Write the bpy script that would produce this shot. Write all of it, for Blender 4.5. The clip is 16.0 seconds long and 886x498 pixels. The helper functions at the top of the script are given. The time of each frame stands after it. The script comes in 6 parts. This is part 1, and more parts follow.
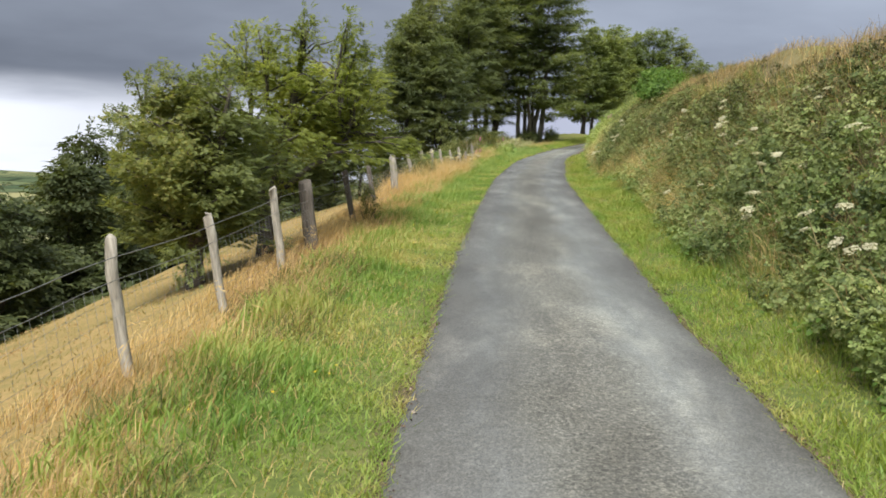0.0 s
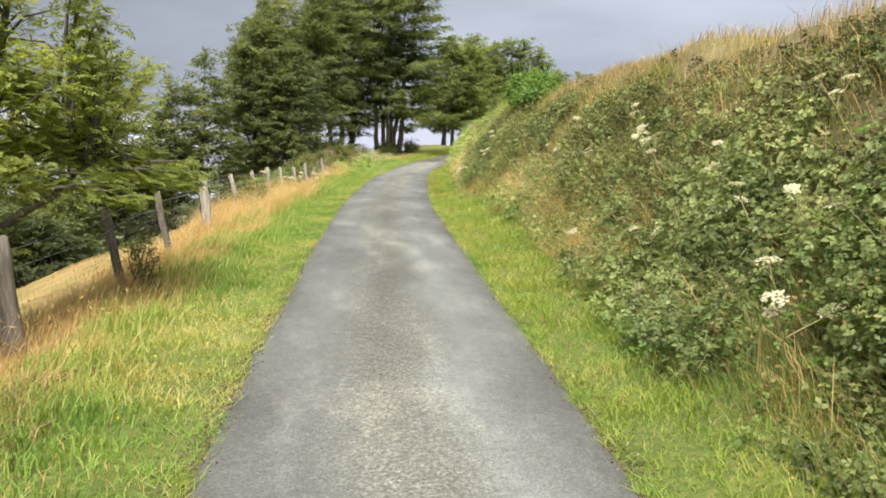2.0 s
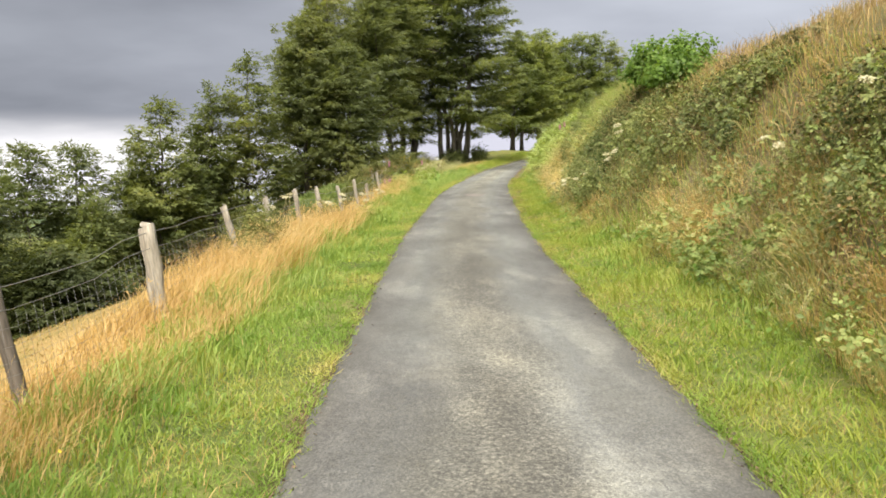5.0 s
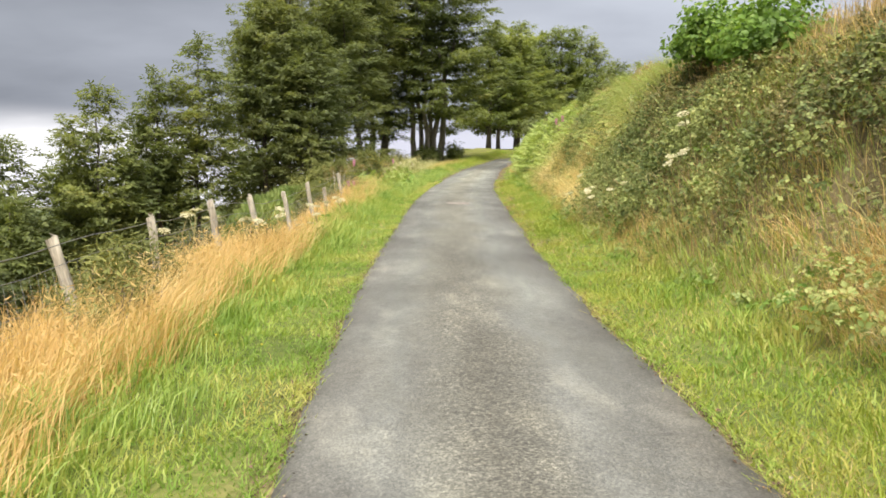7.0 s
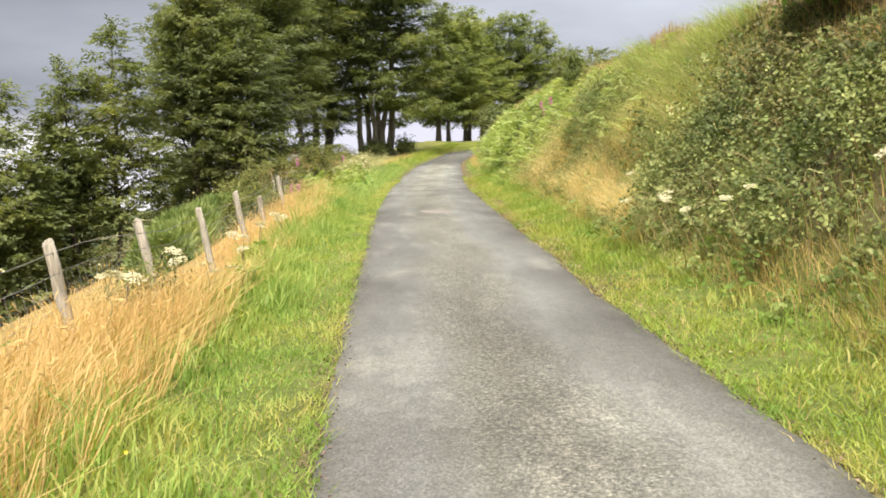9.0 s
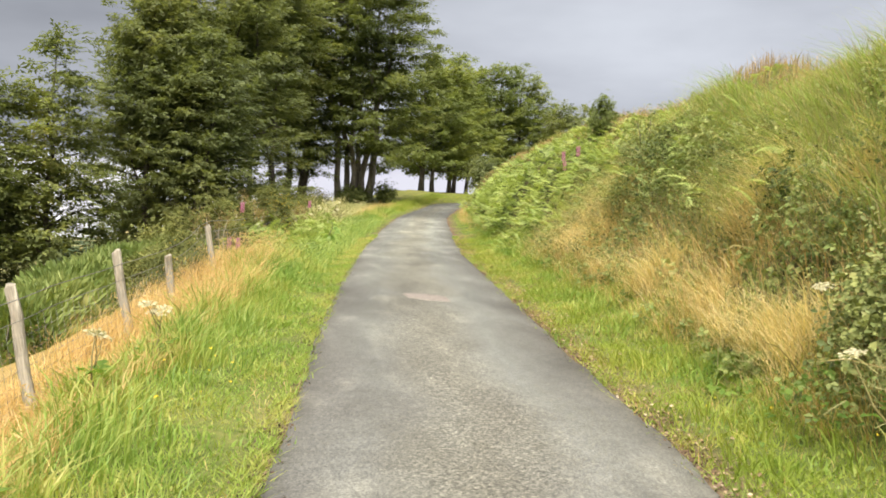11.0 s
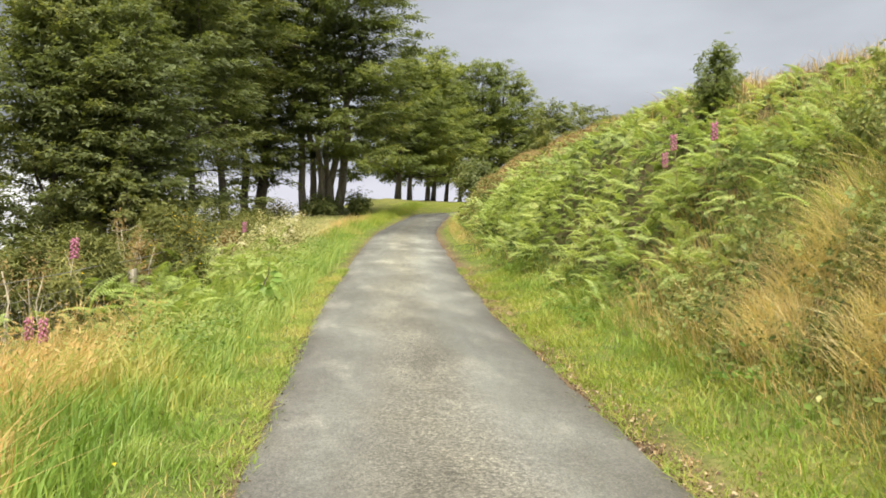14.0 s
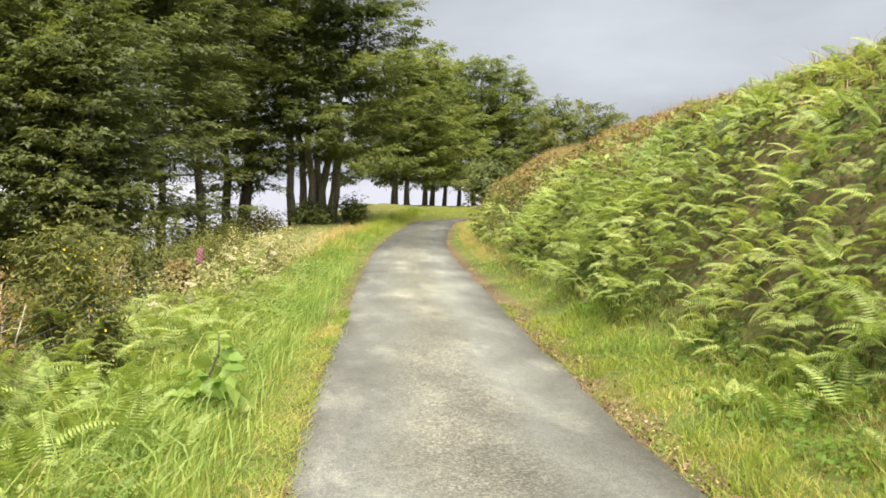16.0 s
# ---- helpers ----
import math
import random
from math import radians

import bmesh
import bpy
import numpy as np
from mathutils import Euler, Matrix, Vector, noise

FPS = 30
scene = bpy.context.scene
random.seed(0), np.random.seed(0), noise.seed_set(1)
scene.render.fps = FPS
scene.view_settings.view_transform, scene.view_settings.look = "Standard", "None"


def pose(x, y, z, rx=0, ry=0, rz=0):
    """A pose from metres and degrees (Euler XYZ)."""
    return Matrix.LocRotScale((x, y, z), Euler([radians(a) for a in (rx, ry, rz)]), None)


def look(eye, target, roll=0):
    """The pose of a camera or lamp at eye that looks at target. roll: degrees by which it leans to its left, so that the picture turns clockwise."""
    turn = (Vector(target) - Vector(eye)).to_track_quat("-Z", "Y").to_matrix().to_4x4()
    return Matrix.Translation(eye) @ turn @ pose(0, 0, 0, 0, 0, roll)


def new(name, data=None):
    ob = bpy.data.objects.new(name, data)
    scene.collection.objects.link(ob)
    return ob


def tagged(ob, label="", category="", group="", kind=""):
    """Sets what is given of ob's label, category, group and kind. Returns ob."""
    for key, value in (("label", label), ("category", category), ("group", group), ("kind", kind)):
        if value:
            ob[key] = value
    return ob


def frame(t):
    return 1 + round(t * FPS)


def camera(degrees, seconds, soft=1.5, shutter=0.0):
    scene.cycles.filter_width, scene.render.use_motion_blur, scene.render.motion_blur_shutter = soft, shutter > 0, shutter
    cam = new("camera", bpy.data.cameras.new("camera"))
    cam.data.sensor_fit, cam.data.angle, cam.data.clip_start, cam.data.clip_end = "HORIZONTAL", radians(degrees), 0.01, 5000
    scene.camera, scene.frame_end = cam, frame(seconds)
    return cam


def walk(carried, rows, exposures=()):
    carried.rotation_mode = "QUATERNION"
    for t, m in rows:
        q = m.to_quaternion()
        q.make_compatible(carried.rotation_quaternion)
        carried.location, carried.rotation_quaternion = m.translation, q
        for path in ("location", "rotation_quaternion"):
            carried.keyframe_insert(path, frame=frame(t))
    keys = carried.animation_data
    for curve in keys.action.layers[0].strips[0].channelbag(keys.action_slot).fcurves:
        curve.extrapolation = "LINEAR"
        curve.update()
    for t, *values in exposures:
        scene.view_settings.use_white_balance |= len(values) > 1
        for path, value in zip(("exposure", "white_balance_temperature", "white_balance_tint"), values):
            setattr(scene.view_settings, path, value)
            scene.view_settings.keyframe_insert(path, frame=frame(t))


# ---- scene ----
cam = camera(53.5, 16.0, soft=1.7, shutter=0.08)
METRES, EYE, TILT, LEAN, TURN = 46.0, 2.0, -5.0, -1.2, 0.0
ROWS = [
    (0.0, 0.0, 0.0, 0.0, -0.0, 0.0, -0.0),
    (0.5, 0.0012, 0.0289, 0.0047, -1.79, 1.23, -0.34),
    (1.0, 0.0043, 0.0574, 0.0086, -3.91, 1.33, 1.02),
    (1.5, 0.0095, 0.0863, 0.0129, -6.91, 0.87, 2.33),
    (2.0, 0.0151, 0.1132, 0.0169, -8.83, 0.58, 1.77),
    (2.5, 0.0178, 0.1398, 0.0205, -7.35, 0.8, 0.14),
    (3.0, 0.0209, 0.1686, 0.0242, -5.13, 0.06, 1.19),
    (3.5, 0.0235, 0.1994, 0.0276, -4.21, -0.53, 2.22),
    (4.0, 0.0247, 0.2299, 0.0315, -3.74, 0.29, 1.54),
    (4.5, 0.0257, 0.2609, 0.0359, -3.55, 0.8, 2.61),
    (5.0, 0.0261, 0.2932, 0.04, -4.53, 1.21, 3.38),
    (7.5, 0.0345, 0.4484, 0.0612, -6.69, 0.89, 2.86),
    (8.0, 0.0346, 0.4789, 0.0655, -6.75, 0.88, 3.06),
    (8.5, 0.0339, 0.5099, 0.0691, -7.58, 0.69, 3.24),
    (9.0, 0.035, 0.5411, 0.0728, -10.0, 0.28, 4.94),
    (9.5, 0.0383, 0.573, 0.0771, -11.91, 0.52, 3.22),
    (10.0, 0.0435, 0.6048, 0.0815, -12.47, 1.72, -0.08),
    (12.5, 0.0652, 0.7672, 0.1044, -11.04, 4.37, 3.35),
    (13.0, 0.0707, 0.7998, 0.109, -12.37, 4.11, 2.97),
    (13.5, 0.0769, 0.8319, 0.1136, -14.36, 3.89, 1.95),
    (14.0, 0.0804, 0.8635, 0.1185, -13.45, 3.81, 2.14),
    (14.5, 0.0842, 0.8949, 0.1232, -12.73, 2.63, 4.53),
    (15.0, 0.0853, 0.9247, 0.1276, -12.08, 2.42, 4.69),
    (15.5, 0.0878, 0.9541, 0.1325, -12.74, 3.66, 3.26),
    (16.0, 0.0931, 0.9844, 0.1372, -13.94, 3.98, 2.8),
]
walk(cam, [(t, pose(0, 0, EYE, TILT, LEAN, TURN) @ pose(METRES * x, METRES * y, METRES * z, 90 + pitch, roll, yaw)) for t, x, y, z, yaw, pitch, roll in ROWS],
     exposures=[(0.0, 0.58, 5850, 12), (0.5, 0.7, 5900, 12), (1.5, 0.86, 6050, 12), (2.5, 1.25, 6250, 13), (3.5, 1.29, 6300, 13), (4.5, 1.10, 6400, 13), (5.0, 1.03, 6450, 13), (7.5, 1.14, 6400, 12), (8.5, 1.20, 6420, 13), (9.5, 1.23, 6450, 14), (12.5, 1.04, 6600, 10), (13.5, 1.07, 6600, 10), (14.5, 1.05, 6600, 10), (15.5, 1.17, 6600, 10), (16.0, 1.18, 6600, 10)])

# ---- sky and sun ----
SUN_ELEVATION, SUN_AZIMUTH = radians(55), radians(192)   # azimuth clockwise from +y


def make_world():
    w = bpy.data.worlds.new("sky")
    scene.world = w
    w.use_nodes = True
    nt = w.node_tree
    nt.nodes.clear()
    N, L = nt.nodes.new, nt.links.new
    out, bg = N("ShaderNodeOutputWorld"), N("ShaderNodeBackground")
    sky = N("ShaderNodeTexSky")
    sky.sky_type, sky.sun_disc = "NISHITA", False
    sky.sun_elevation, sky.sun_rotation = SUN_ELEVATION, SUN_AZIMUTH
    sky_dim = N("ShaderNodeMixRGB")
    sky_dim.blend_type = "MULTIPLY"
    sky_dim.inputs[0].default_value = 1
    sky_dim.inputs[2].default_value = (0.09, 0.09, 0.09, 1)
    L(sky.outputs[0], sky_dim.inputs[1])
    tc, sep = N("ShaderNodeTexCoord"), N("ShaderNodeSeparateXYZ")
    L(tc.outputs["Generated"], sep.inputs[0])
    # cloud sheet: the direction projected on a flat ceiling
    den = N("ShaderNodeMath"); den.operation = "ADD"; den.inputs[1].default_value = 0.14
    ab = N("ShaderNodeMath"); ab.operation = "MAXIMUM"; ab.inputs[1].default_value = 0.0
    L(sep.outputs[2], ab.inputs[0]); L(ab.outputs[0], den.inputs[0])
    dx = N("ShaderNodeMath"); dx.operation = "DIVIDE"
    dy = N("ShaderNodeMath"); dy.operation = "DIVIDE"
    L(sep.outputs[0], dx.inputs[0]); L(den.outputs[0], dx.inputs[1])
    L(sep.outputs[1], dy.inputs[0]); L(den.outputs[0], dy.inputs[1])
    comb = N("ShaderNodeCombineXYZ")
    L(dx.outputs[0], comb.inputs[0]); L(dy.outputs[0], comb.inputs[1])
    big = N("ShaderNodeTexNoise"); big.inputs["Scale"].default_value = 0.42; big.inputs["Detail"].default_value = 6; big.inputs["Roughness"].default_value = 0.5
    L(comb.outputs[0], big.inputs["Vector"])
    ramp = N("ShaderNodeValToRGB")
    e = ramp.color_ramp.elements
    e[0].position, e[0].color = 0.34, (0.132, 0.143, 0.163, 1)
    e[1].position, e[1].color = 0.66, (0.295, 0.315, 0.345, 1)
    L(big.outputs["Fac"], ramp.inputs[0])
    # cloud darkest in the west, lighter towards the east
    side = N("ShaderNodeMapRange")
    side.inputs["From Min"].default_value, side.inputs["From Max"].default_value = -0.45, 0.35
    side.inputs["To Min"].default_value, side.inputs["To Max"].default_value = 0.78, 1.2
    L(sep.outputs[0], side.inputs["Value"])
    lit = N("ShaderNodeVectorMath"); lit.operation = "SCALE"
    L(ramp.outputs[0], lit.inputs[0]); L(side.outputs[0], lit.inputs["Scale"])
    # bright clear strip below the cloud's edge, over the horizon
    wob = N("ShaderNodeMath"); wob.operation = "MULTIPLY_ADD"; wob.inputs[1].default_value = 0.10; wob.inputs[2].default_value = -0.05
    L(big.outputs["Fac"], wob.inputs[0])
    el = N("ShaderNodeMath"); el.operation = "ADD"
    L(sep.outputs[2], el.inputs[0]); L(wob.outputs[0], el.inputs[1])
    strip = N("ShaderNodeMapRange"); strip.interpolation_type = "SMOOTHSTEP"
    strip.inputs["From Min"].default_value, strip.inputs["From Max"].default_value = 0.05, 0.092
    strip.inputs["To Min"].default_value, strip.inputs["To Max"].default_value = 1.0, 0.0
    L(el.outputs[0], strip.inputs["Value"])
    west = N("ShaderNodeMapRange"); west.interpolation_type = "SMOOTHSTEP"
    west.inputs["From Min"].default_value, west.inputs["From Max"].default_value = -0.22, 0.06
    L(sep.outputs[0], west.inputs["Value"])
    clear = N("ShaderNodeMixRGB")
    clear.inputs[1].default_value, clear.inputs[2].default_value = (0.56, 0.555, 0.555, 1), (0.37, 0.375, 0.42, 1)
    L(west.outputs[0], clear.inputs[0])
    far_west = N("ShaderNodeMapRange"); far_west.interpolation_type = "SMOOTHSTEP"
    far_west.inputs["From Min"].default_value, far_west.inputs["From Max"].default_value = -0.55, -0.25
    far_west.inputs["To Min"].default_value, far_west.inputs["To Max"].default_value = 1.35, 1.0
    L(sep.outputs[0], far_west.inputs["Value"])
    clear_lit = N("ShaderNodeVectorMath"); clear_lit.operation = "SCALE"
    L(clear.outputs[0], clear_lit.inputs[0]); L(far_west.outputs[0], clear_lit.inputs["Scale"])
    mixh = N("ShaderNodeMixRGB")
    L(clear_lit.outputs[0], mixh.inputs[2])
    L(strip.outputs[0], mixh.inputs[0]); L(lit.outputs[0], mixh.inputs[1])
    gap = N("ShaderNodeMapRange")
    gap.inputs["From Min"].default_value, gap.inputs["From Max"].default_value = 0.62, 0.85
    gap.inputs["To Max"].default_value = 0.5
    L(big.outputs["Fac"], gap.inputs["Value"])
    mixs = N("ShaderNodeMixRGB")
    L(gap.outputs[0], mixs.inputs[0]); L(mixh.outputs[0], mixs.inputs[1]); L(sky_dim.outputs[0], mixs.inputs[2])
    L(mixs.outputs[0], bg.inputs[0])
    bg.inputs[1].default_value = 1.0
    L(bg.outputs[0], out.inputs[0])


make_world()
sun = new("sun", bpy.data.lights.new("sun", "SUN"))
sun.data.energy, sun.data.angle, sun.data.color = 5.2, radians(42), (1.0, 0.93, 0.77)
sun.matrix_world = look((60 * math.sin(SUN_AZIMUTH) * math.cos(SUN_ELEVATION), 60 * math.cos(SUN_AZIMUTH) * math.cos(SUN_ELEVATION), 60 * math.sin(SUN_ELEVATION)), (0, 0, 0))


# ---- materials ----
def new_mat(name):
    m = bpy.data.materials.new(name)
    m.use_nodes = True
    nt = m.node_tree
    nt.nodes.clear()
    return m, nt, nt.nodes.new, nt.links.new


def ramp_node(nt, stops):
    r = nt.nodes.new("ShaderNodeValToRGB")
    e = r.color_ramp.elements
    while len(e) < len(stops):
        e.new(0.5)
    for k, (p, c) in enumerate(stops):
        e[k].position, e[k].color = p, (*c, 1)
    return r


def leaf_mat(name, stops, translucent=0.35, rough=0.5, patch=0.35, scale=0.8, gloss=0.25):
    """Foliage: colour by leaf and by patch, thin and partly letting light through."""
    m, nt, N, L = new_mat(name)
    geo = N("ShaderNodeNewGeometry")
    noise_tex = N("ShaderNodeTexNoise")
    noise_tex.inputs["Scale"].default_value, noise_tex.inputs["Detail"].default_value = scale, 3
    L(geo.outputs["Position"], noise_tex.inputs["Vector"])
    mix = N("ShaderNodeMix")
    mix.data_type = "FLOAT"
    mix.inputs[0].default_value = patch
    spread = N("ShaderNodeMapRange")
    spread.inputs["From Min"].default_value, spread.inputs["From Max"].default_value = 0.28, 0.72
    L(noise_tex.outputs["Fac"], spread.inputs["Value"])
    L(geo.outputs["Random Per Island"], mix.inputs[2]); L(spread.outputs[0], mix.inputs[3])
    r = ramp_node(nt, stops)
    L(mix.outputs[0], r.inputs[0])
    p = N("ShaderNodeBsdfPrincipled")
    p.inputs["Roughness"].default_value = rough
    p.inputs["Specular IOR Level"].default_value = gloss
    L(r.outputs[0], p.inputs["Base Color"])
    tr = N("ShaderNodeBsdfTranslucent")
    tint = N("ShaderNodeMixRGB"); tint.blend_type = "MULTIPLY"; tint.inputs[0].default_value = 1
    tint.inputs[2].default_value = (1.25, 1.25, 0.6, 1)
    L(r.outputs[0], tint.inputs[1]); L(tint.outputs[0], tr.inputs[0])
    ms, out = N("ShaderNodeMixShader"), N("ShaderNodeOutputMaterial")
    ms.inputs[0].default_value = translucent
    L(p.outputs[0], ms.inputs[1]); L(tr.outputs[0], ms.inputs[2]); L(ms.outputs[0], out.inputs[0])
    return m


def solid_mat(name, dark, light, scale=8.0, rough=0.8, bump=0.3, stretch=(1, 1, 1), detail=6, metal=0.0, fine=6.0):
    """Two-scale mottled surface in object coordinates."""
    m, nt, N, L = new_mat(name)
    tc, mp = N("ShaderNodeTexCoord"), N("ShaderNodeMapping")
    mp.inputs["Scale"].default_value = stretch
    L(tc.outputs["Object"], mp.inputs[0])
    a, b = N("ShaderNodeTexNoise"), N("ShaderNodeTexNoise")
    a.inputs["Scale"].default_value, a.inputs["Detail"].default_value = scale, detail
    b.inputs["Scale"].default_value, b.inputs["Detail"].default_value = scale * fine, 4
    L(mp.outputs[0], a.inputs["Vector"]); L(mp.outputs[0], b.inputs["Vector"])
    mix = N("ShaderNodeMix"); mix.data_type = "FLOAT"; mix.inputs[0].default_value = 0.45
    L(a.outputs["Fac"], mix.inputs[2]); L(b.outputs["Fac"], mix.inputs[3])
    r = ramp_node(nt, [(0.35, dark), (0.65, light)])
    L(mix.outputs[0], r.inputs[0])
    p, out, bp = N("ShaderNodeBsdfPrincipled"), N("ShaderNodeOutputMaterial"), N("ShaderNodeBump")
    bp.inputs["Strength"].default_value, bp.inputs["Distance"].default_value = bump, 0.02
    L(mix.outputs[0], bp.inputs["Height"]); L(bp.outputs[0], p.inputs["Normal"])
    p.inputs["Roughness"].default_value, p.inputs["Metallic"].default_value = rough, metal
    L(r.outputs[0], p.inputs["Base Color"]); L(p.outputs[0], out.inputs[0])
    return m


def road_mat():
    """Worn surface dressing: dark edges, paler wheel tracks, gritty crown; UV = metres across and along."""
    m, nt, N, L = new_mat("worn_road_surface")
    uv, sep, geo = N("ShaderNodeUVMap"), N("ShaderNodeSeparateXYZ"), N("ShaderNodeNewGeometry")
    uv.uv_map = "uv"
    L(uv.outputs[0], sep.inputs[0])
    warp = N("ShaderNodeTexNoise"); warp.inputs["Scale"].default_value = 0.45; warp.inputs["Detail"].default_value = 3
    L(geo.outputs["Position"], warp.inputs["Vector"])
    wu = N("ShaderNodeMath"); wu.operation = "MULTIPLY_ADD"; wu.inputs[1].default_value = 0.9; wu.inputs[2].default_value = -0.45
    L(warp.outputs["Fac"], wu.inputs[0])
    au = N("ShaderNodeMath"); au.operation = "ADD"
    L(sep.outputs[0], au.inputs[0]); L(wu.outputs[0], au.inputs[1])
    across = N("ShaderNodeMapRange")
    across.inputs["From Min"].default_value, across.inputs["From Max"].default_value = -1.35, 1.35
    L(au.outputs[0], across.inputs["Value"])
    bands = ramp_node(nt, [(0.0, (0.080, 0.077, 0.075)), (0.09, (0.116, 0.116, 0.114)), (0.24, (0.150, 0.154, 0.151)), (0.36, (0.143, 0.144, 0.134)), (0.50, (0.131, 0.129, 0.117)), (0.60, (0.143, 0.143, 0.133)), (0.72, (0.180, 0.185, 0.179)), (0.80, (0.160, 0.164, 0.160)), (0.90, (0.124, 0.126, 0.124)), (1.0, (0.086, 0.083, 0.081))])
    L(across.outputs[0], bands.inputs[0])
    # washed-out pale patches
    pat = N("ShaderNodeTexNoise"); pat.inputs["Scale"].default_value = 0.55; pat.inputs["Detail"].default_value = 5; pat.inputs["Distortion"].default_value = 0.6
    stretch = N("ShaderNodeMapping"); stretch.inputs["Scale"].default_value = (1.5, 0.6, 1)
    L(geo.outputs["Position"], stretch.inputs[0]); L(stretch.outputs[0], pat.inputs["Vector"])
    pr = ramp_node(nt, [(0.34, (0.76, 0.755, 0.75)), (0.48, (0.97, 0.97, 0.97)), (0.58, (1.08, 1.09, 1.09)), (0.70, (1.32, 1.33, 1.32))])
    L(pat.outputs["Fac"], pr.inputs[0])
    mul = N("ShaderNodeMixRGB"); mul.blend_type = "MULTIPLY"; mul.inputs[0].default_value = 1
    L(bands.outputs[0], mul.inputs[1]); L(pr.outputs[0], mul.inputs[2])
    wash = N("ShaderNodeTexNoise"); wash.inputs["Scale"].default_value = 1.1; wash.inputs["Detail"].default_value = 6; wash.inputs["Roughness"].default_value = 0.62
    drift = N("ShaderNodeMapping"); drift.inputs["Scale"].default_value = (1.6, 0.55, 1); drift.inputs["Location"].default_value = (3.1, 7.7, 0)
    L(geo.outputs["Position"], drift.inputs[0]); L(drift.outputs[0], wash.inputs["Vector"])
    washed = ramp_node(nt, [(0.40, (0.93, 0.92, 0.90)), (0.54, (1, 1, 1)), (0.64, (1.32, 1.31, 1.27)), (0.74, (1.5, 1.48, 1.42))])
    L(wash.outputs["Fac"], washed.inputs[0])
    worn = N("ShaderNodeMixRGB"); worn.blend_type = "MULTIPLY"; worn.inputs[0].default_value = 1
    L(mul.outputs[0], worn.inputs[1]); L(washed.outputs[0], worn.inputs[2])
    mul = worn
    # stone chips
    chip = N("ShaderNodeTexVoronoi"); chip.inputs["Scale"].default_value = 95
    L(geo.outputs["Position"], chip.inputs["Vector"])
    bw = N("ShaderNodeRGBToBW"); L(chip.outputs["Color"], bw.inputs[0])
    cr = ramp_node(nt, [(0.15, (0.52, 0.52, 0.52)), (0.5, (0.96, 0.96, 0.95)), (0.8, (1.38, 1.37, 1.33)), (0.9, (1.7, 1.68, 1.62))])
    L(bw.outputs[0], cr.inputs[0])
    mul2 = N("ShaderNodeMixRGB"); mul2.blend_type = "MULTIPLY"; mul2.inputs[0].default_value = 0.72
    L(mul.outputs[0], mul2.inputs[1]); L(cr.outputs[0], mul2.inputs[2])
    grit = N("ShaderNodeTexNoise"); grit.inputs["Scale"].default_value = 9; grit.inputs["Detail"].default_value = 7; grit.inputs["Roughness"].default_value = 0.7
    L(geo.outputs["Position"], grit.inputs["Vector"])
    gr = ramp_node(nt, [(0.3, (0.80, 0.79, 0.77)), (0.55, (1, 1, 1)), (0.75, (1.15, 1.15, 1.13))])
    L(grit.outputs["Fac"], gr.inputs[0])
    mul3 = N("ShaderNodeMixRGB"); mul3.blend_type = "MULTIPLY"; mul3.inputs[0].default_value = 1
    L(mul2.outputs[0], mul3.inputs[1]); L(gr.outputs[0], mul3.inputs[2])
    # loose grit gathered on the crown between the wheel tracks
    lump = N("ShaderNodeTexNoise"); lump.inputs["Scale"].default_value = 34; lump.inputs["Detail"].default_value = 4; lump.inputs["Roughness"].default_value = 0.75
    L(geo.outputs["Position"], lump.inputs["Vector"])
    lr = ramp_node(nt, [(0.34, (0.36, 0.36, 0.34)), (0.47, (0.86, 0.86, 0.84)), (0.56, (1.3, 1.3, 1.26)), (0.68, (2.1, 2.08, 2.0))])
    L(lump.outputs["Fac"], lr.inputs[0])
    crown = ramp_node(nt, [(0.30, (0.12, 0.12, 0.12)), (0.42, (0.85, 0.85, 0.85)), (0.60, (0.85, 0.85, 0.85)), (0.72, (0.12, 0.12, 0.12))])
    L(across.outputs[0], crown.inputs[0])
    mul4 = N("ShaderNodeMixRGB"); mul4.blend_type = "MULTIPLY"
    L(crown.outputs[0], mul4.inputs[0]); L(mul3.outputs[0], mul4.inputs[1]); L(lr.outputs[0], mul4.inputs[2])
    mul3 = mul4
    # tone by distance along y: paler below the brow, darker beyond it
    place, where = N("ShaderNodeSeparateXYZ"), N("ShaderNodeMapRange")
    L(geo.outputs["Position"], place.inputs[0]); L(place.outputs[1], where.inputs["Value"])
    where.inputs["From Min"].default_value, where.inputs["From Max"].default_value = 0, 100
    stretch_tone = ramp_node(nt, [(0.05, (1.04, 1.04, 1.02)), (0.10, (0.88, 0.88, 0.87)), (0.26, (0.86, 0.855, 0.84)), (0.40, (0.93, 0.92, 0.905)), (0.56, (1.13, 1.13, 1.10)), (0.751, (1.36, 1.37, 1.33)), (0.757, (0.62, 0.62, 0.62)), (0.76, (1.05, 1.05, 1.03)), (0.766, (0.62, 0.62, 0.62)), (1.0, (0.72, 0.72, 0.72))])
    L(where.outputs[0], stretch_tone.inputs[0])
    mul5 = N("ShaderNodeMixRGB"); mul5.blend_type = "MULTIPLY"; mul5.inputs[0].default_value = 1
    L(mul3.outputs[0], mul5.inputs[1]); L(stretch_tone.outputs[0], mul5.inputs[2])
    mul3 = mul5
    p, out, bp = N("ShaderNodeBsdfPrincipled"), N("ShaderNodeOutputMaterial"), N("ShaderNodeBump")
    bp.inputs["Strength"].default_value, bp.inputs["Distance"].default_value = 0.35, 0.006
    L(bw.outputs[0], bp.inputs["Height"]); L(bp.outputs[0], p.inputs["Normal"])
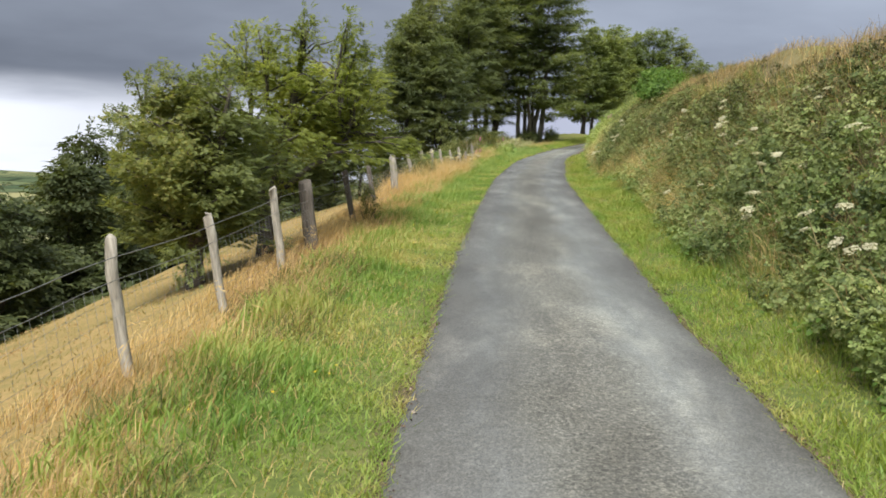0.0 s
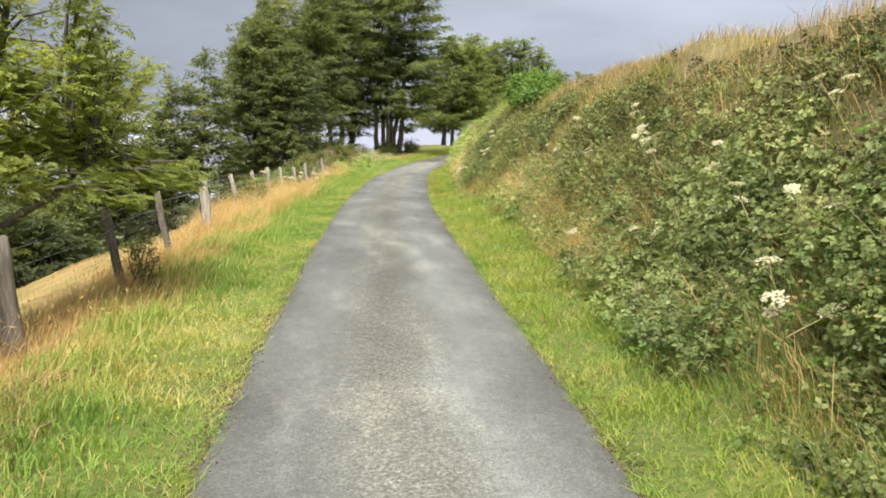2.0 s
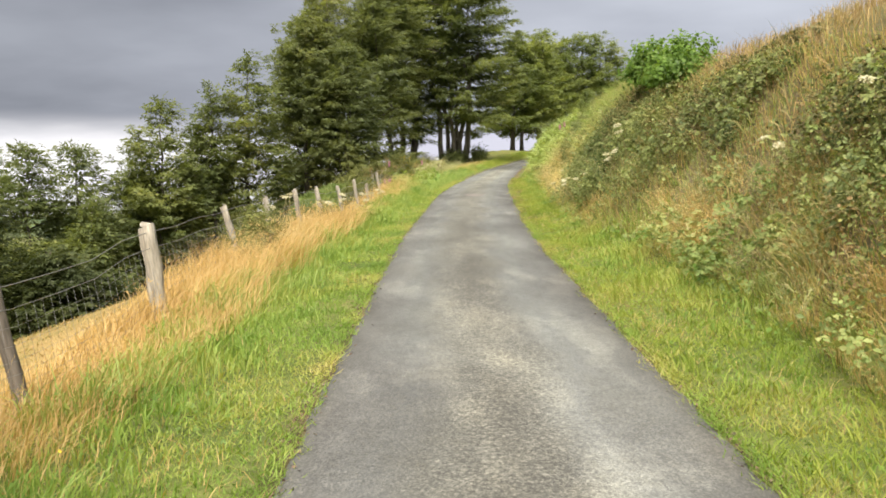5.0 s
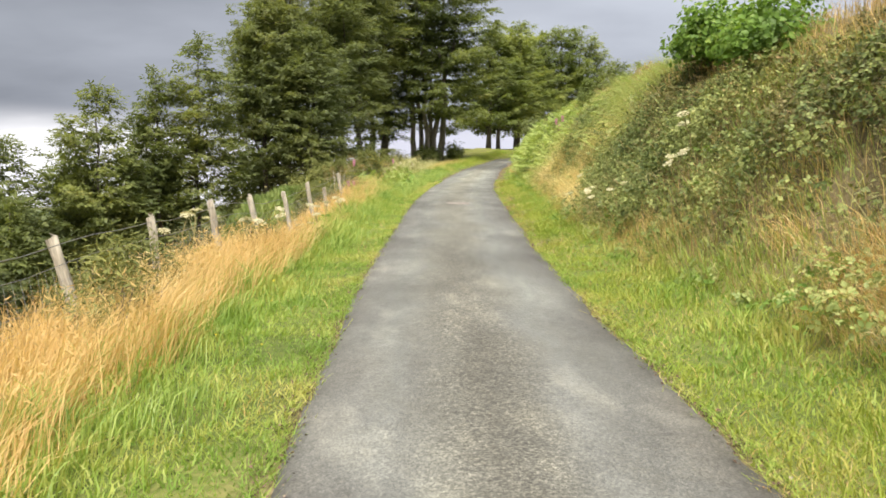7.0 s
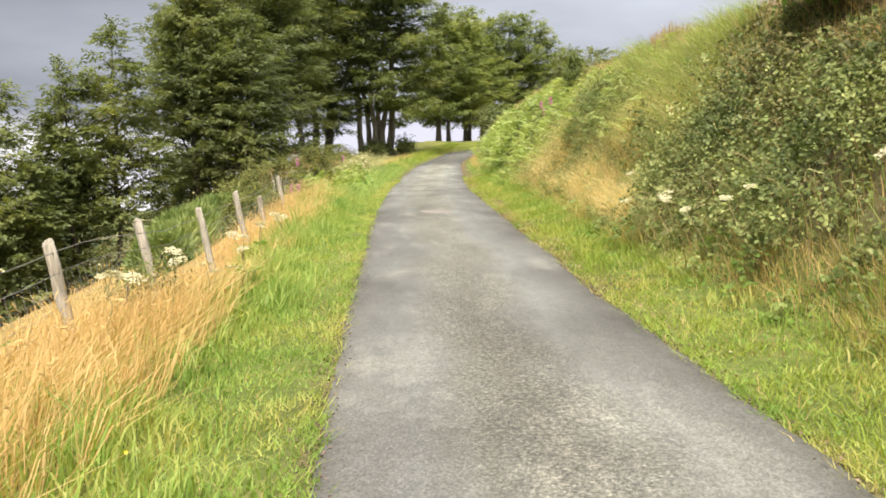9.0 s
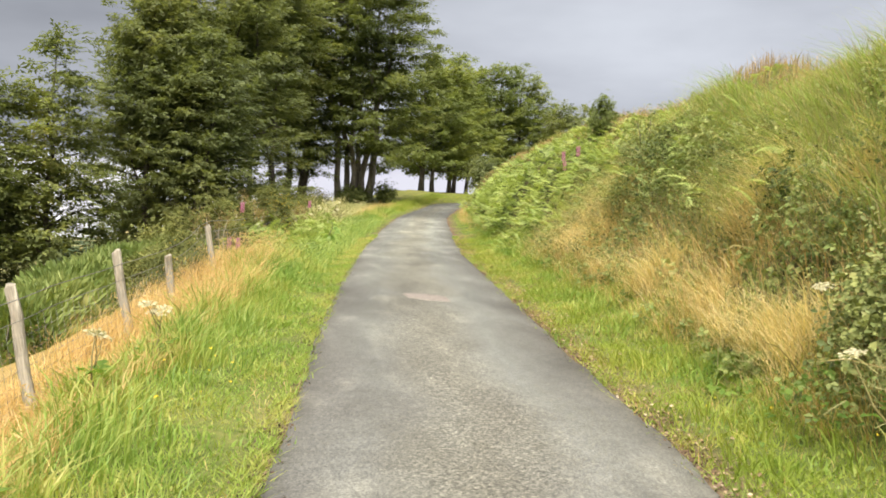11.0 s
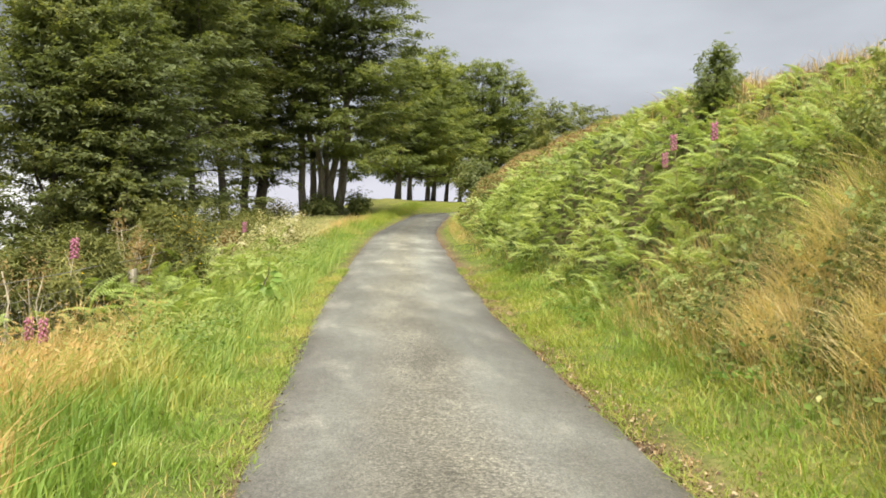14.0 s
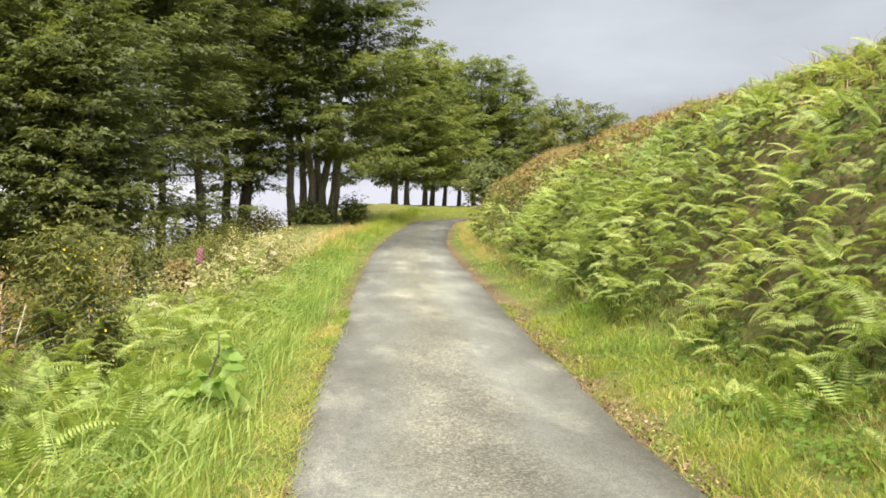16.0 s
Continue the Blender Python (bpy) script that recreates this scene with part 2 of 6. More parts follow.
    sheen = ramp_node(nt, [(0.05, (0.7, 0.7, 0.7)), (0.24, (0.40, 0.40, 0.40)), (0.38, (0.62, 0.62, 0.62)), (0.60, (0.62, 0.62, 0.62)), (0.74, (0.34, 0.34, 0.34)), (0.92, (0.62, 0.62, 0.62))])
    L(across.outputs[0], sheen.inputs[0]); L(sheen.outputs[0], p.inputs["Roughness"])
    p.inputs["Specular IOR Level"].default_value = 0.5
    L(mul3.outputs[0], p.inputs["Base Color"]); L(p.outputs[0], out.inputs[0])
    return m


def ground_mat():
    """Turf beside the lane, soil at its edge, parched pasture on the slope, patchwork of fields far off."""
    m, nt, N, L = new_mat("hill_ground")
    geo, at = N("ShaderNodeNewGeometry"), N("ShaderNodeAttribute")
    at.attribute_name = "cover"
    sep = N("ShaderNodeSeparateColor")
    L(at.outputs["Color"], sep.inputs[0])
    a, b = N("ShaderNodeTexNoise"), N("ShaderNodeTexNoise")
    a.inputs["Scale"].default_value, a.inputs["Detail"].default_value = 0.7, 6
    b.inputs["Scale"].default_value, b.inputs["Detail"].default_value = 14, 5
    L(geo.outputs["Position"], a.inputs["Vector"]); L(geo.outputs["Position"], b.inputs["Vector"])
    mixn = N("ShaderNodeMix"); mixn.data_type = "FLOAT"; mixn.inputs[0].default_value = 0.5
    L(a.outputs["Fac"], mixn.inputs[2]); L(b.outputs["Fac"], mixn.inputs[3])
    # turf tones lowered, carrying the shade between grass blades as well as dark moss
    turf = ramp_node(nt, [(0.3, (0.042, 0.06, 0.017)), (0.5, (0.095, 0.12, 0.03)), (0.7, (0.18, 0.17, 0.06))])
    dry = ramp_node(nt, [(0.3, (0.145, 0.12, 0.042)), (0.44, (0.21, 0.165, 0.06)), (0.55, (0.28, 0.20, 0.08)), (0.7, (0.36, 0.25, 0.11))])
    soil = ramp_node(nt, [(0.3, (0.06, 0.042, 0.028)), (0.5, (0.12, 0.085, 0.055)), (0.7, (0.22, 0.17, 0.11))])
    for r in (turf, dry, soil):
        L(mixn.outputs[0], r.inputs[0])
    fields = N("ShaderNodeTexVoronoi"); fields.inputs["Scale"].default_value = 0.0075
    L(geo.outputs["Position"], fields.inputs["Vector"])
    fb = N("ShaderNodeRGBToBW"); L(fields.outputs["Color"], fb.inputs[0])
    far = ramp_node(nt, [(0.2, (0.05, 0.075, 0.035)), (0.42, (0.13, 0.155, 0.07)), (0.6, (0.27, 0.25, 0.12)), (0.8, (0.08, 0.115, 0.05))])
    L(fb.outputs[0], far.inputs[0])
    # dark hedge lines between the far fields
    line = N("ShaderNodeTexVoronoi"); line.feature = "DISTANCE_TO_EDGE"; line.inputs["Scale"].default_value = 0.0075
    L(geo.outputs["Position"], line.inputs["Vector"])
    lr = ramp_node(nt, [(0.03, (0.22, 0.26, 0.24)), (0.06, (1, 1, 1))])
    L(line.outputs["Distance"], lr.inputs[0])
    hedged = N("ShaderNodeMixRGB"); hedged.blend_type = "MULTIPLY"; hedged.inputs[0].default_value = 1
    L(far.outputs[0], hedged.inputs[1]); L(lr.outputs[0], hedged.inputs[2])
    far = hedged
    m1, m2, m3 = N("ShaderNodeMixRGB"), N("ShaderNodeMixRGB"), N("ShaderNodeMixRGB")
    L(sep.outputs[0], m1.inputs[0]); L(turf.outputs[0], m1.inputs[1]); L(dry.outputs[0], m1.inputs[2])
    L(sep.outputs[1], m2.inputs[0]); L(m1.outputs[0], m2.inputs[1]); L(soil.outputs[0], m2.inputs[2])
    L(sep.outputs[2], m3.inputs[0]); L(m2.outputs[0], m3.inputs[1]); L(far.outputs[0], m3.inputs[2])
    p, out, bp = N("ShaderNodeBsdfPrincipled"), N("ShaderNodeOutputMaterial"), N("ShaderNodeBump")
    bp.inputs["Strength"].default_value, bp.inputs["Distance"].default_value = 0.6, 0.05
    L(b.outputs["Fac"], bp.inputs["Height"]); L(bp.outputs[0], p.inputs["Normal"])
    p.inputs["Roughness"].default_value = 0.95
    p.inputs["Specular IOR Level"].default_value = 0.15
    L(m3.outputs[0], p.inputs["Base Color"]); L(p.outputs[0], out.inputs[0])
    return m


M_ROAD, M_GROUND = road_mat(), ground_mat()
M_GRASS = leaf_mat("verge_grass", [(0.0, (0.11, 0.195, 0.04)), (0.3, (0.19, 0.30, 0.06)), (0.5, (0.285, 0.375, 0.085)), (0.74, (0.41, 0.41, 0.125)), (1.0, (0.56, 0.47, 0.21))], 0.45, 0.5, 0.65, 0.8)
M_LUSH = leaf_mat("lush_tussock_grass", [(0.0, (0.11, 0.20, 0.045)), (0.35, (0.23, 0.34, 0.085)), (0.7, (0.38, 0.46, 0.14)), (1.0, (0.56, 0.56, 0.25))], 0.45, 0.45, 0.55, 1.3, 0.35)
M_TURF = leaf_mat("mossy_turf", [(0.0, (0.135, 0.20, 0.034)), (0.35, (0.225, 0.30, 0.05)), (0.65, (0.30, 0.345, 0.07)), (0.88, (0.41, 0.37, 0.12)), (1.0, (0.45, 0.34, 0.16))], 0.4, 0.6, 0.7, 1.1, 0.15)
M_CRUMB = leaf_mat("edge_crumbs", [(0.0, (0.03, 0.022, 0.018)), (0.5, (0.10, 0.065, 0.045)), (0.85, (0.20, 0.14, 0.10)), (1.0, (0.36, 0.32, 0.27))], 0.05, 0.85, 0.2, 3.0)
M_DRY = leaf_mat("dry_grass", [(0.0, (0.35, 0.22, 0.083)), (0.4, (0.55, 0.378, 0.162)), (0.8, (0.67, 0.505, 0.26)), (1.0, (0.74, 0.625, 0.39))], 0.4, 0.6, 0.5, 0.7)
M_STRAW = leaf_mat("bleached_straw", [(0.0, (0.44, 0.33, 0.15)), (0.5, (0.65, 0.53, 0.29)), (1.0, (0.78, 0.69, 0.45))], 0.45, 0.55, 0.5, 0.7)
M_PASTURE = leaf_mat("grazed_pasture_grass", [(0.0, (0.165, 0.145, 0.05)), (0.5, (0.27, 0.225, 0.08)), (1.0, (0.40, 0.31, 0.13))], 0.35, 0.6, 0.5, 0.7)
M_RUST = leaf_mat("rusty_seed_grass", [(0.0, (0.28, 0.17, 0.08)), (0.5, (0.43, 0.28, 0.135)), (1.0, (0.56, 0.41, 0.23))], 0.3, 0.6, 0.5, 0.8)
M_SORREL = leaf_mat("brown_seed_grass", [(0.0, (0.15, 0.095, 0.046)), (0.4, (0.255, 0.178, 0.08)), (0.7, (0.32, 0.25, 0.108)), (1.0, (0.23, 0.25, 0.08))], 0.32, 0.6, 0.6, 0.5)
M_BRAMBLE = leaf_mat("bramble_leaves", [(0.0, (0.03, 0.046, 0.018)), (0.3, (0.085, 0.115, 0.04)), (0.55, (0.18, 0.215, 0.073)), (0.8, (0.30, 0.33, 0.12)), (0.94, (0.40, 0.395, 0.17)), (1.0, (0.36, 0.23, 0.10))], 0.3, 0.5, 0.55, 0.9, 0.22)
M_BRACKEN = leaf_mat("bracken_fronds", [(0.0, (0.12, 0.18, 0.05)), (0.4, (0.265, 0.35, 0.105)), (0.8, (0.45, 0.51, 0.18)), (1.0, (0.60, 0.57, 0.27))], 0.42, 0.5, 0.55, 0.6, 0.35)
M_HAWTHORN = leaf_mat("hawthorn_leaves", [(0.0, (0.092, 0.122, 0.028)), (0.5, (0.22, 0.255, 0.06)), (0.85, (0.385, 0.405, 0.10)), (1.0, (0.53, 0.49, 0.16))], 0.58, 0.5, 0.55, 0.5)
M_BEECH = leaf_mat("beech_leaves", [(0.0, (0.064, 0.088, 0.040)), (0.5, (0.13, 0.158, 0.056)), (0.85, (0.225, 0.25, 0.08)), (1.0, (0.35, 0.315, 0.11))], 0.47, 0.5, 0.6, 0.22)
M_OLIVE = leaf_mat("light_olive_tree_leaves", [(0.0, (0.095, 0.125, 0.05)), (0.5, (0.18, 0.22, 0.075)), (0.85, (0.30, 0.325, 0.105)), (1.0, (0.40, 0.37, 0.14))], 0.5, 0.5, 0.6, 0.22)
# broadleaf crowns on the slope, their shade put into a darker leaf colour
M_SHADED = leaf_mat("shaded_tree_leaves", [(0.0, (0.038, 0.052, 0.024)), (0.5, (0.074, 0.092, 0.036)), (0.85, (0.13, 0.145, 0.052)), (1.0, (0.21, 0.195, 0.075))], 0.42, 0.5, 0.6, 0.3)
M_DARKLEAF = leaf_mat("dark_wood_leaves", [(0.0, (0.078, 0.10, 0.052)), (0.5, (0.15, 0.178, 0.074)), (0.85, (0.255, 0.268, 0.105)), (1.0, (0.38, 0.335, 0.15))], 0.5, 0.5, 0.6, 0.22)
M_HERB = leaf_mat("bank_herbs", [(0.0, (0.07, 0.115, 0.03)), (0.4, (0.165, 0.225, 0.066)), (0.75, (0.285, 0.33, 0.115)), (0.94, (0.43, 0.425, 0.18)), (1.0, (0.42, 0.30, 0.12))], 0.35, 0.5, 0.6, 0.7, 0.3)
M_DULL = leaf_mat("dull_bramble_leaves", [(0.0, (0.03, 0.036, 0.017)), (0.35, (0.072, 0.077, 0.03)), (0.65, (0.138, 0.132, 0.054)), (0.88, (0.24, 0.195, 0.085)), (1.0, (0.20, 0.235, 0.075))], 0.25, 0.55, 0.5, 0.8, 0.2)
M_GORSE = leaf_mat("gorse_spines", [(0.0, (0.055, 0.068, 0.022)), (0.6, (0.15, 0.165, 0.048)), (1.0, (0.31, 0.295, 0.095))], 0.25, 0.6, 0.5, 1.5)
# darker copy of the herb leaves, shade low in the undergrowth put into its colour
M_UNDER = leaf_mat("shaded_herb_leaves", [(0.0, (0.04, 0.07, 0.02)), (0.6, (0.10, 0.15, 0.04)), (1.0, (0.20, 0.24, 0.07))], 0.4, 0.5, 0.4, 1.0)
M_ELDER = leaf_mat("bright_shrub_leaves", [(0.0, (0.07, 0.13, 0.026)), (0.6, (0.14, 0.235, 0.046)), (1.0, (0.25, 0.33, 0.08))], 0.45, 0.45, 0.4, 1.0)
M_WHITE = leaf_mat("umbel_florets", [(0.0, (0.36, 0.34, 0.21)), (1.0, (0.60, 0.57, 0.43))], 0.3, 0.7, 0.3, 4.0)
M_YELLOW = leaf_mat("yellow_petals", [(0.0, (0.65, 0.42, 0.02)), (1.0, (0.80, 0.62, 0.04))], 0.3, 0.6, 0.3, 4.0)
M_PINK = leaf_mat("foxglove_bells", [(0.0, (0.40, 0.10, 0.25)), (1.0, (0.56, 0.26, 0.42))], 0.3, 0.5, 0.3, 4.0)
M_LITTER = leaf_mat("dead_leaves", [(0.0, (0.07, 0.045, 0.03)), (0.5, (0.22, 0.15, 0.085)), (0.85, (0.40, 0.31, 0.20)), (1.0, (0.55, 0.50, 0.40))], 0.1, 0.8, 0.2, 3.0)
M_PALEHERB = leaf_mat("pale_seeding_herbs", [(0.0, (0.16, 0.19, 0.08)), (0.45, (0.32, 0.33, 0.15)), (0.8, (0.48, 0.42, 0.24)), (1.0, (0.58, 0.53, 0.36))], 0.3, 0.7, 0.5, 1.5, 0.15)
M_STEM = leaf_mat("pale_stems", [(0.0, (0.16, 0.18, 0.06)), (0.6, (0.26, 0.22, 0.10)), (1.0, (0.36, 0.28, 0.15))], 0.1, 0.7, 0.4, 2.0)
M_BARK = solid_mat("grey_bark", (0.035, 0.03, 0.025), (0.14, 0.12, 0.10), 5, 0.9, 0.8, (1, 1, 0.25))
M_PALEBARK = solid_mat("pale_weathered_bark", (0.08, 0.07, 0.055), (0.27, 0.235, 0.19), 4, 0.9, 0.8, (1, 1, 0.2))
M_BLEACHED = solid_mat("bleached_dead_wood", (0.24, 0.20, 0.15), (0.52, 0.47, 0.38), 9, 0.9, 0.5, (1, 1, 0.3))
M_POST = solid_mat("weathered_grey_timber", (0.17, 0.15, 0.12), (0.46, 0.42, 0.35), 10, 0.85, 0.6, (1, 1, 0.12))
M_DARKPOST = solid_mat("dark_weathered_timber", (0.06, 0.05, 0.042), (0.20, 0.17, 0.14), 8, 0.9, 0.7, (1, 1, 0.12))
M_WIRE = solid_mat("dull_galvanised_wire", (0.14, 0.14, 0.14), (0.30, 0.30, 0.29), 30, 0.5, 0.1, metal=0.6)
M_PATCH = solid_mat("pinkish_mended_tarmac", (0.125, 0.112, 0.102), (0.235, 0.205, 0.19), 14, 0.85, 0.4, detail=8)


# ---- helpers of the scene ----
def mesh_arrays(name, V, F, mat, smooth=False):
    """A mesh from an (n, 3) array of places and an (m, k) array of faces, all of k corners."""
    me = bpy.data.meshes.new(name)
    V, F = np.asarray(V, np.float32), np.asarray(F, np.int32)
    k = F.shape[1]
    me.vertices.add(len(V)); me.vertices.foreach_set("co", V.ravel())
    me.loops.add(F.size); me.loops.foreach_set("vertex_index", F.ravel())
    me.polygons.add(len(F))
    me.polygons.foreach_set("loop_start", np.arange(0, F.size, k, dtype=np.int32))
    if smooth:
        me.polygons.foreach_set("use_smooth", np.ones(len(F), bool))
    me.materials.append(mat)
    me.update(calc_edges=True)
    return me


def part(name, me, parent, label=""):
    ob = new(name, me)
    ob.parent = parent
    if label:
        tagged(ob, label)
    return ob


def thing(name, label, category, at=(0, 0, 0), group="", kind=""):
    ob = new(name)
    ob.empty_display_size = 0.1
    ob.location = at
    return tagged(ob, label, category, group, kind)


def tube(points, radii, sides=6):
    """Tapered tube along points; returns V, F (quads)."""
    P, n = np.asarray(points, float), len(points)
    T = np.gradient(P, axis=0)
    T /= np.linalg.norm(T, axis=1, keepdims=True) + 1e-9
    ref = np.where(np.abs(T[:, 2:3]) > 0.8, np.array([[1.0, 0, 0]]), np.array([[0, 0, 1.0]]))
    A = np.cross(T, ref); A /= np.linalg.norm(A, axis=1, keepdims=True) + 1e-9
    B = np.cross(T, A)
    th = np.linspace(0, 2 * np.pi, sides, endpoint=False)
    R = np.asarray(radii, float).reshape(-1, 1, 1)
    V = P[:, None] + R * (np.cos(th)[None, :, None] * A[:, None] + np.sin(th)[None, :, None] * B[:, None])
    F = []
    for i in range(n - 1):
        for j in range(sides):
            k = (j + 1) % sides
            F.append((i * sides + j, i * sides + k, (i + 1) * sides + k, (i + 1) * sides + j))
    V = V.reshape(-1, 3)
    # close both ends with fans
    c0, c1 = len(V), len(V) + 1
    V = np.vstack([V, P[:1], P[-1:]])
    for j in range(sides):
        k = (j + 1) % sides
        F.append((c0, k, j, j)); F.append((c1, (n - 1) * sides + j, (n - 1) * sides + k, (n - 1) * sides + k))
    return V, np.array(F)


def join(pieces):
    V, F, o = [], [], 0
    for v, f in pieces:
        V.append(v); F.append(f + o); o += len(v)
    return np.vstack(V), np.vstack(F)


def quads_to_mesh(name, V, F, mat, smooth=True):
    me = bpy.data.meshes.new(name)
    faces = [tuple(f[:3]) if f[2] == f[3] else tuple(f) for f in F.tolist()]
    me.from_pydata(np.asarray(V).tolist(), [], faces)
    if smooth:
        me.polygons.foreach_set("use_smooth", np.ones(len(faces), bool))
    me.materials.append(mat)
    me.update()
    return me


def frames_from(direction, rng, twist=None):
    """Rotation matrices whose third column is direction, turned at random about it."""
    d = direction / (np.linalg.norm(direction, axis=1, keepdims=True) + 1e-9)
    r = rng.normal(size=d.shape)
    a = np.cross(d, r); a /= np.linalg.norm(a, axis=1, keepdims=True) + 1e-9
    b = np.cross(d, a)
    return np.stack([a, b, d], axis=2)


def stamp(template_v, template_f, places, R, size):
    """Copies of a template at places, turned by R and scaled by size ((n,) or (n, 3))."""
    tv = np.asarray(template_v, float)
    s = np.asarray(size, float)
    s = s[:, None] if s.ndim == 1 else s
    loc = tv[None] * s[:, None, :]
    V = np.einsum("nij,nkj->nki", R, loc) + np.asarray(places)[:, None]
    n, k = len(places), len(tv)
    F = np.asarray(template_f)[None] + (np.arange(n) * k)[:, None, None]
    return V.reshape(-1, 3), F.reshape(-1, len(template_f[0]))


LEAF_V = [(0, 0, 0), (0.5, 0.35, 0.10), (1, 0, -0.06), (0.5, -0.35, 0.10)]
LEAF_F = [(0, 1, 2), (0, 2, 3)]
# twig of five leaflets, two triangles each
SPRAY_V, SPRAY_F = [], []
for ang, out_, big_ in ((0, 0.35, 0.65), (55, 0.18, 0.5), (-55, 0.18, 0.5), (100, 0.0, 0.42), (-100, 0.0, 0.42)):
    ca, sa = math.cos(radians(ang)), math.sin(radians(ang))
    o_ = len(SPRAY_V)
    for vx, vy, vz in LEAF_V:
        SPRAY_V.append((out_ + vx * big_ * ca - vy * big_ * sa, vx * big_ * sa + vy * big_ * ca, vz * big_))
    SPRAY_F += [(o_, o_ + 1, o_ + 2), (o_, o_ + 2, o_ + 3)]


# thin bent straw
SLIVER_V = [(0, 0.012, 0), (0, -0.012, 0), (0.55, 0.010, 0.04), (0.55, -0.010, 0.04), (1, 0, -0.03)]
SLIVER_F = [(0, 1, 3), (0, 3, 2), (2, 3, 4)]
TWIG_V, TWIG_F = [], []
for ang, out_, big_ in ((0, 0.35, 0.65), (48, 0.08, 0.62), (-48, 0.0, 0.62)):
    ca, sa = math.cos(radians(ang)), math.sin(radians(ang))
    o_ = len(TWIG_V)
    for vx, vy, vz in LEAF_V:
        TWIG_V.append((out_ + vx * big_ * ca - vy * big_ * sa, vx * big_ * sa + vy * big_ * ca, vz * big_))
    TWIG_F += [(o_, o_ + 1, o_ + 2), (o_, o_ + 2, o_ + 3)]


# flat feathery spray: narrow leaflets to both sides of a stalk
PLUME_V, PLUME_F = [], []
for k in range(7):
    ang, along, big_ = ((0, 0.55, 0.5), (48, 0.40, 0.46), (-48, 0.45, 0.44), (56, 0.20, 0.48), (-56, 0.25, 0.48), (64, 0.0, 0.40), (-64, 0.04, 0.40))[k]
    ca, sa = math.cos(radians(ang)), math.sin(radians(ang))
    o_ = len(PLUME_V)
    for vx, vy, vz in ((0.0, -0.10, 0.0), (0.5, 0.30, 0.05), (1.0, 0.0, -0.14)):
        PLUME_V.append((along + (vx * ca - vy * sa) * big_, (vx * sa + vy * ca) * big_, vz * big_))
    PLUME_F.append((o_, o_ + 1, o_ + 2))


# cheap flat spray of four leaflets for the farther trees
FLAKE_V, FLAKE_F = [], []
for ang, along, big_ in ((5, 0.45, 0.55), (62, 0.25, 0.5), (-55, 0.2, 0.52), (170, 0.25, 0.45)):
    ca, sa = math.cos(radians(ang)), math.sin(radians(ang))
    o_ = len(FLAKE_V)
    for vx, vy, vz in ((0.0, -0.14, 0.0), (0.45, 0.34, 0.06), (1.0, -0.05, -0.16)):
        FLAKE_V.append((along + (vx * ca - vy * sa) * big_, (vx * sa + vy * ca) * big_, vz * big_))
    FLAKE_F.append((o_, o_ + 1, o_ + 2))


def value_noise(x, y, scale, seed=0):
    """Smooth lattice noise in 0..1."""
    x, y = np.asarray(x, float) / scale, np.asarray(y, float) / scale
    xi, yi = np.floor(x).astype(np.int64), np.floor(y).astype(np.int64)
    fx, fy = x - xi, y - yi
    fx, fy = fx * fx * (3 - 2 * fx), fy * fy * (3 - 2 * fy)

    def h(a, b):
        n = (a * 374761393 + b * 668265263 + seed * 982451653) & 0x7FFFFFFF
        n = ((n ^ (n >> 13)) * 1274126177) & 0x7FFFFFFF
        return ((n ^ (n >> 16)) & 0xFFFF) / 65535.0
    return (h(xi, yi) * (1 - fx) + h(xi + 1, yi) * fx) * (1 - fy) + (h(xi, yi + 1) * (1 - fx) + h(xi + 1, yi + 1) * fx) * fy


# ---- the lie of the land ----
LANE_Y = [-30, 0, 5, 8, 11, 17, 20, 22, 25, 28, 32, 36, 40, 43, 46, 50, 54, 57, 64, 74, 78, 90, 98]
LANE_X = [0.4, 0.85, 0.96, 1.15, 1.31, 1.80, 2.02, 2.22, 2.48, 2.75, 3.17, 3.70, 4.22, 4.63, 5.07, 5.68, 6.32, 6.92, 8.25, 10.25, 11.1, 14.3, 16.7]
RISE_Y = [-900, -200, -20, 0, 8, 12.8, 19.7, 27, 36, 44, 54, 72, 90, 100, 104, 108, 116, 125, 140, 165, 260, 500, 5000]
RISE_Z = [-40, -9, -1.0, 0.02, 0.45, 0.74, 1.2, 1.6, 2.08, 2.55, 3.0, 3.9, 4.9, 5.6, 5.95, 6.35, 7.0, 7.6, 8.2, 6.5, -12, -40, -40]


def soft_interp(y, Y, Z):
    """Piecewise line with its corners rounded off."""
    y = np.asarray(y, float)
    return sum(np.interp(y + d, Y, Z) for d in (-2.0, -1.0, 0.0, 1.0, 2.0)) / 5


def lane_x(y):
    return soft_interp(y, LANE_Y + [125, 5000], LANE_X + [26.0, 26.0])


def lane_z(y):
    return soft_interp(y, RISE_Y, RISE_Z)


def ramp01(v, a, b):
    t = np.clip((np.asarray(v, float) - a) / (b - a), 0, 1)
    return t * t * (3 - 2 * t)


def toe(y):
    """Where the bank's foot lies, measured from the lane's middle."""
    return soft_interp(y, [0, 9, 13, 16, 20, 25, 29, 34, 38, 41, 46, 50, 54, 60, 75, 100], [2.35, 2.4, 2.4, 2.5, 2.85, 3.0, 2.7, 2.4, 2.5, 2.7, 2.72, 2.62, 2.55, 2.35, 2.35, 2.4])


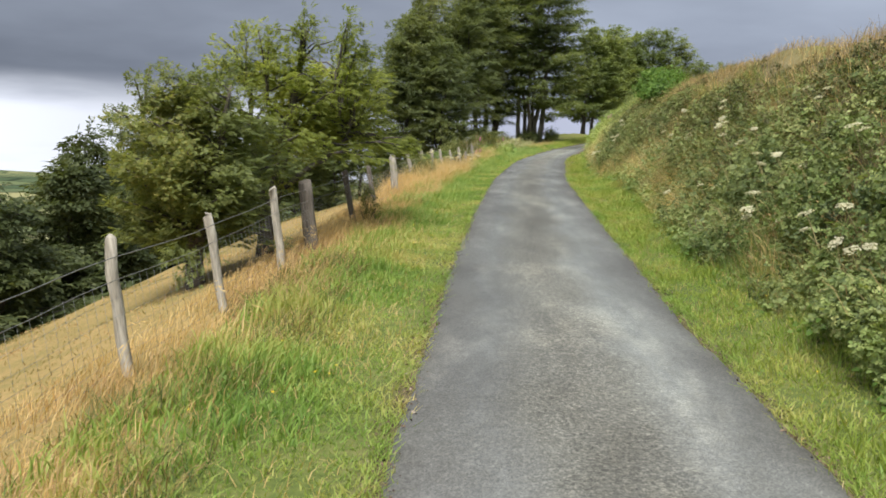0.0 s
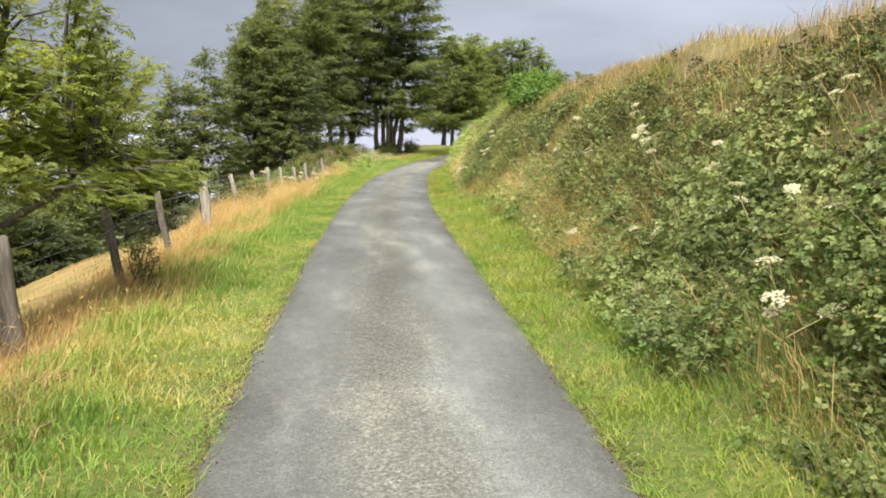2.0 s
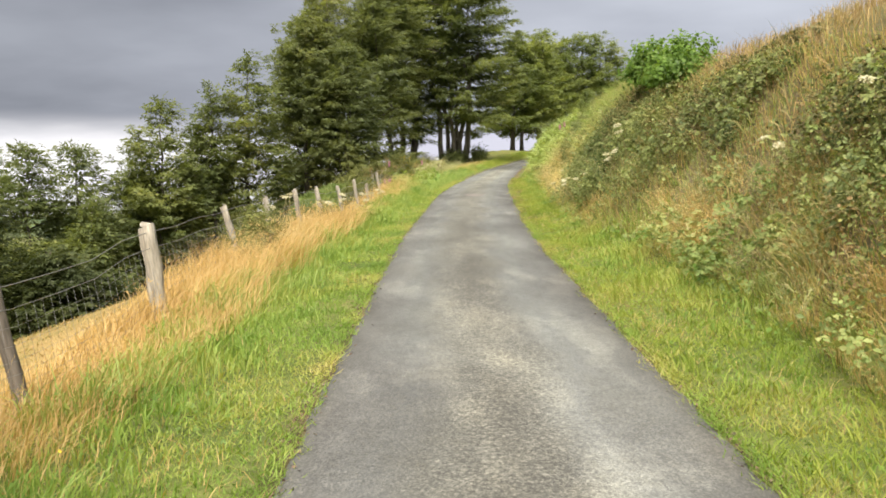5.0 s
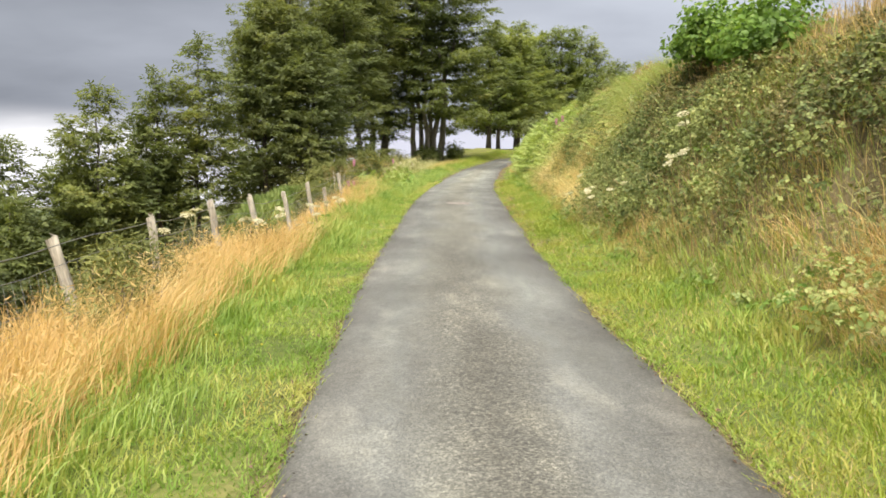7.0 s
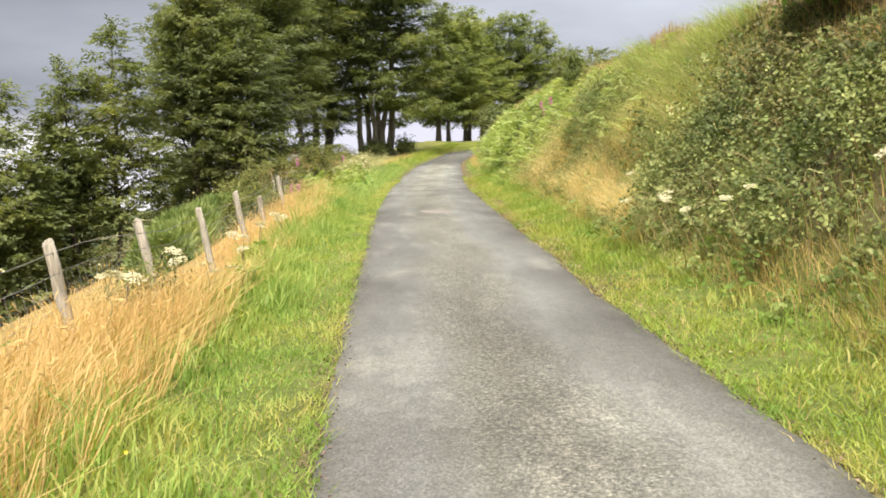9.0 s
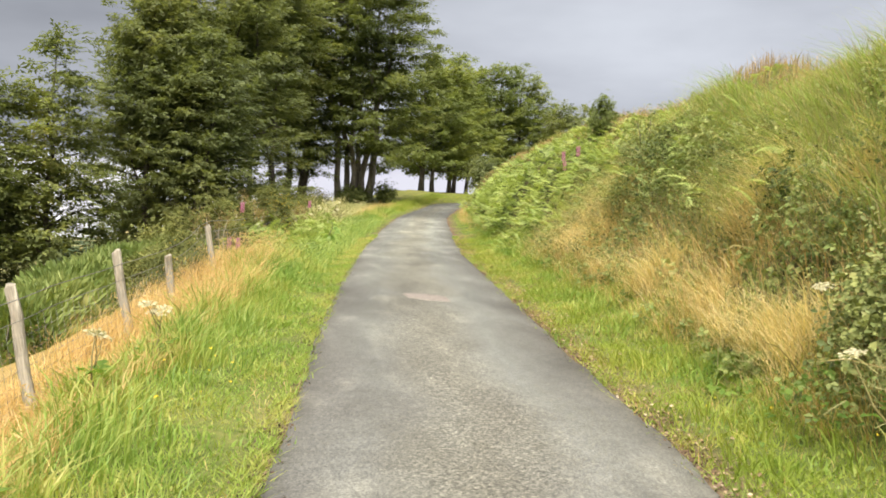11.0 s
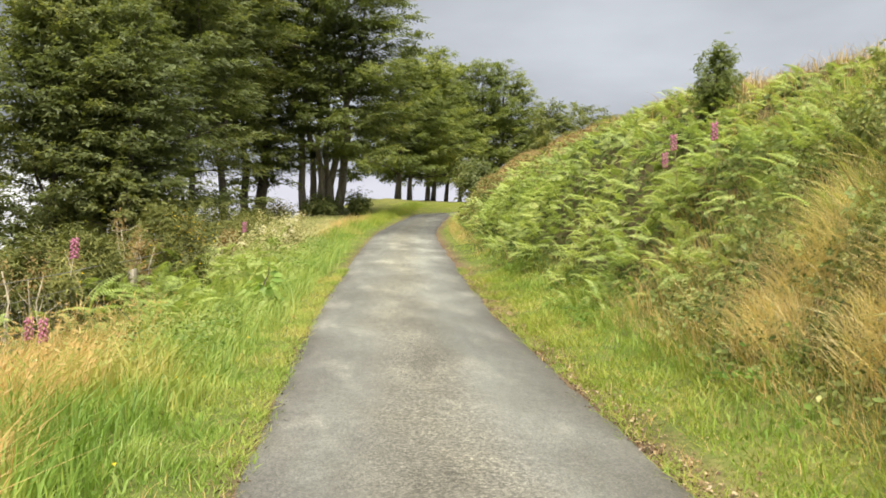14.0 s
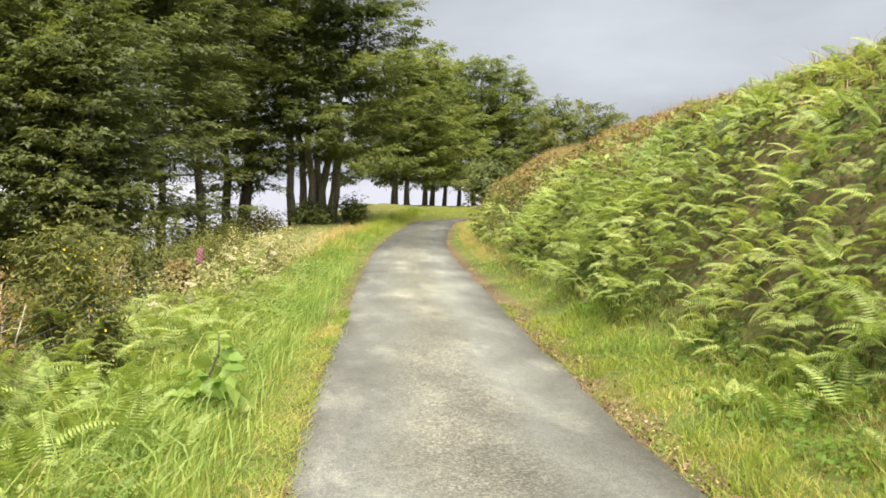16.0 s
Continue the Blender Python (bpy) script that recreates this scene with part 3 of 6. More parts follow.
def land(x, y):
    """Height of the ground at x, y."""
    x, y = np.asarray(x, float), np.asarray(y, float)
    u = x - lane_x(y)
    steep = np.interp(u, [-900, -400, -150, -60, -40, -20, -12, -8, -5.2, -4.4, -3.7, -2.6, -1.3, 0], [-34, -42, -36, -24, -17, -7.2, -3.35, -1.62, -0.60, -0.33, -0.14, 0.0, 0.0, 0])
    gentle = np.interp(u, [-900, -400, -150, -60, -25, -14, -8, -3.6, -2.6, -1.3, 0], [-40, -44, -34, -17, -7.5, -2.2, 0.1, 0.0, 0.05, 0.0, 0])
    k = ramp01(y, 64, 92)
    left = steep * (1 - k) + gentle * k
    v = u - toe(y)
    bank = np.interp(v, [-1.0, -0.4, 0, 0.4, 0.8, 1.3, 1.8, 2.3, 2.9, 4.5, 9, 37, 150, 900], [0, 0.06, 0.16, 0.46, 0.95, 1.6, 2.28, 2.85, 3.25, 3.55, 3.8, 5.5, 9, 4])
    bank = bank * (1 + 0.06 * ramp01(y, 33, 37) * (1 - ramp01(y, 40, 43)) + 0.06 * ramp01(y, 6, 10) * (1 - ramp01(y, 30, 34)) + 0.05 * ramp01(y, 41, 44) * (1 - ramp01(y, 48, 52)) + 0.13 * ramp01(y, 48, 53) * (1 - ramp01(y, 62, 70)))
    low = np.interp(u, [0, 1.3, 20, 60, 900], [0, 0, 0.3, 1.5, 2])
    f = ramp01(y, 84, 102)
    right = np.where(u > 1.3, bank, 0) * (1 - f) + low * f
    z = lane_z(y) + np.where(u < 0, left, right)
    off = np.abs(u)
    z = z - 0.22 * ramp01(y, 34.5, 37.5) * (1 - ramp01(y, 44, 48)) * ramp01(-u, 2.5, 3.3)
    z = z + ramp01(off, 1.5, 3.0) * (value_noise(x, y, 1.3, 3) - 0.5) * 0.16 + ramp01(off, 3, 8) * (value_noise(x, y, 6, 4) - 0.5) * 0.5 + ramp01(u, 2.4, 3.4) * (value_noise(x, y, 2.6, 9) - 0.5) * 0.55 * (1 - ramp01(u, 8, 12))
    r = np.hypot(x, y)
    far = ramp01(r, 250, 900)
    z = z + far * (value_noise(x, y, 420, 5) - 0.4) * 34 + ramp01(r, 900, 2600) * 45 * (0.6 + 0.8 * value_noise(x, y, 700, 6))
    return z


def build_ground():
    us = np.array([-2600, -1800, -1300, -900, -700, -550, -420, -320, -240, -180, -130, -95, -70, -50, -38, -30, -24, -19, -15, -12, -10, -8.5, -7.2, -6.2, -5.5, -5, -4.6, -4.2, -3.8, -3.4, -3, -2.6, -2.2, -1.8, -1.6, -1.45, -1.3, -1.0, 0, 1.0, 1.3, 1.45, 1.6, 1.8, 2.0, 2.2, 2.4, 2.6, 2.9, 3.2, 3.5, 3.9, 4.2, 4.5, 4.8, 5.2, 5.7, 6.4, 7.5, 9, 12, 16, 22, 30, 45, 70, 120, 250, 500, 900, 1600, 2600])
    ys = np.concatenate([[-900, -500, -250, -120, -60, -35, -22, -14], np.arange(-10, 130, 0.6), [133, 138, 145, 155, 170, 190, 220, 260, 320, 400, 500, 650, 850, 1100, 1400, 1800, 2300, 3000]])
    Yg, Ug = np.meshgrid(ys, us, indexing="ij")
    Xg = lane_x(Yg) + Ug
    Zg = land(Xg, Yg) - np.where(np.abs(Ug) < 1.2, 0.05, 0.0)
    V = np.stack([Xg, Yg, Zg], -1).reshape(-1, 3)
    n, m = len(ys), len(us)
    i = (np.arange(n - 1)[:, None] * m + np.arange(m - 1)[None]).ravel()
    F = np.stack([i, i + 1, i + m + 1, i + m], 1)
    me = mesh_arrays("ground", V, F, M_GROUND, smooth=True)
    u, y = Ug.ravel(), Yg.ravel()
    wob = (value_noise(V[:, 0], V[:, 1], 2.5, 7) - 0.5) * 1.2
    dry = ramp01(u + wob, -2.6, -3.3) * (1 - ramp01(y, 54, 66)) + 0.15 * ramp01(u, 4.2, 5.2)
    dry = np.where(u < -9, dry * 0.85, dry)
    dry = np.maximum(dry, 0.18 * ramp01(y, 80, 96) * (1 - ramp01(np.abs(u), 60, 120)))
    soil = (1 - ramp01(np.abs(u), 1.15, 1.3)) + (1 - ramp01(u, 1.45, 1.75)) * ramp01(u, 1.0, 1.2) * ramp01(y, 30, 38)
    soil = soil + (1 - ramp01(np.abs(u), 1.34, 1.5)) * 0.7
    soil = np.clip(soil, 0, 1) * (1 - ramp01(y, 99, 102))
    soil = np.maximum(soil, 0.75 * ramp01(u, 2.7, 3.3) * (1 - ramp01(u, 5.0, 6.5)))
    soil = np.maximum(soil, ramp01(-u, 6.5, 9.5) * (1 - ramp01(-u, 30, 40)) * ramp01(y, 47, 54) * (1 - ramp01(y, 92, 100)))
    far = ramp01(np.hypot(V[:, 0], V[:, 1]), 150, 260)
    col = np.stack([dry, soil, far, np.ones_like(far)], 1)
    ca = me.color_attributes.new("cover", "FLOAT_COLOR", "POINT")
    ca.data.foreach_set("color", col.astype(np.float32).ravel())
    ob = new("ground", me)
    return tagged(ob, "grassy hillside with a steep bank and a parched sloping pasture", "ground", kind="structure")


build_ground()


def build_road():
    """The lane: a slightly cambered ribbon with ragged edges that bends away at the top."""
    ys = np.arange(-14, 99, 0.2)
    pts = [(float(lane_x(y)), float(y)) for y in ys]
    # the bend beyond the crest
    x0, y0 = pts[-1]
    ang = math.atan2(float(lane_x(99) - lane_x(98)), 1.0)
    for k in range(90):
        ang = min(ang + 0.055, radians(84))
        x0, y0 = x0 + 0.4 * math.sin(ang), y0 + 0.4 * math.cos(ang)
        pts.append((x0, y0))
    P = np.array(pts)
    T = np.gradient(P, axis=0); T /= np.linalg.norm(T, axis=1, keepdims=True)
    S = np.stack([T[:, 1], -T[:, 0]], 1)
    s = np.concatenate([[0], np.cumsum(np.linalg.norm(np.diff(P, axis=0), axis=1))])
    vs = np.array([-1.0, -0.94, -0.8, -0.55, -0.25, 0, 0.25, 0.55, 0.8, 0.94, 1.0])
    rows = []
    for i in range(len(P)):
        wl = 1.30 + 0.09 * (value_noise(s[i], 0, 1.6, 21) - 0.5) + 0.06 * (value_noise(s[i], 0, 0.36, 23) - 0.5)
        wr = 1.37 + 0.09 * (value_noise(s[i], 0, 1.5, 22) - 0.5) + 0.06 * (value_noise(s[i], 0, 0.34, 24) - 0.5)
        for v in vs:
            d = v * (wr if v > 0 else wl)
            x, y = P[i] + S[i] * d
            z = float(lane_z(P[i][1])) + 0.05 * (1 - v * v) - (0.045 if abs(v) == 1 else 0) + 0.012
            rows.append((x, y, z, d, s[i]))
    A = np.array(rows)
    m = len(vs)
    i = (np.arange(len(P) - 1)[:, None] * m + np.arange(m - 1)[None]).ravel()
    F = np.stack([i, i + 1, i + m + 1, i + m], 1)
    me = mesh_arrays("road", A[:, :3], F, M_ROAD, smooth=True)
    uv = me.uv_layers.new(name="uv")
    uv.data.foreach_set("uv", A[F.ravel(), 3:5].astype(np.float32).ravel())
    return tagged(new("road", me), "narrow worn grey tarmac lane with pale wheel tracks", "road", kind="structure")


build_road()


def build_road_patch():
    """Worn pinkish mend in the middle of the lane, a few millimetres proud."""
    rng = np.random.default_rng(41)
    cx, cy = 4.72, 43.32
    th = np.linspace(0, 2 * np.pi, 40, endpoint=False)
    rough = 1 + 0.5 * (value_noise(np.cos(th) + 5, np.sin(th) + 5, 0.7, 75) - 0.5) * 2 + 0.3 * (value_noise(np.cos(th) + 9, np.sin(th) + 2, 0.22, 76) - 0.5) + rng.normal(0, 0.03, 40)
    V = []
    for ring, up in ((0.0, 0.007), (0.7, 0.007), (0.96, 0.005), (1.02, -0.004)):
        x, y = cx + 0.29 * ring * rough * np.cos(th) * 1.05, cy + 0.5 * ring * rough * np.sin(th)
        d = (x - lane_x(y)) / 1.34
        V.append(np.stack([x, y, lane_z(y) + 0.05 * (1 - d * d) + 0.012 + up], 1))
    V = np.concatenate(V)
    F = [(r * 40 + k, r * 40 + (k + 1) % 40, (r + 1) * 40 + (k + 1) % 40, (r + 1) * 40 + k) for r in range(3) for k in range(40)]
    tagged(new("road_patch", mesh_arrays("road_patch", V, np.array(F), M_PATCH, smooth=True)), "pale pinkish worn mend in the tarmac", "road", kind="structure")


build_road_patch()


# ---- grass ----
def blades(rng, x, y, height, width, lean, mat, name, label, segments=2, wind=(0.35, 0.1), base=0.0):
    """One joined mesh of grass blades rooted on the ground."""
    n = len(x)
    z = land(x, y) + base
    th = rng.uniform(0, 2 * np.pi, n)
    side = np.stack([np.cos(th), np.sin(th), np.zeros(n)], 1) * (width * 0.5)[:, None]
    bend = np.stack([rng.normal(wind[0], lean, n), rng.normal(wind[1], lean, n), np.zeros(n)], 1) * height[:, None]
    root = np.stack([x, y, z - 0.02], 1)
    up = np.stack([np.zeros(n), np.zeros(n), height], 1)
    if segments == 1:
        V = np.stack([root - side, root + side, root + up * 0.92 + bend], 1).reshape(-1, 3)
        F = np.arange(n * 3).reshape(-1, 3)
    else:
        mid = root + up * 0.55 + bend * 0.28
        tip = root + up * (0.95 - 0.15 * rng.random(n))[:, None] + bend
        V = np.stack([root - side, root + side, mid + side * 0.75, mid - side * 0.75, tip], 1).reshape(-1, 3)
        o = (np.arange(n) * 5)[:, None, None]
        F = (np.array([(0, 1, 2), (0, 2, 3), (3, 2, 4)])[None] + o).reshape(-1, 3)
    me = mesh_arrays(name, V, F, mat)
    return tagged(new(name, me), label, "grass", kind="stuff")


def strip(rng, n, y0, y1, u0, u1):
    y = rng.uniform(y0, y1, n)
    u = rng.uniform(u0, u1, n)
    return lane_x(y) + u, y, u


def build_grass():
    rng = np.random.default_rng(11)
    # verges: short by the tarmac, lusher towards the fence; coarser farther on
    for y0, y1, dens, seg, fat in ((2, 30, 640, 2, 1.6), (30, 58, 640, 2, 1.6), (58, 84, 210, 1, 3.2), (84, 112, 190, 1, 3.4)):
        for a, b in ((-3.3, -1.2), (1.22, 3.4)):
            n = int((y1 - y0) * (b - a) * dens)
            x, y, u = strip(rng, n, y0, y1, a, b)
            au = np.abs(u)
            bare = np.where(u > 0, 0.35 * ramp01(y, 30, 38), 0.0)
            keep = rng.random(n) < np.where(bare > 0.1, 0.15, 0.3) + 0.7 * ramp01(au - bare, 1.32, 1.5)
            keep &= (u < 0) | (u < toe(y) + 0.1 + 0.5 * value_noise(x, y, 1.2, 30))
            clump = 0.6 * value_noise(x, y, 0.42, 31) + 0.4 * value_noise(x, y, 0.16, 32)
            keep &= rng.random(n) < 0.3 + 1.0 * clump
            x, y, u, clump = x[keep], y[keep], u[keep], clump[keep]
            lush = np.where(u < 0, ramp01(-u, 1.6, 2.6), 0.5 * ramp01(u, 1.7, 2.6)) * (0.6 + 0.4 * ramp01(y, 18, 30) + np.where(u < 0, 0.5, 0.0) * ramp01(y, 36, 44))
            tuft = ramp01(value_noise(x, y, 0.55, 34), 0.45, 0.8)
            h = (0.05 + 0.19 * lush) * rng.uniform(0.5, 1.4, len(x)) * (0.35 + 0.8 * clump + 0.8 * tuft)
            blades(rng, x, y, h, rng.uniform(0.006, 0.012, len(x)) * fat, 0.42, M_TURF if y0 == 84 else M_GRASS, "verge_grass", "short olive-brown grass where the lane bends" if y0 == 84 else "short bright green grass on the lane's verge", seg, (0.1, 0.0))
    n = 7000
    x, y, u = strip(rng, n, 99, 118, -5, 5)
    keep = (u < -1.4) | (y > 102.5 + 0.5 * np.abs(u))
    x, y = x[keep], y[keep]
    blades(rng, x, y, rng.uniform(0.06, 0.2, len(x)), rng.uniform(0.02, 0.04, len(x)), 0.4, M_TURF, "verge_grass", "olive grass on the rise beyond the bend", 1, (0.1, 0.0))
    # close turf under the longer blades
    for a, b in ((-3.0, -1.3), (1.36, 3.1)):
        n = int(56 * (b - a) * 1500)
        x, y, u = strip(rng, n, 2, 58, a, b)
        keep = ((u < 0) | (u < toe(y) + 0.15)) & (rng.random(n) < ramp01(np.abs(u), 1.3, 1.5) * (0.2 + 1.05 * value_noise(x, y, 0.27, 67)))
        x, y = x[keep], y[keep]
        h = (0.025 + 0.075 * value_noise(x, y, 0.24, 68) ** 1.5 + 0.03 * value_noise(x, y, 0.9, 69)) * rng.uniform(0.6, 1.3, len(x))
        blades(rng, x, y, h, rng.uniform(0.010, 0.018, len(x)), 0.7, M_TURF if a > 0 else M_GRASS, "verge_turf", "close mossy yellow-green turf on the verge" if a > 0 else "close green turf on the fence side verge", 1, (0.0, 0.0))
    # low fringe creeping over the tarmac's edges
    for sgn in (-1, 1):
        n = 30000
        y = rng.uniform(2, 60, n)
        u = sgn * (1.37 if sgn > 0 else 1.30) + rng.normal(0.03 * sgn, 0.055, n)
        x = lane_x(y) + u
        keep = rng.random(n) < 0.15 + 1.0 * value_noise(x, y, 0.45, 26) - (0.45 * ramp01(y, 31, 38) if sgn > 0 else 0)
        x, y = x[keep], y[keep]
        blades(rng, x, y, rng.uniform(0.025, 0.085, len(x)), rng.uniform(0.006, 0.012, len(x)), 0.8, M_GRASS, "edge_grass", "low grass creeping over the lane's edge", 1, (-0.3 * sgn, 0.0), 0.03)
    # long lush tussocks leaning over the fence side verge
    n = 40000
    x, y, u = strip(rng, n, 17, 62, -3.2, -1.55)
    tuft = value_noise(x, y, 0.38, 94) + 0.4 * (value_noise(x, y, 1.5, 95) - 0.5)
    keep = rng.random(n) < ramp01(tuft, 0.45, 0.7) * ramp01(-u, 1.5, 2.1) * (0.5 + 0.5 * ramp01(y, 20, 30))
    x, y, tuft = x[keep], y[keep], tuft[keep]
    blades(rng, x, y, (0.12 + 0.3 * ramp01(tuft, 0.5, 0.9)) * rng.uniform(0.6, 1.2, len(x)), rng.uniform(0.006, 0.013, len(x)), 0.45, M_LUSH, "verge_grass", "long pale green tussocks on the fence side verge", 2, (0.3, -0.05))
    n = 26000
    x, y, u = strip(rng, n, 2, 60, 1.5, 3.1)
    tuft = value_noise(x, y, 0.33, 96) + 0.4 * (value_noise(x, y, 1.3, 97) - 0.5)
    keep = (u < toe(y) + 0.3) & (rng.random(n) < ramp01(tuft, 0.5, 0.72))
    x, y, tuft = x[keep], y[keep], tuft[keep]
    blades(rng, x, y, (0.07 + 0.2 * ramp01(tuft, 0.5, 0.9)) * rng.uniform(0.6, 1.2, len(x)), rng.uniform(0.006, 0.012, len(x)), 0.55, M_TURF, "verge_grass", "yellow-green tussocks at the foot of the bank", 2, (-0.25, -0.05))
    # olive-brown moss and withered blades in patches on the bank side
    n = 30000
    x, y, u = strip(rng, n, 2, 60, 1.4, 3.0)
    keep = (u < toe(y) + 0.2) & (rng.random(n) < ramp01(value_noise(x, y, 0.8, 98) + 0.4 * (value_noise(x, y, 0.25, 99) - 0.5) + 0.1 * ramp01(y, 12, 15) * (1 - ramp01(y, 27, 31)), 0.5, 0.68))
    x, y = x[keep], y[keep]
    blades(rng, x, y, rng.uniform(0.04, 0.11, len(x)), rng.uniform(0.006, 0.012, len(x)), 0.8, M_SORREL, "verge_turf", "withered olive-brown patches in the verge", 1, (0.0, 0.0))
    # low broad leaves of clover and plantain in the turf
    n = 15000
    x, y, u = strip(rng, n, 2, 60, -2.6, 2.9)
    keep = (np.abs(u) > 1.42) & (u < toe(y) + 0.2) & (rng.random(n) < ramp01(value_noise(x, y, 0.6, 100), 0.5, 0.7))
    x, y = x[keep], y[keep]
    n = len(x)
    P = np.stack([x, y, land(x, y) + rng.uniform(0.02, 0.12, n)], 1)
    V, F = stamp(TWIG_V, TWIG_F, P, frames_from(np.array([[0, -0.2, 1.0]]) + rng.normal(0, 0.45, (n, 3)), rng), rng.uniform(0.02, 0.045, n))
    tagged(new("verge_weeds", mesh_arrays("verge_weeds", V, F, M_ELDER)), "low green clover and plantain leaves in the turf", "weeds", kind="stuff")
    # straw mixed into the turf
    n = 38000
    x, y, u = strip(rng, n, 2, 60, -3.2, 3.2)
    keep = (np.abs(u) > 1.28) & (rng.random(n) < 1.5 * value_noise(x, y, 0.9, 36) - 0.45 + np.where(u > 0, 0.2, 0)) & (u < toe(y) + 0.2)
    x, y = x[keep], y[keep]
    blades(rng, x, y, rng.uniform(0.05, 0.17, len(x)), rng.uniform(0.003, 0.006, len(x)), 0.8, M_DRY, "straw", "dead straw-coloured blades lying through the verge grass", 2, (0.1, 0.0))
    n = 9000
    x, y, u = strip(rng, n, 2, 22, -3.0, -1.3)
    keep = rng.random(n) < (1 - ramp01(y, 14, 22)) * (1.2 * value_noise(x, y, 0.6, 66) - 0.1) * ramp01(-u, 1.25, 2.2)
    x, y = x[keep], y[keep]
    blades(rng, x, y, rng.uniform(0.06, 0.2, len(x)), rng.uniform(0.004, 0.008, len(x)), 0.6, M_DRY, "straw", "withered tan blades through the verge", 2, (0.2, 0.0))
    # tall dry grass along the fence
    for y0, y1, dens, seg, fat in ((3, 15, 340, 2, 1.0), (15, 22, 620, 2, 1.0), (22, 49.8, 900, 2, 1.0), (62, 90, 100, 1, 2.5)):
        n = int((y1 - y0) * 1.9 * dens)
        x, y, u = strip(rng, n, y0, y1, -4.4, -2.4)
        keep = rng.random(n) < ramp01(u + 0.5 * (value_noise(x, y, 1.4, 65) - 0.5), -2.05 - 0.1 * ramp01(y, 12, 20) - 0.5 * ramp01(y, 44, 48.5), -2.9 - 0.3 * ramp01(y, 44, 48.5)) * (0.25 + 1.0 * value_noise(x, y, 0.7, 33))
        x, y = x[keep], y[keep]
        tall = (1 - 0.35 * ramp01(-3.0 - (x - lane_x(y)), -0.2, 0.2) * ramp01(y, 33.5, 35) * (1 - ramp01(y, 40, 42))) * 0.26 + 0.36 * ramp01(y, 22, 27) - 0.1 * ramp01(y, 36, 42) - 0.28 * ramp01(y, 34, 35.5) * (1 - ramp01(y, 40, 42)) - 0.08 * (1 - ramp01(y, 12, 18))
        blades(rng, x, y, tall * rng.uniform(0.4, 1.3, len(x)), rng.uniform(0.005, 0.010, len(x)) * fat, 0.42, M_DRY, "dry_grass", "tall straw-coloured dry grass along the fence", seg, (0.35, 0.08))
    # reddish-brown seeding grass mixed into the dry strip
    n = 15000
    x, y, u = strip(rng, n, 3, 46, -4.1, -2.5)
    keep = rng.random(n) < ramp01(value_noise(x, y, 1.1, 85), 0.45, 0.62) * (1 - 0.6 * ramp01(y, 20, 26))
    x, y = x[keep], y[keep]
    blades(rng, x, y, rng.uniform(0.13, 0.36, len(x)), rng.uniform(0.004, 0.008, len(x)), 0.5, M_RUST, "seeding_grass", "reddish-brown seeding grass along the fence", 2, (0.35, 0.05))
    # nodding seed heads over the tall dry grass
    n = 5200
    x, y, u = strip(rng, n, 6, 50, -3.9, -2.7)
    keep = rng.random(n) < 0.25 + 0.75 * ramp01(y, 21, 26)
    x, y = x[keep], y[keep]
    n = len(x)
    h = (0.45 + 0.25 * ramp01(y, 22, 28) * rng.uniform(0.4, 1.3, n)) * (1 - 0.55 * ramp01(y, 33.5, 35) * (1 - ramp01(y, 40, 42)))
    root = np.stack([x, y, land(x, y)], 1)
    head = root + np.stack([h * rng.normal(0.35, 0.2, n), h * rng.normal(0.05, 0.2, n), h], 1)
    R = frames_from(np.stack([rng.normal(0, 1, n), rng.normal(0, 1, n), rng.normal(0, 0.3, n)], 1), rng)
    V1, F1 = stamp([(0, 0, 0), (0.5, 0.07, 0), (1, 0, 0), (0.5, -0.07, 0)], LEAF_F, head, R, rng.uniform(0.05, 0.085, n))
    side = np.stack([rng.normal(0, 0.003, n), rng.normal(0, 0.003, n), np.zeros(n)], 1)
    V2 = np.stack([root - side, root + side, head], 1).reshape(-1, 3)
    F2 = np.arange(3 * n).reshape(-1, 3)
    V, F = join([(V1, F1), (V2, F2)])
    tagged(new("seed_heads", mesh_arrays("seed_heads", V, F, M_DRY)), "nodding straw-coloured grass seed heads", "grass", kind="stuff")
    # parched turf of the pasture
    n = 56000
    x, y, u = strip(rng, n, 2, 75, -11, -3.4)
    green = rng.random(n) < 0.35 + 0.6 * value_noise(x, y, 1.8, 105)
    for k, mat, label in ((green, M_PASTURE, "close-grazed olive pasture grass below the fence"), (~green, M_RUST, "parched golden pasture grass below the fence")):
        m = k.sum()
        blades(rng, x[k], y[k], rng.uniform(0.03, 0.08, m), rng.uniform(0.010, 0.026, m), 0.5, mat, "pasture_grass", label, 1)
    # hollow tussocks of tangled green and brown grass by the first posts
    n = 5200
    x, y, u = strip(rng, n, 4, 13, -3.5, -2.3)
    tuft = value_noise(x, y, 0.5, 106)
    keep = rng.random(n) < ramp01(tuft, 0.42, 0.6)
    x, y = x[keep], y[keep]
    for k, mat, label in ((0, M_UNDER, "dark green tussocks at the fence's foot"), (1, M_SORREL, "tangled brown tussocks at the fence's foot")):
        a, b = x[k::2], y[k::2]
        blades(rng, a, b, rng.uniform(0.12, 0.3, len(a)), rng.uniform(0.005, 0.010, len(a)), 0.8, mat, "dry_grass", label, 2, (0.3, 0.0))
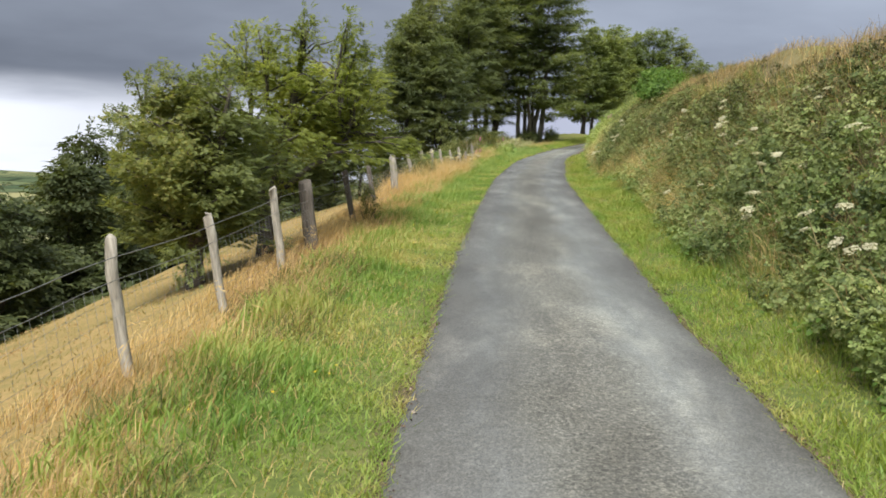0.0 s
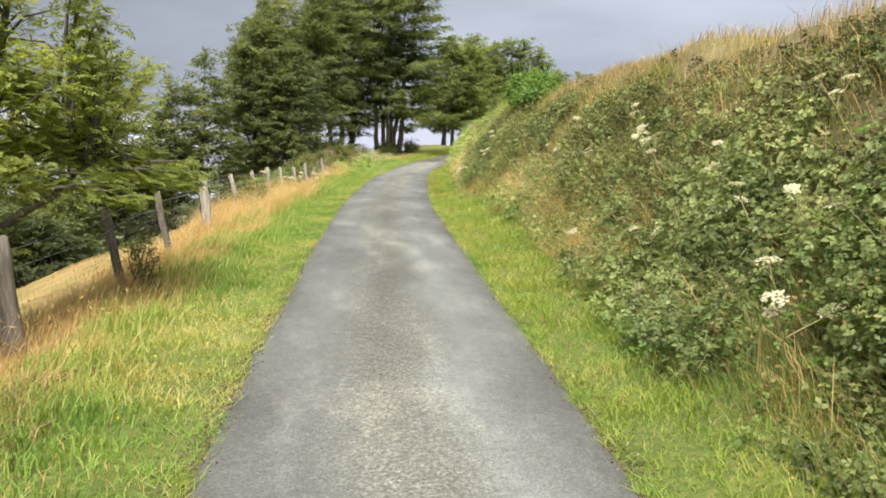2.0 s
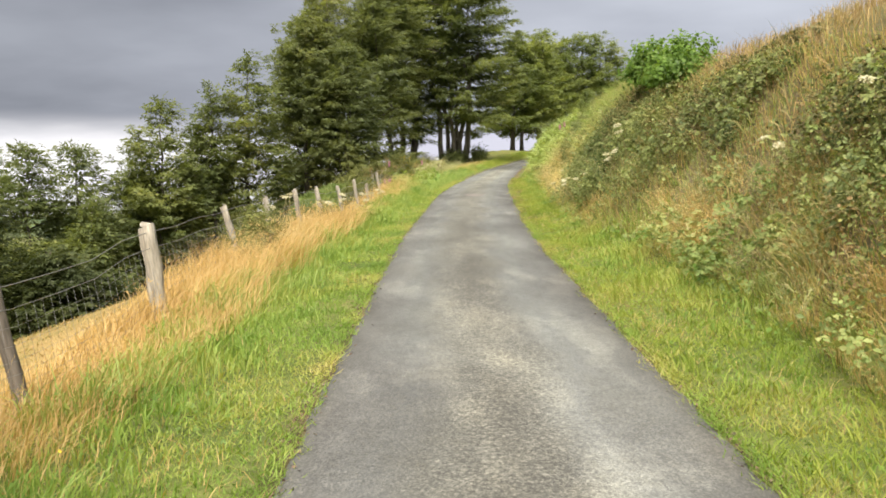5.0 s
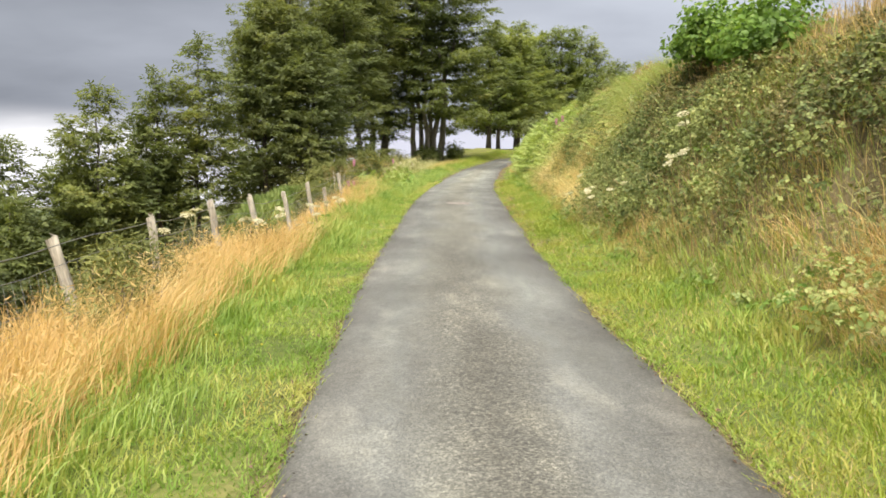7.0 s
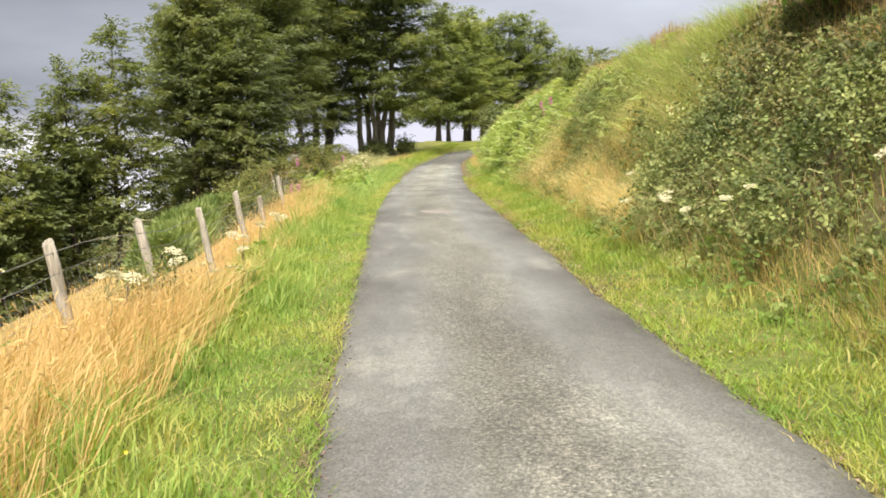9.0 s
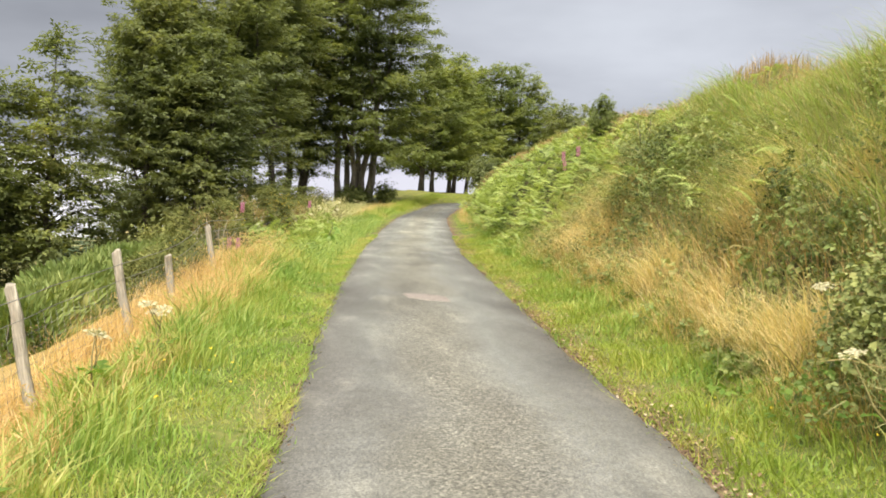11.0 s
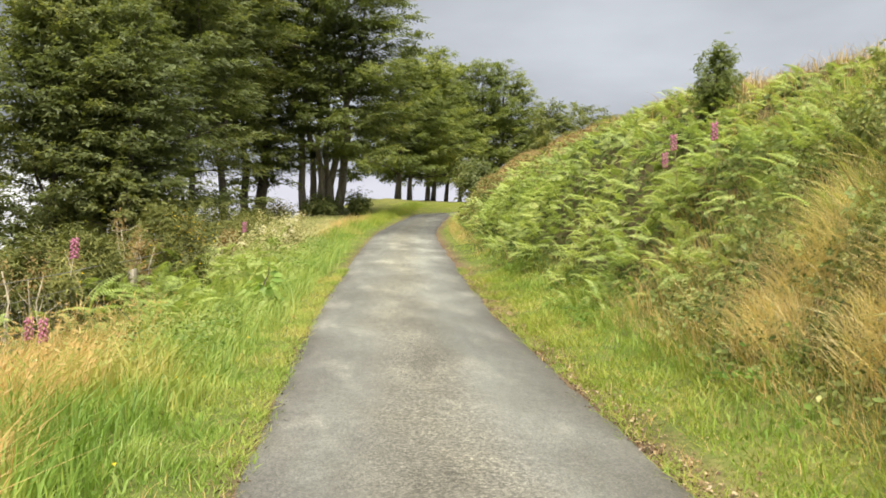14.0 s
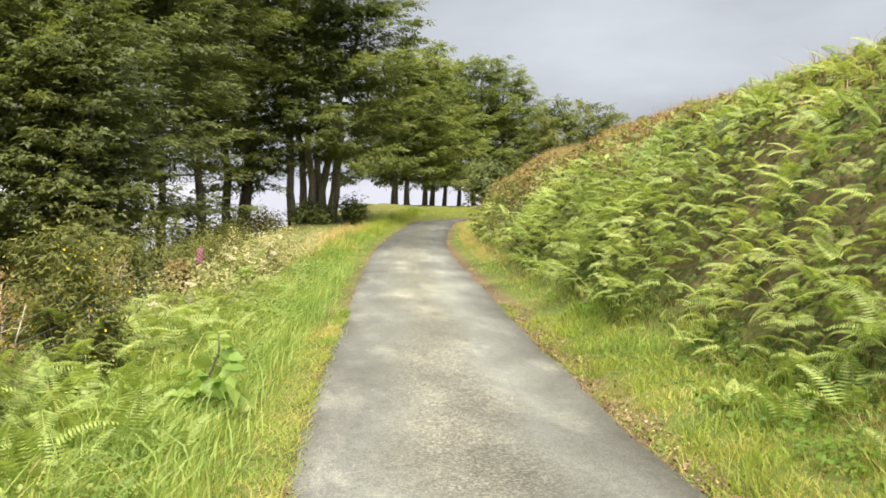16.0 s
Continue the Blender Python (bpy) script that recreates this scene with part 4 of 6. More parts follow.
    # dry grass on the bank's foot
    for y0, y1, a, b, dens, h in ((37, 50, 0.0, 0.8, 300, 0.42), (9, 17, 0.0, 1.1, 500, 0.3), (16, 26.5, -0.2, 1.0, 900, 0.34), (30, 37, -0.1, 0.4, 500, 0.3), (36, 50, -0.2, 0.9, 520, 0.32), (62, 96, -0.4, 1.0, 160, 0.5)):
        n = int((y1 - y0) * (b - a) * dens)
        y = rng.uniform(y0, y1, n)
        x = lane_x(y) + toe(y) + rng.uniform(a, b, n)
        keep = rng.random(n) < 1.5 * value_noise(x, y, 1.3, 35) - 0.25
        x, y = x[keep], y[keep]
        blades(rng, x, y, h * rng.uniform(0.3, 1.2, len(x)), rng.uniform(0.003, 0.007, len(x)), 0.6, M_DRY, "dry_grass", "pale dry grass at the foot of the bank", 2, (-0.3, 0.05))
    # green and brown grass up the open stretches of the bank
    for y0, y1, dens in ((3, 10, 170), (10, 17, 300), (17, 31, 560), (30, 37, 260), (36, 51, 400)):
        n = int((y1 - y0) * 2.4 * dens)
        y = rng.uniform(y0, y1, n)
        x = lane_x(y) + toe(y) + rng.uniform(-0.2, 2.2, n)
        keep = rng.random(n) < 0.25 + 0.9 * value_noise(x, y, 0.9, 37)
        x, y = x[keep], y[keep]
        k = rng.random(len(x)) < 0.55
        blades(rng, x[k], y[k], 0.30 * rng.uniform(0.4, 1.3, k.sum()), rng.uniform(0.004, 0.009, k.sum()), 0.55, M_GRASS, "bank_grass", "long green grass on the bank", 2, (-0.35, 0.05))
        k = ~k
        tan = k & (value_noise(x, y, 1.1, 76) > (0.42 if y0 == 36 else 0.75))
        k &= ~tan
        blades(rng, x[k], y[k], 0.34 * rng.uniform(0.4, 1.3, k.sum()), rng.uniform(0.004, 0.008, k.sum()), 0.55, M_PALEHERB if y0 == 36 else M_SORREL, "bank_grass", "pale olive seeding grass on the bank" if y0 == 36 else "brown seeding grass on the bank", 2, (-0.3, 0.05))
        blades(rng, x[tan], y[tan], 0.34 * rng.uniform(0.4, 1.3, tan.sum()), rng.uniform(0.004, 0.008, tan.sum()), 0.8, M_DRY, "bank_grass", "bleached tussocks of grass on the bank", 2, (-0.5, -0.05))
    n = 26000
    y = rng.uniform(3, 22, n)
    v = rng.uniform(-0.1, 1.25, n)
    x = lane_x(y) + toe(y) + v
    keep = rng.random(n) < ramp01(value_noise(x, y, 0.8, 73), 0.42, 0.7) * (1 - ramp01(v, 0.5, 1.1)) * (0.45 + 0.55 * ramp01(y, 9, 14))
    x, y = x[keep], y[keep]
    blades(rng, x, y, rng.uniform(0.2, 0.45, len(x)), rng.uniform(0.005, 0.010, len(x)), 0.6, M_HERB, "bank_grass", "soft green grass through the lower bank's herbs", 2, (-0.35, -0.05))
    for n, y0, y1, v0, v1, mat, label in ((34000, 37.0, 47.0, 0.0, 1.5, M_STRAW, "bleached flattened tussocks at the foot of the bank"), (9000, 16, 28, 0.0, 0.65, M_DRY, "straw tussocks along the foot of the bank")):
        y = rng.uniform(y0, y1, n)
        v = rng.uniform(v0, v1, n)
        x = lane_x(y) + toe(y) + v
        keep = rng.random(n) < ramp01(value_noise(x, y, 0.9, 92) + 0.3 * (value_noise(x, y, 0.35, 93) - 0.5), 0.46, 0.6) * (1 - ramp01(v, 0.65 * v1, v1)) * ramp01(v, v0 - 0.3, v0 + 0.3)
        x, y = x[keep], y[keep]
        blades(rng, x, y, rng.uniform(0.22, 0.5, len(x)), rng.uniform(0.004, 0.008, len(x)), 0.9, mat, "bank_grass", label, 2, (-0.75, -0.1), 0.12 * (y0 > 30))
    for n, v0, v1, mat, label in ((16000, 0.7, 2.3, M_PALEHERB, "pale seeding grass hanging down the bank"), (15000, 0.9, 2.4, M_LUSH, "tall olive-green grass hanging down the bank")):
        y = rng.uniform(37, 49, n)
        v = rng.uniform(v0, v1, n)
        x = lane_x(y) + toe(y) + v
        keep = rng.random(n) < 0.15 + 1.1 * value_noise(x, y, 1.2, 77) - 0.15
        x, y = x[keep], y[keep]
        blades(rng, x, y, rng.uniform(0.25, 0.6, len(x)), rng.uniform(0.005, 0.010, len(x)), 0.6, mat, "bank_grass", label, 2, (-0.45, -0.1))
    n = 20000
    y = rng.uniform(3, 50, n)
    v = rng.uniform(0.1, 2.3, n)
    x = lane_x(y) + toe(y) + v
    keep = rng.random(n) < 1.5 * value_noise(x, y, 0.8, 64) - 0.15
    x, y = x[keep], y[keep]
    third = rng.integers(0, 3, len(x))
    third = np.where((third == 1) & (y > 36), 2, third)
    for k, mat, label in ((0, M_HERB, "rank green grass standing through the brambles"), (1, M_SORREL, "brown seeding grass standing through the brambles"), (2, M_DRY, "bleached grass standing through the brambles")):
        a, b = x[third == k], y[third == k]
        blades(rng, a, b, rng.uniform(0.25, 0.6, len(a)), rng.uniform(0.005, 0.011, len(a)), 0.32, mat, "bank_grass", label, 2, (-0.25, 0.0))
    n = 60000
    y = rng.uniform(4, 94, n)
    v = rng.uniform(1.2, 4.2, n)
    x = lane_x(y) + toe(y) + v
    keep = rng.random(n) < ramp01(v, 1.65 + 0.6 * value_noise(y, y, 2.3, 38), 2.7) * (0.45 + 0.8 * value_noise(x, y, 1.4, 39)) * (0.4 + 0.6 * ramp01(y, 17, 26))
    x, y = x[keep], y[keep]
    blades(rng, x, y, rng.uniform(0.12, 0.42, len(x)) * (0.5 + 0.8 * value_noise(x, y, 0.7, 40)), rng.uniform(0.007, 0.014, len(x)), 0.35, M_SORREL, "seeding_grass", "brown seeding grass and sorrel along the bank's top", 2, (0.15, 0.05))
    n = 5000
    y = rng.uniform(16, 94, n)
    x = lane_x(y) + toe(y) + rng.uniform(2.0, 4.2, n)
    blades(rng, x, y, rng.uniform(0.15, 0.42, n), rng.uniform(0.005, 0.009, n), 0.35, M_DRY, "seeding_grass", "straw-coloured grass along the bank's top", 2, (0.15, 0.05))


build_grass()


# ---- bank cover ----
def cover_points(rng, n, y0, y1, v0, v1, depth, mask, gaps=0.88):
    """Places in a lumpy layer over the bank, with the slope's normal."""
    y = rng.uniform(y0, y1, n)
    v = rng.uniform(v0, v1, n)
    x = lane_x(y) + toe(y) + v
    hollow = ramp01(value_noise(x, y, 0.55, 81) + 0.6 * (value_noise(x, y, 0.21, 82) - 0.5), 0.30, 0.50)
    keep = rng.random(n) < (1 - gaps + gaps * hollow) * (1.0 if mask is None else mask(x, y, v))
    x, y, v = x[keep], y[keep], v[keep]
    n, e = len(x), 0.2
    z = land(x, y)
    N = np.stack([-(land(x + e, y) - z) / e, -(land(x, y + e) - z) / e, np.ones(n)], 1)
    N /= np.linalg.norm(N, axis=1, keepdims=True)
    lump = 0.5 * value_noise(x, y, 1.7, 40) + 0.32 * value_noise(x, y, 0.62, 41) + 0.18 * value_noise(x, y, 0.26, 42)
    lump = ramp01(lump, 0.28, 0.74)
    d = depth * (0.05 + 1.6 * lump) * (1 - 0.85 * ramp01(v, 1.45, 2.3)) * rng.uniform(0.25, 1.0, n) ** 0.4
    return np.stack([x, y, z], 1) + N * d[:, None], N


def leaf_cover(rng, name, label, mat, n, y0, y1, v0, v1, depth, size, mask=None, template=(LEAF_V, LEAF_F), category="undergrowth", loose=0.55, gaps=0.88):
    P, N = cover_points(rng, n, y0, y1, v0, v1, depth, mask, gaps)
    n = len(P)
    face = N + np.array([-0.1, -0.15, 0.5]) + rng.normal(0, loose, (n, 3))
    R = frames_from(face, rng)
    V, F = stamp(template[0], template[1], P, R, size * np.minimum(1.7, np.exp(rng.normal(0, 0.38, n))))
    return tagged(new(name, mesh_arrays(name, V, F, mat)), label, category, kind="stuff")


def clump_cover(rng, name, label, mat, clumps, per, y0, y1, v0, v1, radius, size, mask, template=(LEAF_V, LEAF_F)):
    """Rounded tufts of leaves crowding the slope, with gaps between them."""
    P, N = cover_points(rng, clumps, y0, y1, v0, v1, 0.26, mask)
    m = len(P)
    r = radius * rng.uniform(0.6, 1.35, m) * (1 - 0.55 * ramp01(P[:, 0] - lane_x(P[:, 1]) - toe(P[:, 1]), 1.5, 2.2))
    which = np.repeat(np.arange(m), per)
    n = len(which)
    off = rng.normal(size=(n, 3))
    off *= (rng.random(n) ** 0.33 / np.linalg.norm(off, axis=1))[:, None]
    Q = P[which] + off * (r[which])[:, None] * np.array([1, 1, 1.15]) + N[which] * (0.35 * r[which])[:, None]
    face = off * 0.8 + N[which] * 0.35 + np.array([0, -0.1, 0.5]) + rng.normal(0, 0.58, (n, 3))
    V, F = stamp(template[0], template[1], Q, frames_from(face, rng), size * np.minimum(1.7, np.exp(rng.normal(0, 0.4, n))))
    return tagged(new(name, mesh_arrays(name, V, F, mat)), label, "undergrowth", kind="stuff")


# bracken frond: arching stalk with feathered side leaves, one metre long
FROND_V, FROND_F = [], []


def frond_point(t):
    return np.array([t * 0.96, 0.0, 0.27 * math.sin(t * 1.8) - 0.16 * t * t])


for k in range(15):
    t = 0.20 + 0.79 * k / 14
    c = frond_point(t)
    ln = 0.27 * (1 - t) ** 0.7 + 0.03
    for sgn in (-1, 1):
        sweep = np.array([0.42 * ln, sgn * ln, -0.16 * ln])
        a_, b_ = c, c + sweep - np.array([0, 0, 0.03])
        m_, w_ = a_ * 0.6 + b_ * 0.4, 0.021 * (0.5 + 2.2 * ln)
        o_ = len(FROND_V)
        FROND_V += [tuple(a_), tuple(m_ + np.array([w_, 0.0, 0.1 * w_])), tuple(b_), tuple(m_ - np.array([w_, 0.0, 0.3 * w_]))]
        FROND_F += [(o_, o_ + 1, o_ + 2), (o_, o_ + 2, o_ + 3)]
for k in range(6):
    a_, b_ = frond_point(k / 6), frond_point((k + 1) / 6)
    o_ = len(FROND_V)
    FROND_V += [tuple(a_ + np.array([0, 0.006, 0])), tuple(a_ - np.array([0, 0.006, 0])), tuple(b_ + np.array([0, 0.005, 0])), tuple(b_ - np.array([0, 0.005, 0]))]
    FROND_F += [(o_, o_ + 1, o_ + 3), (o_, o_ + 3, o_ + 2)]


def frond_frames(rng, N, way, spread):
    """Fronds stand off the slope and arch towards way, fanned out at random."""
    n = len(N)
    a = np.arctan2(way[1], way[0]) + rng.normal(0, spread, n)
    X = np.stack([np.cos(a), np.sin(a), rng.normal(-0.05, 0.38, n)], 1)
    X /= np.linalg.norm(X, axis=1, keepdims=True)
    up = np.array([0, 0, 1.0]) + 0.35 * N + rng.normal(0, 0.38, (n, 3))
    Y = np.cross(up, X); Y /= np.linalg.norm(Y, axis=1, keepdims=True)
    return np.stack([X, Y, np.cross(X, Y)], 2)


def bracken_cover(rng, label, n, y0, y1, v0, v1, depth, size, mask=None, way=(-1, -0.25)):
    P, N = cover_points(rng, n, y0, y1, v0, v1, depth, mask, 0.7)
    R = frond_frames(rng, N, way, 1.15)
    V, F = stamp(FROND_V, FROND_F, P, R, size * rng.uniform(0.6, 1.3, len(P)))
    return tagged(new("bracken", mesh_arrays("bracken", V, F, M_BRACKEN)), label, "bracken", kind="stuff")


def open_bank(y):
    return ramp01(y, 19, 23) * (1 - ramp01(y, 27, 31)) + ramp01(y, 36.5, 39) * (1 - 0.3 * ramp01(y, 45, 49))


def build_bank():
    rng = np.random.default_rng(23)
    # low dark layer, then billowing clumps of several plants over it
    low = lambda x, y, v: (1 - 0.7 * open_bank(y)) * (1 - 0.8 * ramp01(y, 42, 45)) * ramp01(v, 0.1, 0.7)
    leaf_cover(rng, "bramble_thicket", "dense low bramble leaves covering the bank", M_BRAMBLE, 64000, 3, 47, 0.0, 2.3, 0.16, 0.058, low, loose=0.7)
    bram = lambda x, y, v: np.clip((1 - 0.9 * open_bank(y) * (1 - ramp01(v, 1.0, 1.5))) * (1 - 0.9 * ramp01(y, 38, 40) * (1 - ramp01(v, 1.2, 1.6))) * (0.12 + 0.88 * ramp01(v + 1.1 * (value_noise(x, y, 2.2, 59) - 0.5), 0.55, 1.0)) * ramp01(value_noise(x, y, 1.7, 43) + 0.3 * (value_noise(x, y, 0.5, 74) - 0.5), 0.30, 0.44), 0, 1)
    dull_band = lambda y: ramp01(y, 10, 13) * (1 - ramp01(y, 21, 25))
    leafy = lambda x, y, v: bram(x, y, v) * (1 - 0.45 * dull_band(y) * ramp01(v + 0.5 * (value_noise(x, y, 1.3, 86) - 0.5), 0.85, 1.2)) * (1 - 0.6 * dull_band(y) * (1 - ramp01(v, 0.5, 0.8))) * (1 - 0.6 * ramp01(y, 27, 30) * ramp01(v + 0.7 * (value_noise(x, y, 1.3, 87) - 0.5), 1.0, 1.4))
    clump_cover(rng, "bramble_thicket", "dark green bramble thicket in billowing clumps on the bank", M_BRAMBLE, 6000, 20, 3, 46, 0.1, 2.2, 0.19, 0.066, leafy, (TWIG_V, TWIG_F))
    clump_cover(rng, "bramble_thicket", "dull brownish old brambles along the bank's upper part", M_DULL, 3900, 36, 4, 37.5, 0.7, 2.6, 0.18, 0.040, lambda x, y, v: np.clip(ramp01(v + 0.8 * (value_noise(x, y, 1.9, 71) - 0.5), 0.9, 1.5) * np.maximum(np.maximum(0.6 * (1 - ramp01(y, 20, 27)), 0.95 * dull_band(y)), 0.08 + 0.92 * ramp01(value_noise(x, y, 1.8, 72), 0.42, 0.54)), 0, 1))
    herb = lambda x, y, v: ramp01(value_noise(x, y, 1.4, 60), 0.42, 0.56) * (1 - 0.8 * ramp01(v + 0.8 * (value_noise(x, y, 2.2, 59) - 0.5), 0.5, 1.1)) * (1 - 0.3 * open_bank(y)) * (1 - 0.75 * ramp01(y, 24, 29))
    clump_cover(rng, "mixed_herbs", "leafy green herbs and nettles on the lower bank", M_HERB, 2700, 25, 3, 50, -0.2, 2.0, 0.15, 0.066, herb, (TWIG_V, TWIG_F))
    clump_cover(rng, "mixed_herbs", "broad bramble and nettle leaves crowding the lower bank", M_HERB, 1000, 28, 3, 16, -0.3, 1.6, 0.14, 0.050, lambda x, y, v: ramp01(value_noise(x, y, 1.2, 104), 0.38, 0.5) * (1 - 0.7 * ramp01(v, 0.8, 1.4) * ramp01(y, 12, 15)), (TWIG_V, TWIG_F))
    clump_cover(rng, "bramble_thicket", "shaded bramble leaves deep in the lower bank", M_BRAMBLE, 1300, 24, 3, 19, -0.15, 1.6, 0.15, 0.054, None, (TWIG_V, TWIG_F))
    clump_cover(rng, "bramble_thicket", "dense bramble mass on the steep middle of the bank", M_BRAMBLE, 1300, 46, 29, 38.5, 0.4, 1.7, 0.19, 0.036, lambda x, y, v: ramp01(y, 29, 31) * (1 - ramp01(y, 37, 38.5)) * (0.4 + 0.6 * value_noise(x, y, 0.9, 78)))
    clump_cover(rng, "mixed_herbs", "dull olive vetch and goosegrass tangled on the bank", M_GORSE, 1500, 40, 3, 50, 0.2, 2.2, 0.17, 0.034, lambda x, y, v: ramp01(value_noise(x, y, 1.5, 62), 0.54, 0.64))
    clump_cover(rng, "withered_herbs", "withered brown herbs among the brambles", M_SORREL, 600, 34, 5, 36.5, 0.2, 2.4, 0.16, 0.036, lambda x, y, v: ramp01(value_noise(x, y, 1.7, 63) + 0.1 * ramp01(v, 1.4, 2.2), 0.58, 0.68))
    clump_cover(rng, "withered_herbs", "reddish-brown withered stems and seed heads on the upper bank", M_RUST, 700, 30, 11, 36.5, 1.0, 2.8, 0.17, 0.11, lambda x, y, v: ramp01(v + 0.9 * (value_noise(x, y, 1.6, 88) - 0.5), 1.0, 1.7) * (0.25 + 0.75 * ramp01(value_noise(x, y, 1.2, 89), 0.4, 0.6)), (SLIVER_V, SLIVER_F))
    clump_cover(rng, "mixed_herbs", "pale tangled grass and herbs on the lower bank", M_PALEHERB, 1300, 30, 11, 40, 0.0, 1.4, 0.16, 0.12, lambda x, y, v: (1 - ramp01(v + 0.7 * (value_noise(x, y, 1.3, 90) - 0.5), 0.6, 1.1)) * ramp01(value_noise(x, y, 1.1, 91), 0.42, 0.6), (SLIVER_V, SLIVER_F))
    leaf_cover(rng, "bramble_thicket", "green bramble thicket on the bank's upper part", M_BRAMBLE, 20000, 49, 98, 0.8, 3.6, 0.4, 0.13, lambda x, y, v: 0.1 + 0.6 * ramp01(v, 1.2, 2.0))
    leaf_cover(rng, "mixed_herbs", "yellowish herbs and vetch among the bank's grass", M_HERB, 22000, 5, 50, -0.3, 2.4, 0.30, 0.045, lambda x, y, v: np.clip(1.3 * value_noise(x, y, 1.2, 45) - 0.3, 0, 1) * (0.5 + 0.5 * open_bank(y)))
    leaf_cover(rng, "bank_weeds", "bright leafy weeds at the bank's foot", M_ELDER, 16000, 4, 60, -0.45, 0.35, 0.22, 0.05, lambda x, y, v: np.clip(1.6 * value_noise(x, y, 1.1, 47) - 0.45, 0, 1))
    clump_cover(rng, "withered_herbs", "brownish seeding herbs along the far bank", M_SORREL, 900, 30, 58, 88, 0.9, 3.0, 0.26, 0.07, lambda x, y, v: ramp01(y, 58, 64) * ramp01(v + 0.9 * (value_noise(x, y, 2.0, 79) - 0.5), 1.0, 1.7))
    clump_cover(rng, "mixed_herbs", "dull green herbs on the far bank", M_GORSE, 700, 30, 62, 88, 0.4, 2.6, 0.24, 0.07, lambda x, y, v: ramp01(y, 62, 68) * (0.3 + 0.7 * value_noise(x, y, 1.5, 80)))
    clump_cover(rng, "bramble_thicket", "scattered dark bramble tangles on the grassy bank", M_BRAMBLE, 900, 34, 38, 49, 0.1, 2.4, 0.16, 0.038, lambda x, y, v: ramp01(value_noise(x, y, 1.1, 101) + 0.2 * ramp01(v, 0.8, 1.6), 0.5, 0.66))
    clump_cover(rng, "mixed_herbs", "leafy green herbs among the tussocks of the grassy bank", M_HERB, 620, 28, 37, 50, 0.8, 2.4, 0.18, 0.042, lambda x, y, v: ramp01(value_noise(x, y, 1.2, 107) + 0.15 * ramp01(v, 0.6, 1.4), 0.45, 0.6), (TWIG_V, TWIG_F))
    # dead arching stems and bleached grass through the thicket
    for n, y0, y1, mat, label in ((2600, 4, 50, M_STEM, "bleached dead stems arching out of the thicket"), (2200, 4, 60, M_SORREL, "reddish-brown dead stems in the thicket")):
        P, N = cover_points(rng, n, y0, y1, -0.1, 2.6, 0.35, lambda x, y, v: 0.2 + 0.8 * value_noise(x, y, 1.0, 49))
        m = len(P)
        ln = rng.uniform(0.12, 0.34, m)[:, None]
        way = N * 0.7 + np.array([-0.2, -0.05, 0.45]) + rng.normal(0, 0.4, (m, 3))
        mid, tip = P + way * ln * 0.6, P + way * ln + np.array([-0.25, 0, -0.25]) * ln
        w = rng.normal(0, 0.0022, (m, 3))
        V = np.stack([P - w, P + w, mid + w, mid - w, tip], 1).reshape(-1, 3)
        F = (np.array([(0, 1, 2), (0, 2, 3), (3, 2, 4)])[None] + (np.arange(m) * 5)[:, None, None]).reshape(-1, 3)
        tagged(new("dead_stems", mesh_arrays("dead_stems", V, F, mat)), label, "undergrowth", kind="stuff")
    bracken_cover(rng, "thick stand of green bracken covering the bank", 4300, 45.5, 66, 0.5, 2.9, 0.44, 0.35, lambda x, y, v: np.clip(ramp01(y, 46, 50) + 0.6 * (value_noise(x, y, 1.5, 48) - 0.4), 0, 1) * (1 - 0.85 * ramp01(y, 55, 60) * ramp01(v + 0.8 * (value_noise(x, y, 1.7, 103) - 0.5), 1.3, 1.8)))
    bracken_cover(rng, "green bracken on the bank where the lane climbs", 140, 64, 80, 0.2, 1.4, 0.4, 0.5)
    bracken_cover(rng, "bracken fronds scattered along the top of the bank", 520, 39, 52, 0.9, 2.9, 0.34, 0.4, lambda x, y, v: ramp01(value_noise(x, y, 1.6, 84), 0.35, 0.6))
    bracken_cover(rng, "low bracken crowding the foot of the bank", 1500, 48.5, 64, 0.1, 1.5, 0.26, 0.30, lambda x, y, v: ramp01(y, 48.5, 52))
    leaf_cover(rng, "bank_underlayer", "low green herbs under the bank's long grass", M_HERB, 13000, 36, 47, 0.0, 2.6, 0.08, 0.045, gaps=0.25)
    leaf_cover(rng, "bracken_underlayer", "shaded lower herbs under the bracken", M_UNDER, 44000, 45.5, 84, 0.2, 2.8, 0.2, 0.055, gaps=0.2)


def verge_cover(rng, name, label, mat, n, y0, y1, u0, u1, depth, size, template=(LEAF_V, LEAF_F)):
    """Low leafy cover on the fence side of the lane."""
    x, y, u = strip(rng, n, y0, y1, u0, u1)
    keep = rng.random(n) < ramp01(u, u1, u1 - 0.5) * ramp01(y, y0, y0 + 1.5) * (0.25 + value_noise(x, y, 1.1, 52))
    x, y = x[keep], y[keep]
    n = len(x)
    lump = 0.6 * value_noise(x, y, 1.2, 53) + 0.4 * value_noise(x, y, 0.4, 54)
    P = np.stack([x, y, land(x, y) + depth * (0.1 + 1.4 * lump) * rng.uniform(0.2, 1, n) ** 0.5], 1)
    face = np.array([0, -0.3, 1.0]) + rng.normal(0, 0.55, (n, 3))
    V, F = stamp(template[0], template[1], P, frames_from(face, rng), size * rng.uniform(0.5, 1.4, n))
    return tagged(new(name, mesh_arrays(name, V, F, mat)), label, "undergrowth", kind="stuff")


